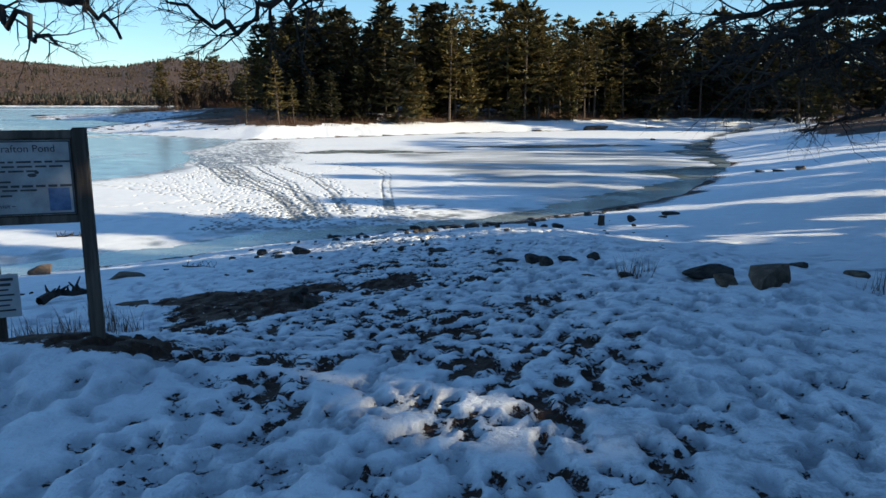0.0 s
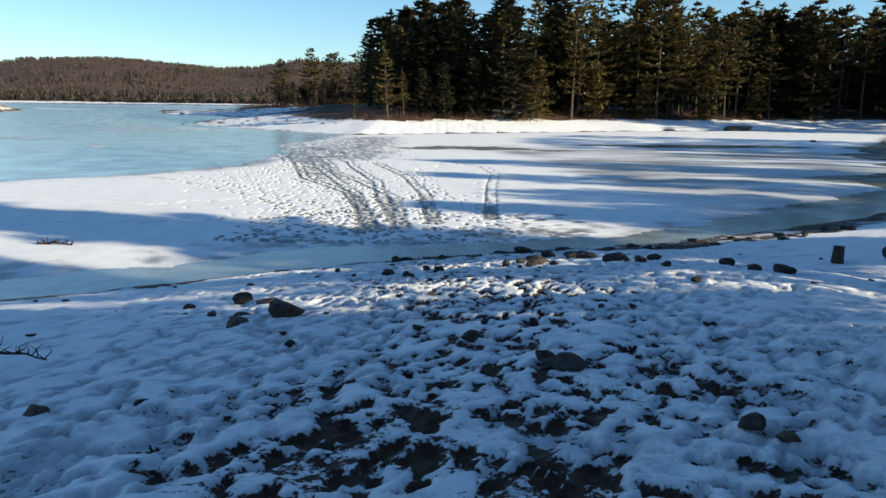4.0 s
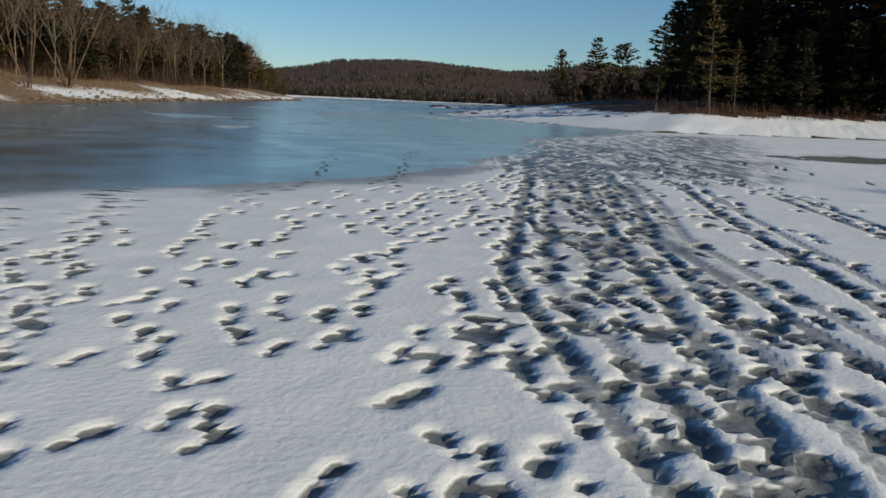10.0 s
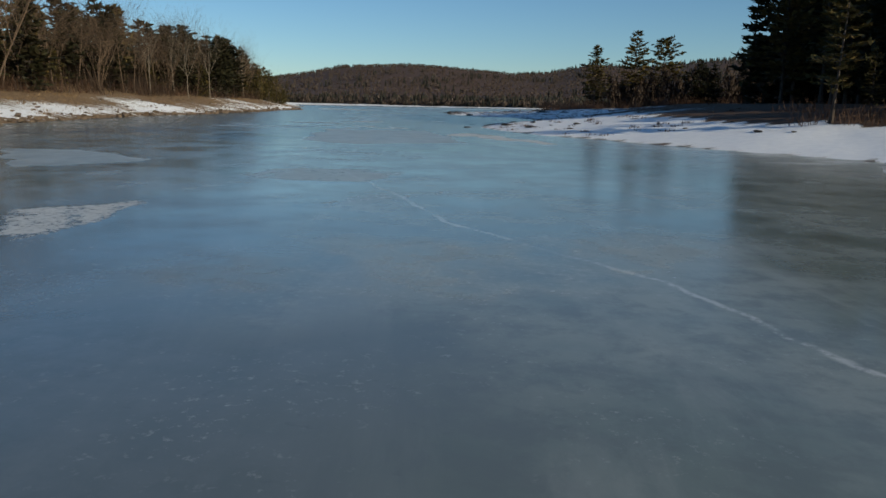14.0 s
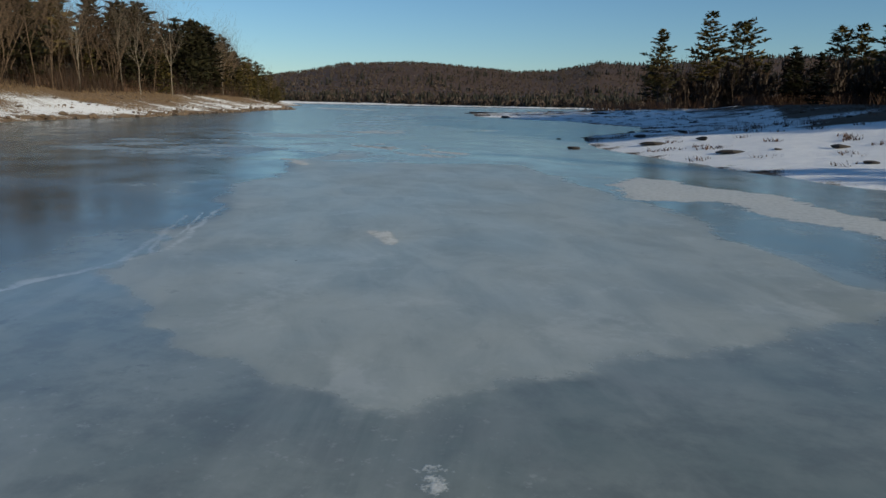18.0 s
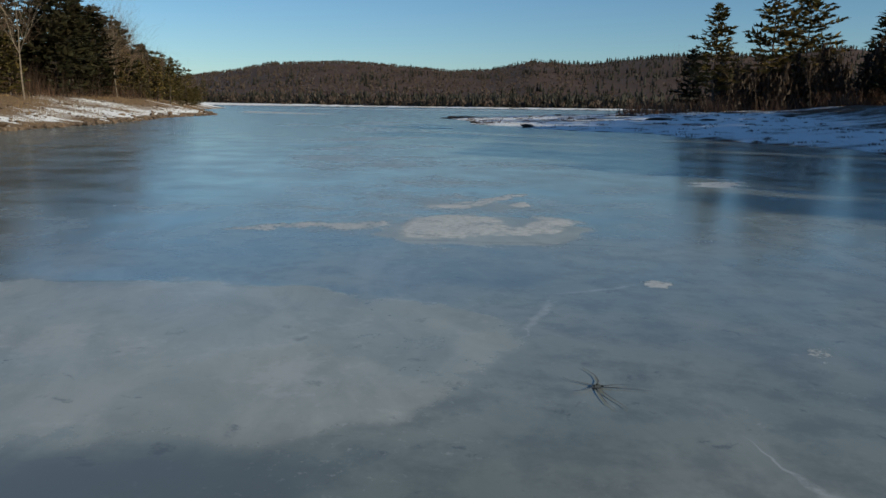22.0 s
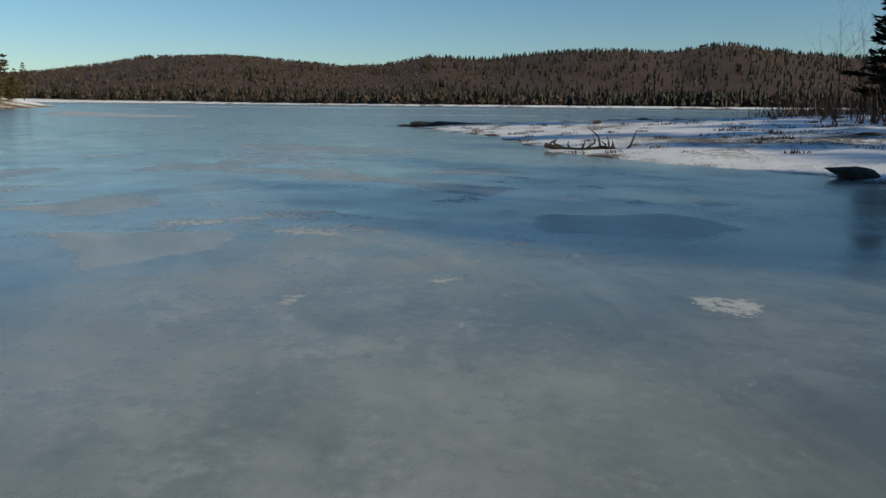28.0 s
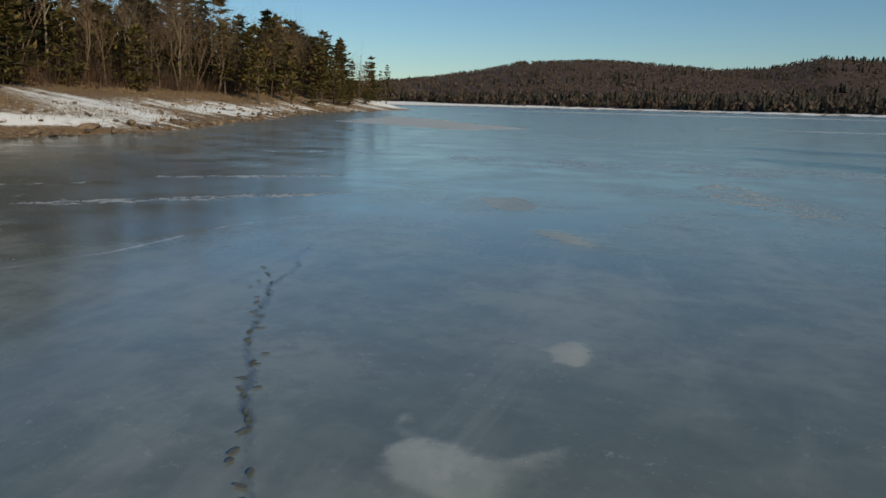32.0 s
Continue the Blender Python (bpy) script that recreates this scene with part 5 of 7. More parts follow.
def proto_bare(kind, seed, height, bark, label, **kw):
    rng = random.Random(seed)
    V, Fc = make_bare(rng, height, **kw)
    root = thing("bare_tree", Matrix.Translation((0, 0, -500)), label, "tree", "leafless trees of the shore")
    link_mesh("trunk", V, Fc, bark, root)
    PROTO[kind].append([root, height, False])


# ground that lies open to the low sun: x, y, radius
OPEN_GROUND = [(-82.5, 190.8, 0.5), (-79, 186.5, 2.0), (-80.5, 198.8, 1.0), (-76, 188.6, 1.2), (-2, 50.2, 0.8), (2, 48.4, 0.6), (-1, 39, 1.0), (-2, 34.6, 0.8), (-6, 31, 2.4), (-8, 35, 3.5), (-9, 40, 5), (-8, 45, 5), (-12, 50, 5), (-15, 55, 5), (-17, 60, 6), (-13, 64, 5), (-25, 75, 8), (-35, 88, 8), (-36, 96, 7),
               (-33, 103, 6), (-34, 123, 5), (-52, 117, 6), (-50, 124, 6), (-54, 133, 5), (-60, 140, 6), (-66, 146, 7), (-65, 150, 5), (-70, 160, 6), (-79, 183, 5), (-78, 187.3, 2), (-83, 200.2, 1.5), (-87, 205.5, 4), (-90, 215, 8),
               (-90, 222, 8)]


def open_sun(x, y, height):
    """Trees that would shade open ground stay lower."""
    ux, uy, rise = -math.sin(SUN_AZ), -math.cos(SUN_AZ), math.tan(SUN_EL)
    z = max(0.0, ground_z(x, y))
    for a, b, r in OPEN_GROUND:
        way = (a - x) * ux + (b - y) * uy
        off = abs((a - x) * uy - (b - y) * ux)
        if way > r and off < r + 1.2:
            height = min(height, (way - r) * rise - z)
    return height


def plant(kind, x, y, height, turn=None, pick=None, sink=0.0):
    """Sets a tree of that kind and height on the ground at x, y."""
    height = open_sun(x, y, height)
    if height < 4:
        return None
    slot = PROTO[kind][TREE_RNG.randrange(len(PROTO[kind])) if pick is None else pick % len(PROTO[kind])]
    root, h, used = slot
    s = height / h
    turn = TREE_RNG.uniform(0, 360) if turn is None else turn
    m = pose(x, y, ground_z(x, y) - sink, 0, 0, turn)
    if not used:
        slot[2] = True
        root.matrix_world = m @ Matrix.Diagonal((s, s, s, 1))
        return root
    w = s / slot[3] if len(slot) > 3 else s
    ob = copy_thing(root, m)
    ob.scale = (s, s, s)
    return ob


TREE_RNG = random.Random(77)
for i in range(6):
    proto_conifer("pine", 100 + i, 20, (4.4, 3.6, 4.8, 3.4, 5.0, 4.0)[i], M_BARK, M_NEEDLE, bare=(0.14, 0.22, 0.28, 0.38, 0.10, 0.26)[i], layers=(18, 16, 14, 13, 19, 15)[i],
                  sparse=(0.8, 0.72, 0.7, 0.66, 0.82, 0.7)[i], tuft=(0.85, 0.95, 0.9, 1.0, 0.9, 0.95)[i], lean=0.035)
for i in range(3):
    proto_conifer("back", 110 + i, 20, (4.4, 3.8, 4.8)[i], M_BARK, M_NEEDLE, bare=(0.1, 0.25, 0.15)[i], layers=13, sparse=0.9, tuft=1.6, lean=0.03)
for i in range(3):
    proto_conifer("broad", 115 + i, 18, (5.4, 5.0, 5.6)[i], M_BARK, M_NEEDLE, bare=(0.34, 0.2, 0.38)[i], layers=(19, 22, 18)[i], sparse=0.95, tuft=0.95, lean=0.03)
proto_conifer("slim", 119, 16, 1.5, M_BARK, M_NEEDLE, bare=0.1, layers=20, tuft=0.8)
for i in range(3):
    proto_conifer("hemlock", 120 + i, 16, 4.2, M_DARKBARK, M_HEMLOCK, bare=0.04, layers=20, tuft=1.25)
for i in range(3):
    proto_conifer("young", 140 + i, 9, 2.7, M_BARK, M_NEEDLE, bare=0.05, layers=15, tuft=0.8)
for i in range(3):
    proto_bare("bare", 160 + i, 14, M_GREYBARK, "leafless grey-barked tree with fine twigs on the bank", stems=1, twigs=3)
for i in range(2):
    proto_bare("clump", 170 + i, 15, M_GREYBARK, "leafless many-stemmed maple clump spreading from one base", stems=6, twigs=2, spread=0.45)
for i in range(2):
    proto_bare("pale", 180 + i, 14, M_BIRCH, "pale-barked leafless tree lit by the sun", stems=1, twigs=3)


def scatter(n, box, accept, kind, hmin, hmax, seed, gap=2.5, join=False):
    rng = random.Random(seed)
    done, tries, listed = [], 0, []
    while len(done) < n and tries < n * 60:
        tries += 1
        x, y = rng.uniform(box[0], box[1]), rng.uniform(box[2], box[3])
        if any((x - a) ** 2 + (y - b) ** 2 < gap * gap for a, b in done):
            continue
        h, d, w = land(np.array([x]), np.array([y]))
        if not accept(x, y, float(d[0])):
            continue
        done.append((x, y))
        k = kind(rng, float(d[0])) if callable(kind) else kind
        if 95 < y < 200 and -8 < x < 12 and rng.random() < 0.8:
            k = "hemlock"
        tall = rng.uniform(hmin, hmax) * (1.0 if k != "young" else 0.45)
        if join:
            listed.append((k, x, y, open_sun(x, y, tall)))
        else:
            plant(k, x, y, tall)
    return listed if join else done


def join_woods(name, label, trees):
    """Trees deep in the woods, that nobody could count, as one mesh."""
    rng = random.Random(91)
    V, Fc, slots, base, mats = [], [], [], 0, []
    for kind, x, y, height in trees:
        if height < 4:
            continue
        root, h, used = rng.choice(PROTO[kind])[:3]
        m = np.array(pose(x, y, ground_z(x, y), 0, 0, rng.uniform(0, 360))) * 1.0
        m[:3, :3] *= height / h
        for ob in root.children:
            me = ob.data
            co = np.empty(len(me.vertices) * 3, np.float32)
            me.vertices.foreach_get("co", co)
            V.append(co.reshape(-1, 3) @ m[:3, :3].T + m[:3, 3])
            if me.materials[0] not in mats:
                mats.append(me.materials[0])
            idx = np.empty(len(me.loops), np.int32)
            me.loops.foreach_get("vertex_index", idx)
            Fc.append(idx.reshape(-1, 4) + base)
            slots.append(np.full(len(me.polygons), mats.index(me.materials[0]), np.int32))
            base += len(me.vertices)
    co, q, slot = np.concatenate(V).astype(np.float32), np.concatenate(Fc), np.concatenate(slots)
    me = bpy.data.meshes.new(name)
    me.vertices.add(len(co))
    me.vertices.foreach_set("co", co.ravel())
    me.loops.add(q.size)
    me.loops.foreach_set("vertex_index", q.ravel())
    me.polygons.add(len(q))
    me.polygons.foreach_set("loop_start", np.arange(0, q.size, 4, dtype=np.int32))
    me.polygons.foreach_set("material_index", slot)
    me.update(calc_edges=True)
    for mat in mats:
        me.materials.append(mat)
    return tagged(new(name, me), label, "woods", kind="stuff")


def pen_kind(rng, d):
    r = rng.random()
    return "young" if d < 13.5 and r < 0.5 else "hemlock" if r < 0.22 else "pine"


# peninsula woods, front edge first
scatter(74, (-18, 85, 104, 150), lambda x, y, d: 10 < d < 19 and x > -14, pen_kind, 13, 20.5, 1, 2.8)
scatter(70, (-18, 95, 114, 215), lambda x, y, d: 19 < d < 55 and x > -13, lambda r, d: r.choice(("back", "back", "pine", "hemlock")), 16, 22, 2, 3.6)
BACKWOODS = scatter(46, (-14, 70, 170, 300), lambda x, y, d: d > 30 and x > -12 + (y < 230) * 4, lambda r, d: r.choice(("back", "back", "hemlock")), 15, 20, 9, 5.0, join=True)
BACKWOODS += scatter(70, (52, 175, 88, 215), lambda x, y, d: d > 7 and y > 75 + 0.25 * x, lambda r, d: r.choice(("back", "hemlock", "hemlock")), 15, 21, 19, 4.2, join=True)
plant("broad", -14.3, 141, 16.5, 40, 1)
plant("pine", -11.0, 137, 19.5, 40, 3)
plant("pine", -13.0, 171.5, 19, 10, 0)
for x, y, h in ((-10, 174.5, 21), (-8, 169, 20.3), (-4, 171, 21), (-6, 139, 20), (-8, 135.5, 17), (-2, 136, 20)):
    plant("back", x, y, h)
# three tall pines and the low wood round them on the flats
plant("broad", -48.5, 228.8, 14.0, 10, 1)
plant("broad", -40.9, 235.9, 17.5, 80, 0)
plant("broad", -35.2, 243.5, 16.5, 200, 2)
for i, (x, y) in enumerate(((-9, 289.8), (-14, 285), (-4, 280), (4, 276), (10, 270))):
    plant("broad", x, y, 23 - i * 0.6, i * 50, i)
scatter(34, (-56, 0, 222, 285), lambda x, y, d: d > 6, lambda r, d: r.choice(("young", "bare", "hemlock", "bare")), 7, 10, 5, 3.5)


# woods at the right of the landing, in ranks along the sun's way: offset, x, height, kind
def rank(offset, x, height, kind):
    plant(kind, x, offset - 0.364 * x, height)


for offset, x, height, kind in ((-16, 16, 15, "hemlock"), (-12, 20, 16, "back"), (-9, 15, 15, "hemlock"), (-5.0, 18, 14, "hemlock"), (-7, 26, 17, "back"), (-3.8, 24, 12, "hemlock"),
                                (5.2, 15, 13, "hemlock"), (8.5, 20, 15, "hemlock"), (11.2, 17, 11, "slim"), (6.5, 27, 16, "back"), (10, 30, 15, "pine"), (4.6, 34, 13, "hemlock"),
                                (16.6, 22, 10, "slim"), (16.8, 26, 12, "slim"), (22.6, 24, 8, "hemlock"), (23.0, 32, 9, "hemlock"), (22.8, 40, 12, "slim")):
    rank(offset, x, height, kind)
for i in range(7):
    rank(-9.2 + 1.15 * i, (14, 18, 22)[i % 3], 16, "hemlock")
for i in range(6):
    rank(2.4 + 1.05 * i, (14, 19, 24)[i % 3], 16, "hemlock")
rank(9.6, 19, 15, "slim")
rank(12.4, 22, 15, "slim")
for offset, x, height in ((16.2, 18, 9), (23.8, 30, 11), (32.2, 33, 10.5), (21.9, 20, 12), (23.2, 22, 12), (22.6, 27, 14)):
    rank(offset, x, height, "hemlock")
plant("hemlock", 19.3, 16.0, 11, 30, 1)
# trees behind the cove, by offset, x and the x that their shade reaches
for offset, x, reach, kind in ((30.9, 27, -5.5, "broad"), (31.6, 31, -5.0, "broad"), (32.7, 35, -2.0, "broad"), (34.2, 38, 2.0, "broad"), (36.2, 37, 0.0, "broad"), (37.4, 42, -2.0, "broad"), (38.9, 46, 0.0, "broad"),
                               (42.8, 44, -7.5, "slim"), (43.9, 48, -5.0, "hemlock"), (45.2, 46, -1.0, "slim"), (46.4, 52, 4.0, "back"), (51.6, 50, 0.0, "slim"), (53.2, 54, -6.0, "back"),
                               (54.6, 56, -3.0, "hemlock"), (56.2, 60, 4.0, "slim"), (61.0, 62, 12.0, "slim"), (65.5, 66, 12.0, "slim"), (69.5, 66, 14.0, "hemlock"), (73.5, 66, 6.0, "back"),
                               (76.5, 70, 5.0, "back"), (79.5, 66, 4.0, "hemlock"), (82.5, 72, 3.0, "back"), (85.5, 70, 3.0, "pine"), (88.5, 74, 4.0, "back"), (92, 76, 6.0, "pine"),
                               (95.5, 78, 8.0, "back"), (99, 82, 10.0, "back")):
    rank(offset, x, 0.296 * (x - reach) - ground_z(x, offset - 0.364 * x), kind)
# trees whose long shade crosses the ice by the tip
for offset, x, reach, kind in ((163.9, -15, -86, "hemlock"), (165.9, -12, -90, "slim"), (166.1, -17, -88, "slim"), (163.7, -8, -84, "hemlock"), (164.2, -12, -84, "slim"), (171.4, -10, -82, "slim"), (168.6, -13, -78, "slim")):
    rank(offset, x, 0.296 * (x - reach) - ground_z(x, offset - 0.364 * x), kind)
# west bank woods
def west_edge(r, d):
    return r.choice(("bare", "bare", "clump", "pale", "young", "hemlock"))


plant("clump", -86, 109, 19, 20, 0)
plant("clump", -80, 98, 18, 120, 1)
plant("pale", -122.8, 189.2, 15, 0, 0)
plant("pale", -119.8, 178.8, 14, 100, 1)
plant("pale", -157.1, 247.2, 16, 60, 0)
plant("pine", -225, 301, 20, 60, 1)
plant("pine", -186.6, 283.3, 17, 60, 0)
scatter(64, (-215, -70, 85, 380), lambda x, y, d: 12.5 < d < 21, west_edge, 11, 15, 3, 3.4)
scatter(90, (-215, -70, 85, 330), lambda x, y, d: 12.0 < d < 26, lambda r, d: r.choice(("bare", "bare", "clump")), 8, 13.5, 33, 2.2)
scatter(110, (-250, -75, 80, 420), lambda x, y, d: 16 < d < 29, lambda r, d: r.choice(("back", "young", "hemlock", "bare", "hemlock", "pine")), 12, 15.5, 4, 3.0)
WESTWOODS = scatter(110, (-330, -75, 70, 470), lambda x, y, d: 27 < d < 56, lambda r, d: r.choice(("back", "hemlock", "back", "back")), 12, 16, 14, 3.6, join=True)
scatter(46, (-300, -150, 285, 460), lambda x, y, d: 4 < d < 15, lambda r, d: r.choice(("back", "young", "pine", "bare")), 9.5, 13.5, 15, 3.2)


join_woods("peninsula_backwoods", "deep dark pine woods behind the shore trees", BACKWOODS)
join_woods("western_backwoods", "deep pine woods up the western bank", WESTWOODS)


# ---------------------------------------------------------------- far woods
def build_outer_woods():
    """The woods that go on behind the shore trees on all sides."""
    rng = random.Random(44)
    V, Fc = [], []
    boxes = ((-620, -95, -160, 470, 52, 1500), (95, 620, -220, 480, 30, 1500), (-160, 200, -320, -30, 30, 700), (-20, 200, 200, 420, 60, 500))
    for x0, x1, y0, y1, deep, count in boxes:
        px, py = [rng.uniform(x0, x1) for _ in range(count)], [rng.uniform(y0, y1) for _ in range(count)]
        h, d, w = land(np.array(px), np.array(py))
        for x, y, z, dd in zip(px, py, h, d):
            if dd < deep or open_sun(x, y, 14) < 13.9:
                continue
            H, a0 = rng.uniform(9, 15), rng.uniform(0, 6.28)
            for k in range(4):
                zb, zt, R = z + H * (0.06 + 0.21 * k), z + H * (0.40 + 0.2 * k), H * (0.26 - 0.05 * k) * rng.uniform(0.8, 1.25)
                i = len(V)
                for s in range(7):
                    q = a0 + k + 6.283 * s / 7
                    V.append((x + math.cos(q) * R * rng.uniform(0.5, 1.3), y + math.sin(q) * R * rng.uniform(0.5, 1.3), zb + rng.uniform(-0.1, 0.1) * H))
                V.append((x, y, zt))
                for s in range(7):
                    Fc.append((i + s, i + (s + 1) % 7, i + 7))
    tagged(link_mesh("outer_woods", V, Fc, M_FARPINE), "dark evergreen woods that surround the pond", "woods", kind="stuff")


build_outer_woods()


def build_low_woods():
    """Dense leafless growth, about as high as a house, behind the three pines."""
    rng = random.Random(45)
    V, Fc = [], []
    px, py = [rng.uniform(-52, 90) for _ in range(900)], [rng.uniform(234, 335) for _ in range(900)]
    h, d, w = land(np.array(px), np.array(py))
    for x, y, z, dd in zip(px, py, h, d):
        if dd < 6 or x < -50 + 0.38 * (y - 240):
            continue
        H = rng.uniform(5.5, 8.5)
        for k in range(90):
            q, f = rng.uniform(0, 6.283), rng.random() ** 0.8
            r = (0.4 + 1.6 * math.sin(3.0 * min(f + 0.12, 1.0))) * rng.random() ** 0.5
            cx, cy, cz = x + math.cos(q) * r, y + math.sin(q) * r, z + H * f
            a, b, n = rng.uniform(-0.3, 0.3), rng.uniform(-0.3, 0.3), rng.uniform(0.10, 0.26)
            i = len(V)
            V += [(cx - n * math.sin(q), cy + n * math.cos(q), cz), (cx + n * math.sin(q), cy - n * math.cos(q), cz - 0.1), (cx + a, cy + b, cz + rng.uniform(0.5, 1.3))]
            Fc.append((i, i + 1, i + 2))
    tagged(link_mesh("low_woods", V, Fc, M_THICKET), "dark brown leafless growth behind the pines on the flats", "woods", kind="stuff")


build_low_woods()


def build_far_woods():
    rng = random.Random(12)
    for name, mat, count, label in (("far_pine_woods", M_FARPINE, 10500, "dark pines along the far shore and the hill tops"),
                                    ("far_bare_woods", M_FARWOOD, 17000, "grey-brown leafless woods on the far hills")):
        pine = name == "far_pine_woods"
        V, Fc = [], []
        px, py = [], []
        while len(px) < count:
            az, r = radians(rng.uniform(-62, 60)), (rng.uniform(380, 640) if rng.random() < (0.4 if pine else 0.4) else 620 + 1180 * rng.random() ** 0.8)
            px.append(-50 + math.sin(az) * r)
            py.append(120 + math.cos(az) * r)
        h, d, w = land(np.array(px), np.array(py))
        patch = fnoise(np.array(px), np.array(py), 130, 3, 91)
        for x, y, z, dd, ww, pp in zip(px, py, h, d, w, patch):
            if dd < 12 or ww == 0 and y < 300:
                continue
            r = math.hypot(x + 50, y - 120)
            shade = smooth01(math.degrees(math.atan2(x + 50, y - 120)) + 6 * pp, -10.0, -3.0)
            if pine and 700 < r < 1600 and pp < 0.25 - 1.1 * shade:
                continue
            if not pine and rng.random() < 0.85 * shade:
                continue
            H = rng.uniform(5, 9.5) if pine else rng.uniform(6, 9.5)
            a0 = rng.uniform(0, 6.28)
            if pine:
                for k in range(3):
                    zb, zt, R = z + H * (0.05 + 0.26 * k), z + H * (0.52 + 0.24 * k), H * (0.22 - 0.045 * k) * rng.uniform(0.8, 1.25)
                    i = len(V)
                    for s in range(6):
                        q = a0 + k + 6.283 * s / 6
                        V.append((x + math.cos(q) * R * rng.uniform(0.5, 1.3), y + math.sin(q) * R * rng.uniform(0.5, 1.3), zb + rng.uniform(-0.12, 0.12) * H))
                    V.append((x, y, zt))
                    for s in range(6):
                        Fc.append((i + s, i + (s + 1) % 6, i + 6))
            else:
                for k in range(9):
                    q, R = a0 + 2.4 * k, H * rng.uniform(0.05, 0.38)
                    cx, cy, cz = x + math.cos(q) * R, y + math.sin(q) * R, z + H * rng.uniform(-0.05, 0.55)
                    i = len(V)
                    w_ = H * rng.uniform(0.07, 0.17)
                    V += [(cx - math.sin(q) * w_, cy + math.cos(q) * w_, cz), (cx + math.sin(q) * w_, cy - math.cos(q) * w_, cz - 0.3),
                          (cx + math.cos(q) * R * 0.4, cy + math.sin(q) * R * 0.4, cz + H * rng.uniform(0.14, 0.3))]
                    Fc.append((i, i + 1, i + 2))
        tagged(link_mesh(name, V, Fc, mat), label, "woods", kind="stuff")


build_far_woods()


# ---------------------------------------------------------------- rocks
def rock_mesh(seed, flat=0.7, rough=0.42, level=2):
    rng = random.Random(seed)
    bm = bmesh.new()
    bmesh.ops.create_icosphere(bm, subdivisions=level, radius=0.5)
    off = Vector((rng.uniform(0, 50), rng.uniform(0, 50), rng.uniform(0, 50)))
    cuts = [Vector((rng.gauss(0, 1), rng.gauss(0, 1), rng.gauss(0.2, 0.7))).normalized() for _ in range(11)]
    for v in bm.verts:
        p = v.co.copy()
        p *= 1 + rough * noise.noise(p * 2.2 + off) + rough * 0.5 * noise.noise(p * 5 + off)
        for c in cuts:
            over = p.dot(c) - 0.25
            if over > 0:
                p -= c * over * 0.97
        p.z *= flat
        v.co = p
    me = bpy.data.meshes.new("rock")
    bm.to_mesh(me)
    bm.free()
    return me


ROCKS_DARK = [rock_mesh(300 + i, 0.55 + 0.06 * (i % 4)) for i in range(6)]
LEDGES = [rock_mesh(350 + i, 0.6, 0.75, 3) for i in range(4)]
ROCKS_TAN = [rock_mesh(320 + i, 0.55 + 0.06 * (i % 4)) for i in range(5)]
for me in ROCKS_DARK + LEDGES:
    me.materials.append(M_ROCK)
for me in ROCKS_TAN:
    me.materials.append(M_ROCK_TAN)
ROCK_RNG = random.Random(31)


def rock(x, y, size, long=1.0, high=1.0, turn=None, tan=False, label="", name="rock", sink=0.18, base=None):
    high = high * 0.85
    ob = new(name, ROCK_RNG.choice(LEDGES if size >= 1.0 and not tan else ROCKS_TAN if tan else ROCKS_DARK))
    z = max(ground_z(x, y), 0.0) if base is None else base
    ob.matrix_world = pose(x, y, z + size * high * (0.32 - sink), 0, 0, ROCK_RNG.uniform(0, 360) if turn is None else turn) @ Matrix.Diagonal((size * long, size, size * high, 1))
    return tagged(ob, label or ("brown granite stone bedded in trodden snow" if tan else "dark granite stone lying in trodden snow"), "rock", "stones on the landing")


# landing: x, y, size
for x, y, s in ((-2.76, 4.97, 0.3), (-2.80, 4.65, 0.28), (-2.63, 4.05, 0.34), (0.34, 7.69, 0.25), (-0.17, 5.23, 0.14), (-4.01, 14.69, 0.42), (-4.04, 13.29, 0.24),
                (-1.41, 11.16, 0.16), (-0.25, 12.0, 0.16), (-0.32, 10.93, 0.17), (2.24, 16.7, 0.36), (2.55, 16.9, 0.34), (2.32, 15.56, 0.24), (3.46, 16.1, 0.36),
                (3.63, 15.34, 0.32), (3.80, 14.9, 0.42), (2.03, 13.4, 0.22), (-0.4, 9.46, 0.2), (-2.13, 17.54, 0.24), (-4.77, 14.55, 0.24)):
    rock(x, y, s)
for x, y, s in ((-2.10, 17.35, 0.30), (-1.42, 17.92, 0.24), (-1.18, 17.56, 0.28), (-1.79, 16.88, 0.2), (-1.70, 16.78, 0.16), (0.07, 18.05, 0.24), (0.69, 19.45, 0.28), (0.38, 18.44, 0.32),
                (0.24, 17.26, 0.15), (0.88, 17.33, 0.24), (-3.26, 18.91, 0.18), (-3.48, 17.92, 0.18), (-2.71, 17.06, 0.16), (-1.58, 19.83, 0.18), (1.62, 18.83, 0.38), (1.80, 18.69, 0.34)):
    rock(x, y, s)
for x, y, s in ((0.62, 17.99, 0.52), (1.12, 19.79, 0.46), (1.57, 19.57, 0.5), (1.53, 19.15, 0.52), (2.0, 17.3, 0.55), (1.74, 19.46, 0.5), (0.82, 19.16, 0.4)):
    rock(x, y, s, 1.3, 0.9, label="dark angular granite block by the frozen shore")
for x, y, s, tan in ((-1.29, 13.46, 0.2, True), (-0.93, 10.36, 0.24, False), (-4.51, 17.0, 0.22, True), (-3.75, 8.75, 0.2, True), (-2.57, 10.8, 0.14, False), (1.12, 10.5, 0.1, False)):
    rock(x, y, s, tan=tan)
rock(-0.27, 9.22, 0.42, 1.3, 0.35, label="flat dark stone half under the trodden snow")
rock(-3.05, 12.75, 0.62, 1.1, 0.9, 60, False, "large dark brown boulder bedded in the snowy landing", "boulder")
rock(-3.45, 12.35, 0.36, 1.2, 0.7, 20, True)
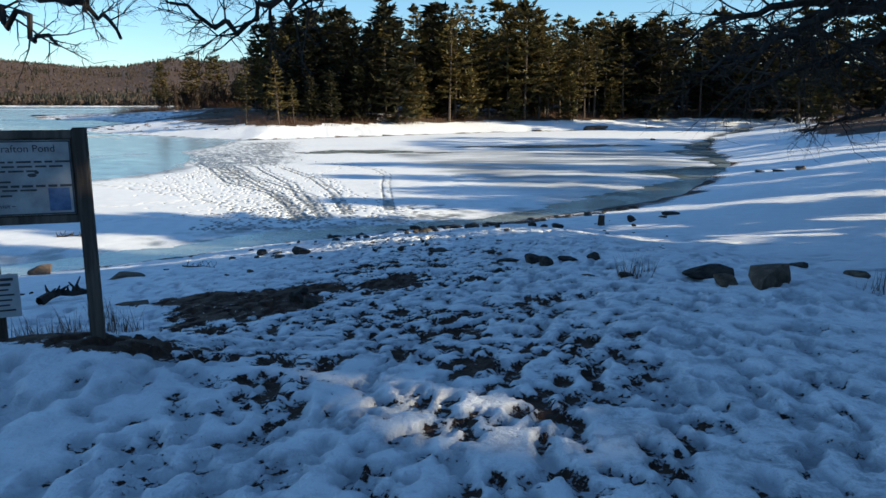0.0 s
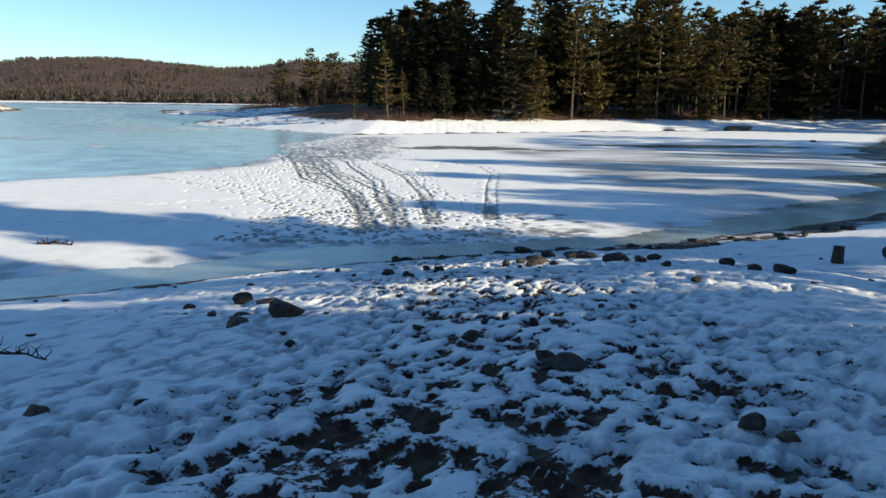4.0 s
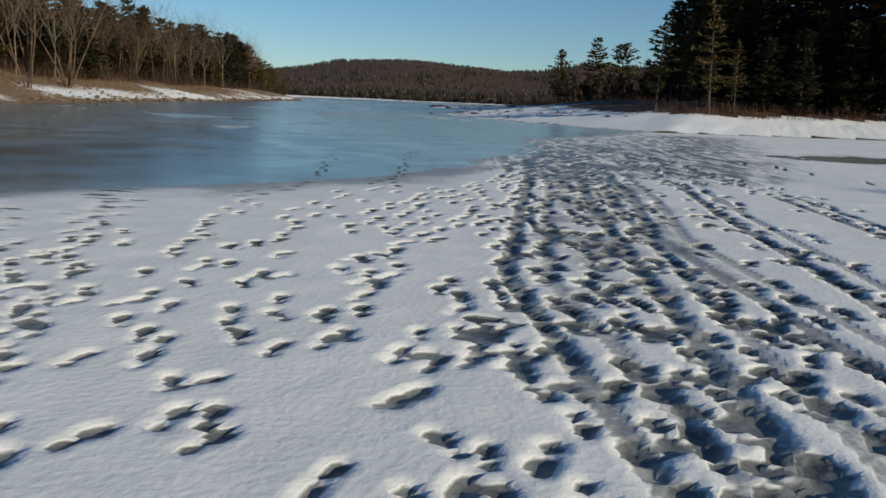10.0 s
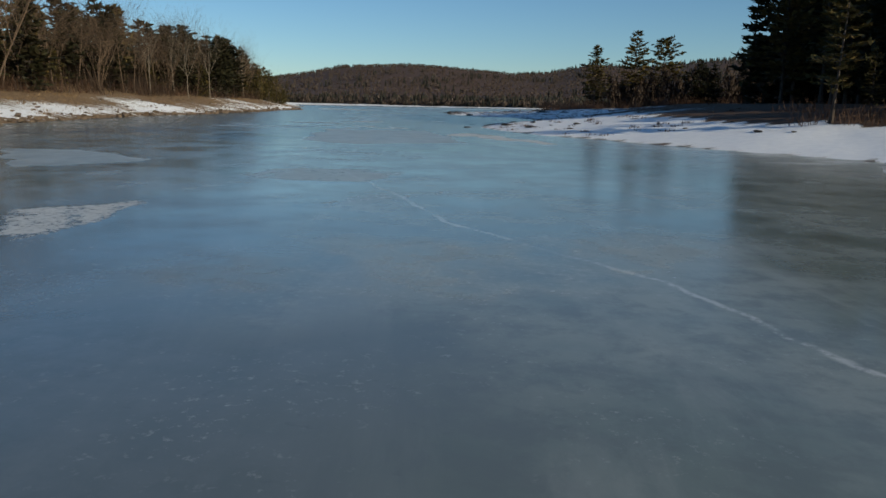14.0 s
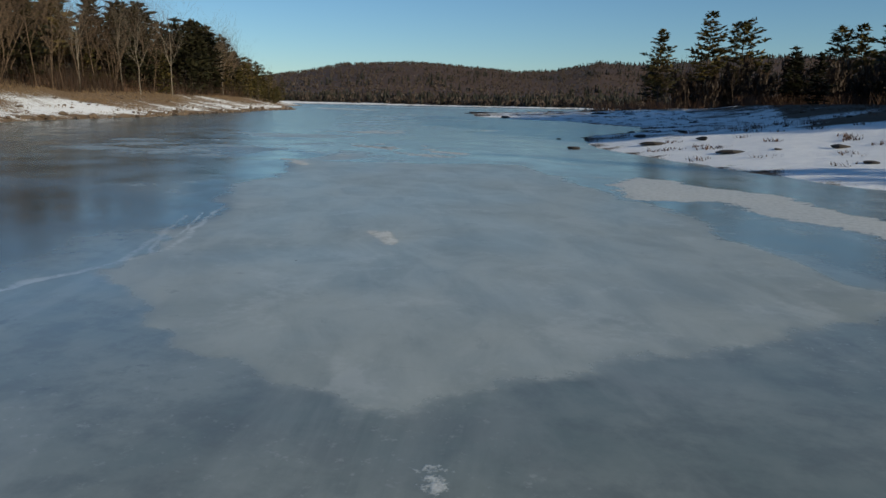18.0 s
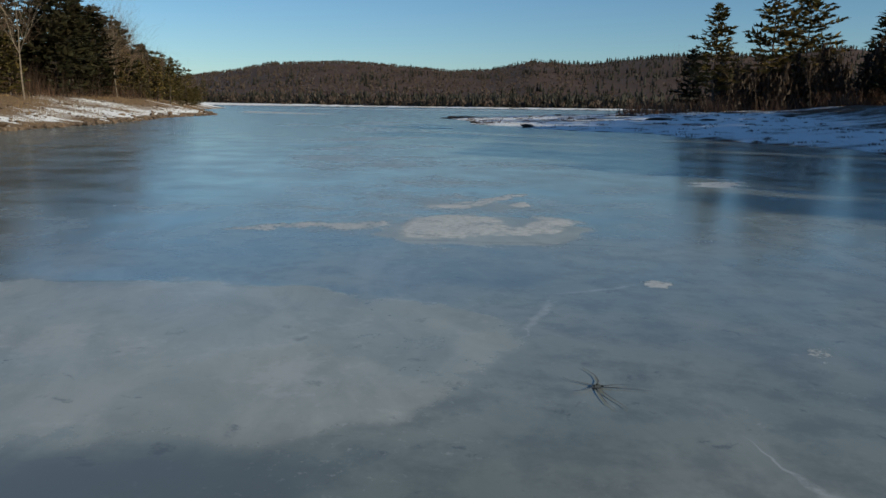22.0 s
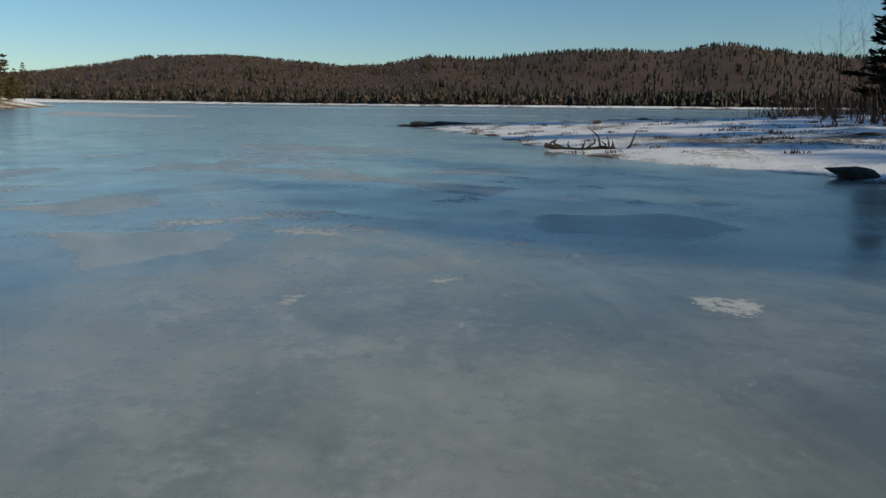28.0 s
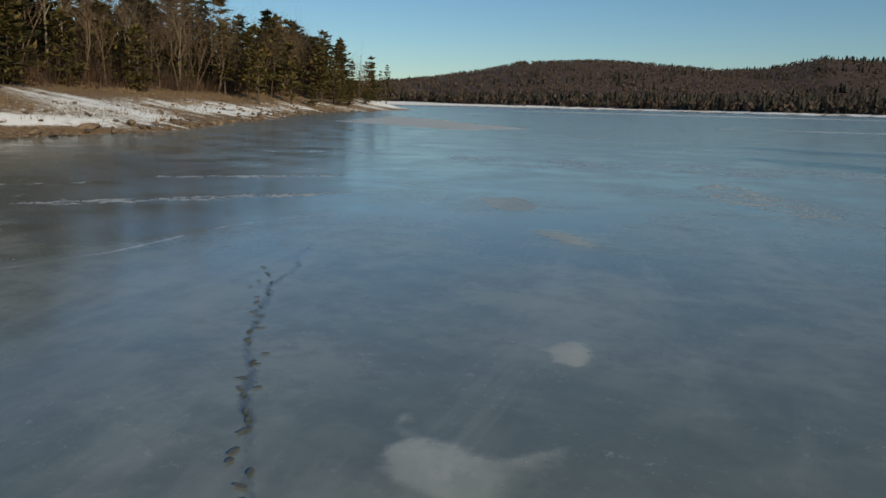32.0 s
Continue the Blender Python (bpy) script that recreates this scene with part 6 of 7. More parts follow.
rock(-3.6, 13.1, 0.34, 1.5, 0.4, 120)
# group beside the way
rock(0.66, 5.55, 0.34, 1.0, 1.0, 10, False, "dark rounded boulder in a small group of stones", "boulder")
rock(0.62, 6.1, 0.42, 1.3, 1.0, 40, False, "dark rounded boulder in a small group of stones", "boulder")
rock(1.05, 5.85, 0.34, 1.5, 0.6, 0)
rock(1.36, 5.6, 0.32, 1.1, 1.0, 80, False, "dark rounded boulder in a small group of stones", "boulder")
rock(0.35, 6.6, 0.3, 1.6, 0.4, 0)
# heap at the right
rock(1.95, 2.32, 0.66, 1.15, 1.1, 15, True, "big brown boulder at the side of the landing", "boulder")
rock(1.66, 2.62, 0.38, 1.2, 1.0, 60, True, "brown stone leaning on a boulder")
rock(1.72, 3.2, 0.5, 1.7, 0.8, 5, False, "long dark slab on top of the stones", "boulder")
rock(1.0, 3.6, 0.26, 1.3, 0.6)
rock(3.9, 4.6, 0.4, 1.4, 0.6)
rock(4.5, 4.2, 0.42, 1.0, 0.9, tan=True)
# shore at the left and by the right cove
rock(-10.2, 17.2, 0.95, 1.1, 1.0, 0, True, "large rounded grey boulder on the shore", "boulder")
rock(-11.2, 17.6, 0.4)
rock(-6.35, 11.0, 0.62, 1.7, 0.45, 5, True, "low flat brown stone in the snow")
rock(-3.64, 14.4, 0.4, 1.9, 0.4)
rock(-5.03, 6.0, 0.42, 1.7, 0.45, 0, True)
rock(9.73, 20.0, 0.55, 2.2, 0.6, 10)
rock(9.0, 19.2, 0.4, 1.5, 0.5)
rock(6.8, 16.6, 0.26)
rock(25.2, 39.6, 0.8, 1.6, 0.7)
rock(27.1, 38.1, 1.0, 1.3, 0.9, tan=True, label="pale brown boulder on the snowy shore of the cove", name="boulder")
rock(26.0, 38.6, 0.7, 2.0, 0.6)
rock(38.5, 84.0, 0.9, 1.3, 0.8, base=0.0)
# scattered pebbles of the landing
for i in range(60):
    y = ROCK_RNG.uniform(4, 23)
    x = ROCK_RNG.gauss(0, 3.8) if i % 2 else ROCK_RNG.uniform(-9, 12)
    rock(x, y, ROCK_RNG.uniform(0.06, 0.15), ROCK_RNG.uniform(1, 1.9), ROCK_RNG.uniform(0.5, 0.9), tan=ROCK_RNG.random() < 0.25)
for i in range(46):
    f = ROCK_RNG.random()
    x = -3 + 14 * f
    rock(x, 22.2 + 0.42 * max(0, x) + ROCK_RNG.gauss(-0.6, 0.5), ROCK_RNG.uniform(0.12, 0.42), ROCK_RNG.uniform(1, 1.9), ROCK_RNG.uniform(0.5, 0.9), label="dark stone at the edge of the ice")

# peninsula: mound, boulder on the ice and the ledge at the tip
rock(43.0, 117.0, 4.4, 1.5, 0.55, 10, True, "big rounded brown boulder at the foot of the pines", "boulder")
rock(32.0, 113.0, 1.6, 1.6, 0.6, 30)
rock(-68.8, 201.6, 1.55, 1.25, 0.95, 20, False, "dark rounded boulder frozen in at the shore", "boulder", base=0.0)
rock(-85.5, 243.2, 2.6, 3.6, 0.62, -4, False, "long low dark brown ledge at the tip of the peninsula", "ledge", base=0.0)
for x, y, s, l, h in ((-89.6, 242.5, 1.3, 1.9, 0.55), (-88.3, 242.3, 1.9, 1.8, 0.95), (-86.6, 242.9, 1.8, 2.0, 0.95), (-84.9, 242.6, 1.7, 2.0, 0.85), (-83.4, 243.4, 1.7, 1.9, 0.8), (-81.8, 243.0, 1.4, 2.2, 0.7),
                      (-80.2, 243.6, 1.2, 2.2, 0.65), (-78.4, 243.5, 1.0, 2.2, 0.55)):
    rock(x, y, s, l, h, ROCK_RNG.uniform(-20, 12), False, "dark broken slab of the ledge at the water's edge", base=0.0)
for x, y, s, l in ((-38.6, 125.5, 1.1, 1.6), (-35.0, 120.7, 1.0, 1.6), (-40.1, 133.1, 0.9, 1.4), (-45.2, 134.7, 0.4, 1.2), (-44.0, 137.2, 0.45, 1.2), (-55.2, 207.8, 1.9, 2.2),
                   (-50.3, 205.2, 1.4, 1.8), (-41.8, 209.7, 1.2, 1.4), (-59.3, 220, 1.6, 2.4), (-70.3, 238, 1.0, 1.2), (-63.1, 215.2, 1.0, 1.8), (-42.2, 124.8, 0.7, 1.5), (-30.5, 116, 0.6, 1.5)):
    rock(x, y, s, l, 0.55, 0, label="dark flat stone on the snowy flats")
for i in range(80):
    x, y = ROCK_RNG.uniform(-86, -15), ROCK_RNG.uniform(104, 246)
    h, d, w = land(np.array([x]), np.array([y]))
    if 0.5 < d[0] < 26 and w[0] == 0:
        rock(x, y, ROCK_RNG.uniform(0.3, 0.95), ROCK_RNG.uniform(1, 2.2), ROCK_RNG.uniform(0.4, 0.8), label="dark stone on the snowy flats of the peninsula")
RUBBLE = []
for i in range(210):
    f = i / 209
    y = 92 + 230 * f + ROCK_RNG.gauss(0, 1)
    x = float(np.interp(y, [95, 112, 134, 155, 168, 190, 214, 242, 267, 305, 372], [-71, -80, -91, -97, -103, -111, -124, -133, -152, -181, -212])) - abs(ROCK_RNG.gauss(0, 1.2)) + 0.6
    shape = (ROCK_RNG.uniform(0.35, 1.0), ROCK_RNG.uniform(1.0, 1.6), ROCK_RNG.uniform(0.8, 1.3), ROCK_RNG.uniform(0, 360))
    if i % 4 == 0:
        rock(x, y, *shape, tan=True, sink=0.06, label="brown boulder along the western bank")
    else:
        RUBBLE.append((x, y, *shape))
for i in range(640):
    y = 95 + 235 * ROCK_RNG.random()
    x = float(np.interp(y, [95, 112, 134, 155, 168, 190, 214, 242, 267, 305, 372], [-71, -80, -91, -97, -103, -111, -124, -133, -152, -181, -212])) - 13 * ROCK_RNG.random() ** 1.5 + 0.8
    RUBBLE.append((x, y, ROCK_RNG.uniform(0.18, 0.62), ROCK_RNG.uniform(1, 1.8), ROCK_RNG.uniform(0.7, 1.1), ROCK_RNG.uniform(0, 360)))


def join_rubble():
    V, Fc, base = [], [], 0
    for x, y, size, long, high, turn in RUBBLE:
        me = ROCK_RNG.choice(ROCKS_TAN)
        m = pose(x, y, max(0.0, ground_z(x, y)) + size * high * 0.22, 0, 0, turn) @ Matrix.Diagonal((size * long, size, size * high * 0.85, 1))
        V += [m @ v.co for v in me.vertices]
        Fc += [tuple(k + base for k in p.vertices) for p in me.polygons]
        base += len(me.vertices)
    tagged(link_mesh("bank_rubble", V, Fc, M_ROCK_TAN), "brown rubble of broken stones along the western bank", "rubble", kind="stuff")


join_rubble()


# ---------------------------------------------------------------- brush, grass and twigs
def brush(name, label, material, spots, hmin, hmax, seed, blades=26, spread=0.8, width=0.02, category="brush", lean_by=(0.2, 1.1)):
    """Clumps of thin upright twigs or grass blades at spots (x, y)."""
    rng = random.Random(seed)
    V, Fc = [], []
    zs = land(np.array([p[0] for p in spots]), np.array([p[1] for p in spots]))[0]
    for (x, y), z in zip(spots, zs):
        for _ in range(blades):
            a, r, h = rng.uniform(0, 6.28), spread * rng.random() ** 0.6, rng.uniform(hmin, hmax)
            b, lean = rng.uniform(0, 6.28), h * rng.uniform(*lean_by)
            px, py = x + math.cos(a) * r, y + math.sin(a) * r
            w = width * rng.uniform(0.6, 1.5)
            i = len(V)
            V += [(px - math.sin(b) * w, py + math.cos(b) * w, z - 0.1), (px + math.sin(b) * w, py - math.cos(b) * w, z - 0.1), (px + math.cos(b) * lean, py + math.sin(b) * lean, z + h)]
            Fc.append((i, i + 1, i + 2))
    return tagged(link_mesh(name, V, Fc, material), label, category, kind="stuff")


def spots(n, box, accept, seed):
    rng, out = random.Random(seed), []
    xs = [rng.uniform(box[0], box[1]) for _ in range(n * 14)]
    ys = [rng.uniform(box[2], box[3]) for _ in range(n * 14)]
    h, d, w = land(np.array(xs), np.array(ys))
    for x, y, dd, ww in zip(xs, ys, d, w):
        if accept(x, y, dd, ww):
            out.append((x, y))
        if len(out) >= n:
            break
    return out


brush("shore_brush", "red-brown leafless brush at the foot of the peninsula pines", M_BRUSH, spots(330, (-20, 85, 100, 150), lambda x, y, d, w: 9.5 < d < 17 and w == 0 and x > -15, 41), 0.25, 1.3, 42, 34, 1.4, 0.02)
brush("flats_brush", "brown leafless brush round the three pines", M_BRUSH, spots(260, (-60, 0, 222, 285), lambda x, y, d, w: d > 7 and w == 0, 43), 0.6, 2.6, 44, 34, 2.0, 0.04)
brush("bank_brush", "red-brown brush under the trees of the western bank", M_BRUSH, spots(420, (-215, -70, 85, 380), lambda x, y, d, w: 13 < d < 26 and w == 1, 45), 0.5, 2.2, 46, 30, 1.7, 0.035)
brush("bank_thicket", "brown leafless thicket of thin stems under the western trees", M_THICKET, spots(620, (-260, -70, 85, 400), lambda x, y, d, w: 12.5 < d < 24 and w == 1, 55), 0.8, 5.0, 56, 26, 2.6, 0.025, "thicket", (0.15, 0.9))
brush("bank_grass", "dry straw-coloured grass on the western bank", M_STRAW, spots(800, (-200, -60, 85, 340), lambda x, y, d, w: 2.5 < d < 16 and w == 1 and fnoise(np.array([x]), np.array([y * 0.6]), 9, 3, 57)[0] < 0.25, 47), 0.06, 0.24, 48, 26, 1.5, 0.028, "grass")
brush("flats_tufts", "low dark brush and dead weeds on the snowy flats", M_BRUSH, spots(620, (-88, -18, 108, 246), lambda x, y, d, w: 0.6 < d < 30 and w == 0, 53), 0.04, 0.17, 54, 26, 0.5, 0.045, "brush", (0.5, 2.2))
brush("landing_grass", "dry brown weeds by the notice board", M_BRUSH, [(-5.6 + 0.12 * i, 3.6 + 0.25 * math.sin(i * 2.1)) for i in range(10)] + [(-5.2, 5.0), (-5.0, 4.4), (1.25, 3.75), (1.1, 3.55), (2.9, 1.9), (3.2, 1.6)], 0.05, 0.3, 49, 34, 0.2, 0.005, "weeds")


# ---------------------------------------------------------------- notice board
def box(bm, cx, cy, cz, sx, sy, sz, bevel=0.0):
    r = bmesh.ops.create_cube(bm, size=1.0, matrix=Matrix.Translation((cx, cy, cz)) @ Matrix.Diagonal((sx, sy, sz, 1)))
    if bevel:
        es = {e for v in r["verts"] for e in v.link_edges}
        bmesh.ops.bevel(bm, geom=list(es), offset=bevel, segments=2, affect="EDGES")
    return bm


def letters(text, size, material, parent, m, name="lettering"):
    cu = bpy.data.curves.new(name, "FONT")
    cu.body, cu.size, cu.extrude, cu.align_x = text, size, 0.001, "LEFT"
    tmp = bpy.data.objects.new(name, cu)
    scene.collection.objects.link(tmp)
    me = bpy.data.meshes.new_from_object(tmp.evaluated_get(bpy.context.evaluated_depsgraph_get()))
    bpy.data.objects.remove(tmp)
    me.materials.append(material)
    ob = new(name, me)
    ob.parent = parent
    ob.matrix_local = m
    return ob


M_PANEL = make_plain("weathered_white_panel", (0.24, 0.24, 0.23), (0.40, 0.40, 0.385), 4, 0.5)
M_INK = make_plain("dark_print", (0.03, 0.03, 0.035), (0.06, 0.06, 0.06), 20, 0.6)
M_BLUE = make_plain("blue_picture", (0.06, 0.10, 0.20), (0.12, 0.18, 0.30), 14, 0.5)
M_TIN = make_plain("grey_metal_plate", (0.45, 0.46, 0.47), (0.55, 0.55, 0.55), 8, 0.45)


def build_board():
    x, y = -4.03, 0.94
    z = ground_z(x, y)
    root = thing("notice_board", pose(x, y, z, 0, 0, 8) @ Matrix.Scale(0.755, 4), "weathered brown wooden notice board with white printed panel", "sign")
    for px in (0.0, -1.32):
        bm = box(bmesh.new(), px, 0, 0.86, 0.115, 0.10, 2.12, 0.008)
        part("post", bm, M_WOOD, root)
    part("top_rail", box(bmesh.new(), -0.66, 0, 1.865, 1.20, 0.07, 0.07, 0.006), M_WOOD, root)
    part("bottom_rail", box(bmesh.new(), -0.66, 0, 1.12, 1.20, 0.07, 0.07, 0.006), M_WOOD, root)
    part("backing", box(bmesh.new(), -0.66, 0.01, 1.49, 1.20, 0.03, 0.68), M_WOOD, root)
    panel = part("panel", box(bmesh.new(), -0.65, -0.018, 1.49, 1.14, 0.02, 0.65, 0.003), M_PANEL, root, "white printed panel, stained")
    face = -0.0305
    for sx, sz, w, h in ((-0.65, 1.805, 1.14, 0.012), (-0.65, 1.175, 1.14, 0.012), (-0.087, 1.49, 0.012, 0.62), (-1.213, 1.49, 0.012, 0.62)):
        part("border_line", box(bmesh.new(), sx, face, sz, w, 0.004, h), M_INK, panel)
    letters("Welcome to Grafton Pond", 0.088, M_INK, panel, pose(-1.165, face, 1.715, 90, 0, 0))
    letters("~ Enjoy your visit ~", 0.05, M_INK, panel, pose(-0.95, face, 1.235, 90, 0, 0))
    rng = random.Random(3)
    for i, (zz, w) in enumerate(((1.63, 1.02), (1.59, 0.98), (1.55, 0.80), (1.50, 0.5), (1.46, 0.62), (1.42, 1.0), (1.385, 0.85), (1.34, 0.55))):
        xx = -1.17
        while xx < -1.17 + w:
            l = rng.uniform(0.04, 0.13)
            if not (xx + l > -0.36 and zz < 1.41):
                part("text_bar", box(bmesh.new(), xx + l / 2, face, zz, l, 0.003, 0.016 if i not in (5,) else 0.02), M_INK, panel)
            xx += l + 0.022
    part("picture", box(bmesh.new(), -0.20, face, 1.30, 0.17, 0.004, 0.20), M_BLUE, panel, "small faded blue picture")
    bird = bmesh.new()
    bmesh.ops.create_uvsphere(bird, u_segments=10, v_segments=6, radius=0.04, matrix=Matrix.Translation((-0.40, face, 1.515)) @ Matrix.Diagonal((1, 0.06, 0.42, 1)))
    bmesh.ops.create_uvsphere(bird, u_segments=8, v_segments=5, radius=0.014, matrix=Matrix.Translation((-0.362, face, 1.538)) @ Matrix.Diagonal((1.3, 0.15, 1, 1)))
    part("emblem", bird, M_INK, panel)


build_board()


def build_small_sign():
    x, y = -4.71, 1.26
    z = ground_z(x, y)
    root = thing("small_sign", pose(x, y, z, 0, 0, 12) @ Matrix.Scale(0.69, 4), "small grey metal rules sign on a wooden post", "sign")
    part("post", box(bmesh.new(), -0.10, 0.04, 0.35, 0.09, 0.08, 0.95, 0.006), M_WOOD, root)
    plate = part("plate", box(bmesh.new(), -0.12, -0.01, 0.48, 0.46, 0.006, 0.46, 0.002), M_TIN, root)
    for i in range(7):
        part("text_bar", box(bmesh.new(), -0.12, -0.0145, 0.655 - i * 0.055, 0.36 - 0.05 * (i % 3), 0.003, 0.03 if i < 2 else 0.018), M_INK, plate)


build_small_sign()
rock(-4.72, 3.12, 0.2, 1.3, 0.8, tan=True, label="pale stone at the foot of the post")
rock(-5.4, 3.2, 0.26, 1.2, 0.7, tan=True)


# ---------------------------------------------------------------- stump, log and driftwood
def build_stump(x, y, h, r, label, mat):
    V, Fc = [], []
    rng = random.Random(int(x * 10))
    pts = [(0, 0, -0.1), (0.01, 0, h * 0.5), (0.02, 0.01, h)]
    tube(V, Fc, pts, [r * 1.15, r * 0.95, r * 0.9], 9)
    n = len(V)
    V.append(Vector((0.02, 0.01, h + 0.01)))
    for s in range(9):
        Fc.append((n - 9 + s, n - 9 + (s + 1) % 9, n))
    root = thing("stump", pose(x, y, ground_z(x, y)), label, "stump")
    link_mesh("wood", V, Fc, mat, root)


build_stump(6.3, 18.0, 0.32, 0.11, "short brown wooden post standing in the snow", M_BARK)
rock(7.4, 18.2, 0.5, 1.0, 1.15, 0, False, "upright dark stone standing on the snowy shore", "boulder", sink=0.05)


def driftwood(name, label, x, y, z, length, turn, seed, thick=0.06):
    rng = random.Random(seed)
    V, Fc = [], []
    pts = [(length * (i / 5 - 0.5), rng.gauss(0, 0.05) * length, 0.08 + rng.uniform(-0.02, 0.05) * length) for i in range(6)]
    tube(V, Fc, pts, [thick * (1 - 0.13 * i) for i in range(6)], 6)
    for i in range(13):
        f = rng.random()
        k = min(4, int(f * 5))
        p = Vector(pts[k]).lerp(Vector(pts[k + 1]), f * 5 - k)
        d = Vector((rng.gauss(0.2, 0.6), rng.gauss(0, 0.5), rng.uniform(0.3, 1.1))).normalized()
        L = length * rng.uniform(0.1, 0.26)
        mid = p + d * L * 0.55 + Vector((rng.gauss(0, 0.04), rng.gauss(0, 0.04), 0)) * length
        tube(V, Fc, [tuple(p), tuple(mid), tuple(mid + (d + Vector((rng.gauss(0, 0.4), rng.gauss(0, 0.4), 0))) * L * 0.5)], [thick * 0.45, thick * 0.3, thick * 0.12], 4)
    root = thing(name, pose(x, y, z, 0, 0, turn), label, "driftwood")
    link_mesh("bough", V, Fc, M_DARKBARK, root)


driftwood("driftwood", "dark branched driftwood frozen into the ice", -11.45, 23.8, 0.0, 1.0, -5, 4, 0.045)
driftwood("fallen_branch", "big dark fallen branch lying on the snowy shore", -75.6, 212.3, 0.05, 4.2, -8, 7, 0.13)
driftwood("drift_log", "grey-brown log with stubs lying by the notice board", -6.4, 7.6, ground_z(-6.4, 7.6), 0.95, 48, 9, 0.075)
driftwood("stick", "thin dark stick lying on the snow", -4.9, 10.6, ground_z(-4.9, 10.6), 0.7, -20, 12, 0.016)


# ---------------------------------------------------------------- overhanging trees at the landing
def limb(V, Fc, rng, pts, r0, r1, twig, dense):
    """A crooked limb through pts, with side twigs."""
    P = [Vector(p) for p in pts]
    path = []
    for a, b in zip(P, P[1:]):
        for k in range(4):
            q = a.lerp(b, k / 4)
            path.append(q + Vector((rng.gauss(0, 0.035), rng.gauss(0, 0.035), rng.gauss(0, 0.035))))
    path.append(P[-1])
    n = len(path)
    tube(V, Fc, [tuple(p) for p in path], [r0 + (r1 - r0) * (i / (n - 1)) for i in range(n)], 6)
    for i in range(1, n):
        for _ in range(dense):
            if rng.random() < 0.75:
                d = (path[i] - path[i - 1]).normalized()
                twiggy(V, Fc, rng, path[i], (d * 0.6 + Vector((rng.gauss(0, 0.6), rng.gauss(0, 0.6), rng.gauss(-0.05, 0.55)))).normalized(), twig * rng.uniform(0.5, 1.2), max(0.006, (r0 + (r1 - r0) * i / n) * 0.42), 2)


def twiggy(V, Fc, rng, p, d, length, r, level):
    pts, q = [tuple(p)], Vector(p)
    for i in range(3):
        d = (d + Vector((rng.gauss(0, 0.22), rng.gauss(0, 0.22), rng.gauss(0, 0.2)))).normalized()
        q = q + d * length / 3
        pts.append(tuple(q))
        if level:
            for _ in range(rng.choice((1, 1, 2))):
                twiggy(V, Fc, rng, q, (d + Vector((rng.gauss(0, 0.7), rng.gauss(0, 0.7), rng.gauss(0, 0.6)))).normalized(), length * 0.55, r * 0.5, level - 1)
    tube(V, Fc, pts, [r, r * 0.75, r * 0.5, r * 0.25], 3)


def build_overhang(name, label, seed, base, trunk, limbs):
    rng = random.Random(seed)
    root = thing(name, pose(base[0], base[1], ground_z(base[0], base[1])), label, "tree")
    inv = root.matrix_world.inverted()
    V, Fc = [], []
    limb(V, Fc, rng, trunk, 0.26, 0.12, 0.8, 0)
    link_mesh("trunk", [inv @ Vector(v) for v in V], Fc, M_DARKBARK, root)
    for pts, r0, twig, dense in limbs:
        V, Fc = [], []
        limb(V, Fc, rng, pts, r0, 0.012, twig, dense)
        link_mesh("limb", [inv @ Vector(v) for v in V], Fc, M_DARKBARK, root)


BASE = (8.73, 7.12)
gz = ground_z(*BASE)
build_overhang("old_tree", "old dark tree with long crooked leafless limbs over the landing", 21, BASE,
               [(*BASE, gz - 0.3), (BASE[0], BASE[1] + 0.1, gz + 2.0), (BASE[0] - 0.15, BASE[1], gz + 4.2), (BASE[0] - 0.3, BASE[1] + 0.2, gz + 8.0)],
               [([(6.96, 7.32, 6.47), (6.04, 7.27, 6.38), (5.17, 7.15, 5.99), (4.31, 6.98, 5.60), (3.40, 6.80, 5.34)], 0.13, 1.0, 2),
                ([(6.94, 7.34, 6.70), (5.75, 7.48, 6.53), (4.71, 7.44, 6.37), (3.83, 7.25, 6.10), (2.97, 7.02, 5.72)], 0.10, 1.0, 2),
                ([(5.17, 7.15, 5.99), (5.38, 7.00, 5.88), (5.49, 6.81, 5.51), (5.48, 6.69, 5.24)], 0.06, 0.7, 2),
                ([(6.99, 7.30, 6.01), (6.34, 7.30, 5.73), (5.64, 7.31, 5.47), (4.79, 7.39, 5.17), (4.23, 7.26, 4.94)], 0.08, 0.9, 2),
                ([(7.09, 7.21, 4.70), (6.68, 7.29, 4.65), (6.22, 7.39, 4.56), (5.76, 7.47, 4.36)], 0.05, 0.8, 2)])
gz2 = ground_z(-8.5, -2.5)
build_overhang("leaning_tree", "dark leafless tree whose thin branches hang over the landing", 23, (-8.5, -2.5),
               [(-8.5, -2.5, gz2 - 0.3), (-8.3, -2.3, gz2 + 2.5), (-8.0, -2.0, gz2 + 6.5)],
               [([(-8.1, -2.1, 7.2)] + [(-5.59, 2.34, 5.85), (-5.00, 2.16, 5.65), (-4.73, 2.05, 5.52), (-4.57, 1.89, 5.44), (-4.37, 1.75, 5.32)], 0.05, 0.35, 1),
                ([(-8.1, -2.1, 7.6)] + [(-5.57, 2.35, 5.98), (-4.67, 2.28, 5.73), (-4.35, 2.17, 5.66), (-4.11, 2.03, 5.57), (-3.94, 1.86, 5.37)], 0.05, 0.35, 1),
                ([(-8.0, -2.0, 8.6), (-4.5, 0.6, 7.6)] + [(-1.80, 2.01, 6.28), (-2.45, 2.04, 5.77), (-2.72, 2.03, 5.68), (-3.04, 2.01, 5.50), (-3.26, 1.99, 5.47), (-3.58, 1.94, 5.65)], 0.06, 0.4, 2)])


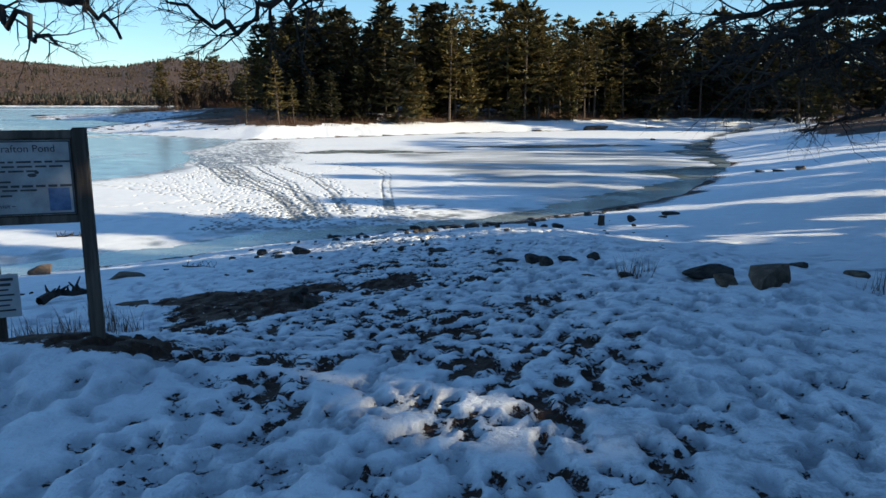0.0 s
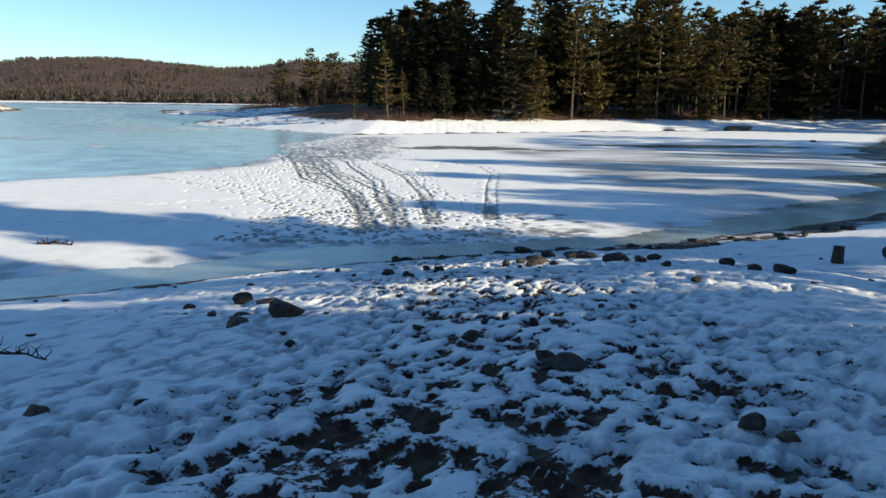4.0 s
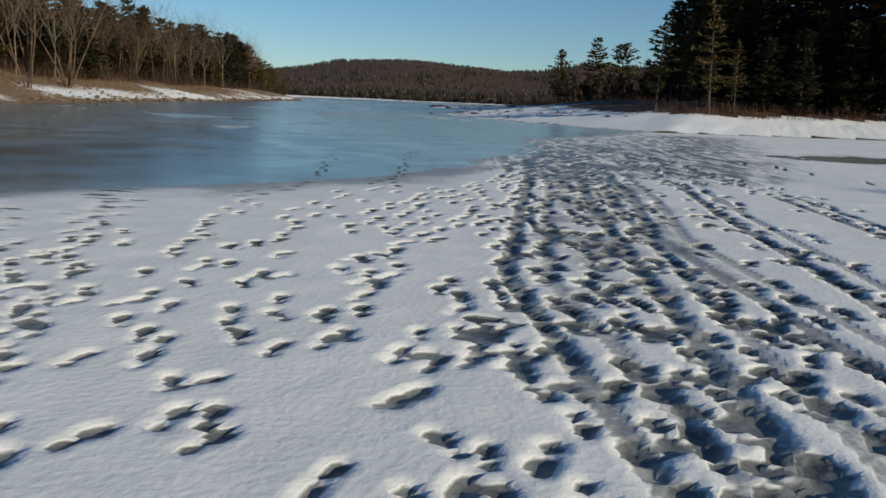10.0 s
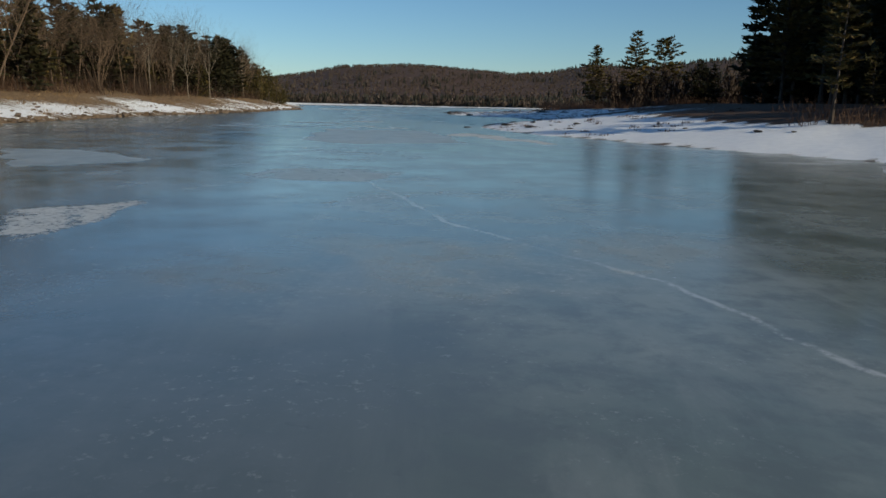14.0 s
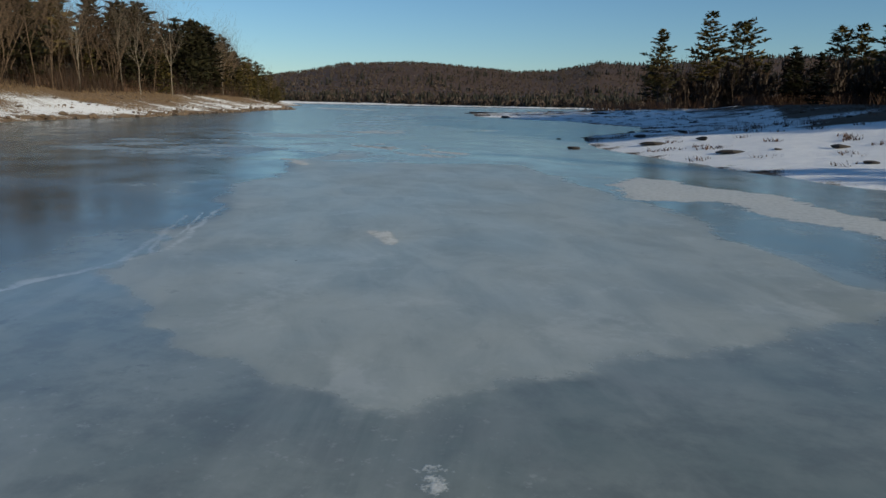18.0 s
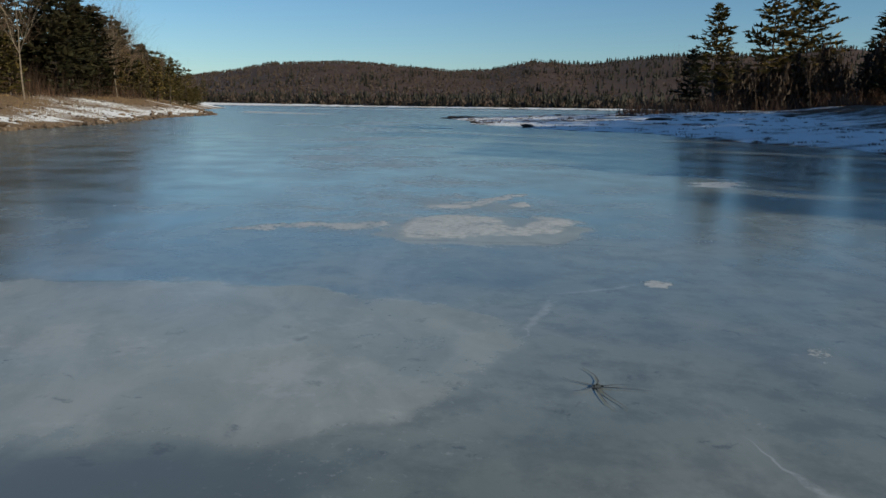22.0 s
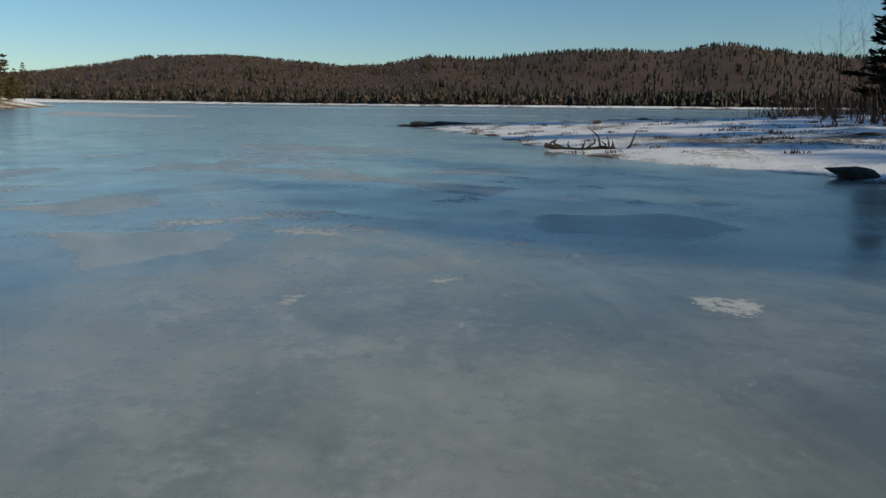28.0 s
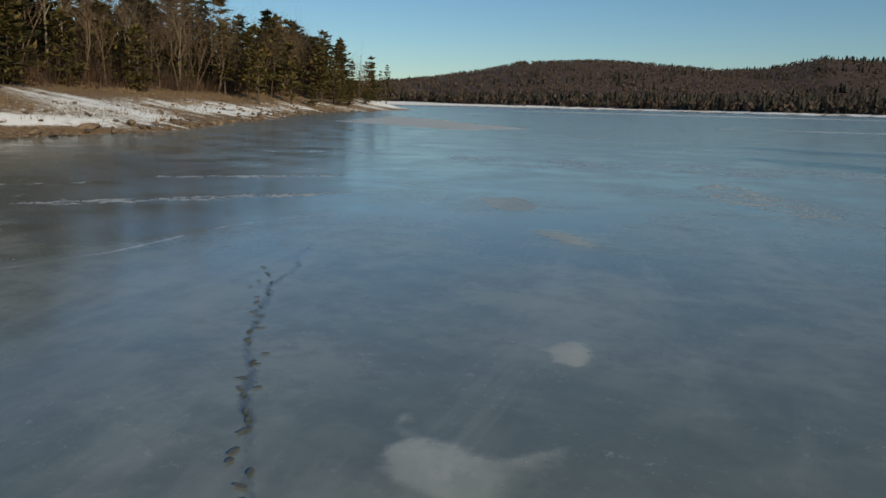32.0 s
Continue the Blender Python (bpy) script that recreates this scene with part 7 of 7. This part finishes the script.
# ---------------------------------------------------------------- ridges and marks on the ice
M_MARK = make_plain("dark_wet_ice", (0.095, 0.102, 0.096), (0.155, 0.165, 0.155), 7, 0.9, 0.3)


def foot_marks():
    rng = random.Random(66)
    V, Fc = [], []

    def mark(x, y, a, l, w, z=0.012):
        i = len(V)
        for s in range(10):
            q = 6.283 * s / 10
            k = rng.uniform(0.85, 1.12)
            u, v = math.cos(q) * l * 0.5 * k, math.sin(q) * w * 0.5 * k * (1.0 if math.cos(q) > 0 else 0.8)
            V.append((x + u * math.cos(a) - v * math.sin(a), y + u * math.sin(a) + v * math.cos(a), z))
        Fc.append(tuple(range(i, i + 10)))

    for pts in ([(-16.16, 52.23), (-15.61, 51.42), (-15.43, 50.87), (-15.05, 50.4), (-14.97, 49.86), (-14.67, 49.38)],
                [(-14.38, 53.42), (-14.07, 52.87), (-14.0, 52.23), (-13.65, 51.77), (-13.55, 51.17), (-13.2, 50.71), (-13.16, 50.14), (-12.91, 49.8)]):
        for x, y in pts:
            mark(x, y, 1.9 + rng.gauss(0, 0.15), 0.29, 0.12)
    for pts in ([(-15.1, 54.7), (-15.5, 56.1)], [(-15.5, 56.1), (-16.2, 58.6)], [(-16.6, 53.4), (-17.7, 55.0)]):
        (x0, y0), (x1, y1) = pts
        n = int(math.hypot(x1 - x0, y1 - y0) / 0.5)
        for i in range(n):
            f, a = i / n, math.atan2(y1 - y0, x1 - x0)
            side = 0.13 if i % 2 else -0.13
            mark(x0 + (x1 - x0) * f - math.sin(a) * side, y0 + (y1 - y0) * f + math.cos(a) * side, a + rng.gauss(0, 0.2), 0.24, 0.10)
    for i in range(26):
        f = i / 25
        mark(-66.9 + 1.0 * f + rng.gauss(0, 0.06), 144.9 + 3.0 * f, rng.uniform(0, 3.1), rng.uniform(0.05, 0.15), 0.045)
    for i in range(30):
        f = i / 29
        mark(-70.2 + 4.2 * f + rng.gauss(0, 0.08), 153.4 + 1.9 * f + rng.gauss(0, 0.08), rng.uniform(0, 3.1), rng.uniform(0.05, 0.14), 0.04)
    for i in range(34):
        f = i / 33
        mark(-92.9 - 4.4 * f + rng.gauss(0, 0.07), 214.2 + 4.2 * f + rng.gauss(0, 0.05), rng.uniform(0, 3.1), rng.uniform(0.05, 0.15), 0.045)
    for x, y in ((-51.8, 120.1), (-51.2, 120.4), (-51.0, 120.1), (-51.0, 119.6), (-50.3, 119.7), (-50.1, 119.5), (-49.9, 119.3), (-49.6, 119.4), (-49.5, 118.7), (-50.2, 119.9), (-56.3, 124.3), (-58.7, 124.1), (-54.5, 125.0)):
        mark(x, y, rng.uniform(1.4, 2.4), rng.uniform(0.2, 0.34), 0.13, 0.03)
    tagged(link_mesh("foot_marks", V, Fc, M_MARK), "dark frozen footprints melted into the bare ice", "footprints", kind="stuff")


foot_marks()


def build_star(x, y):
    """A dark melt hole in the ice, with crooked arms."""
    rng = random.Random(17)
    V, Fc = [Vector((0.05 * math.cos(a * 0.7), 0.05 * math.sin(a * 0.7), 0.012)) for a in range(9)], [tuple(range(9))]
    for i in range(7):
        a, w = 0.9 * i + rng.uniform(-0.3, 0.3), 0.010
        p, length = Vector((0.03 * math.cos(a), 0.03 * math.sin(a), 0.012)), rng.uniform(0.15, 0.6)
        for s in range(5):
            side = Vector((-math.sin(a), math.cos(a), 0))
            V += [p - side * w, p + side * w]
            if s:
                k = len(V) - 4
                Fc.append((k, k + 1, k + 3, k + 2))
            a += rng.gauss(0, 0.16)
            p = p + Vector((math.cos(a), math.sin(a), 0)) * length / 5
            w *= 0.72
    root = thing("star_crack", pose(x, y, 0), "dark star-shaped melt hole with crooked arms in the ice", "ice crack")
    link_mesh("arms", V, Fc, M_MARK, root)


build_star(-55.46, 127.46)
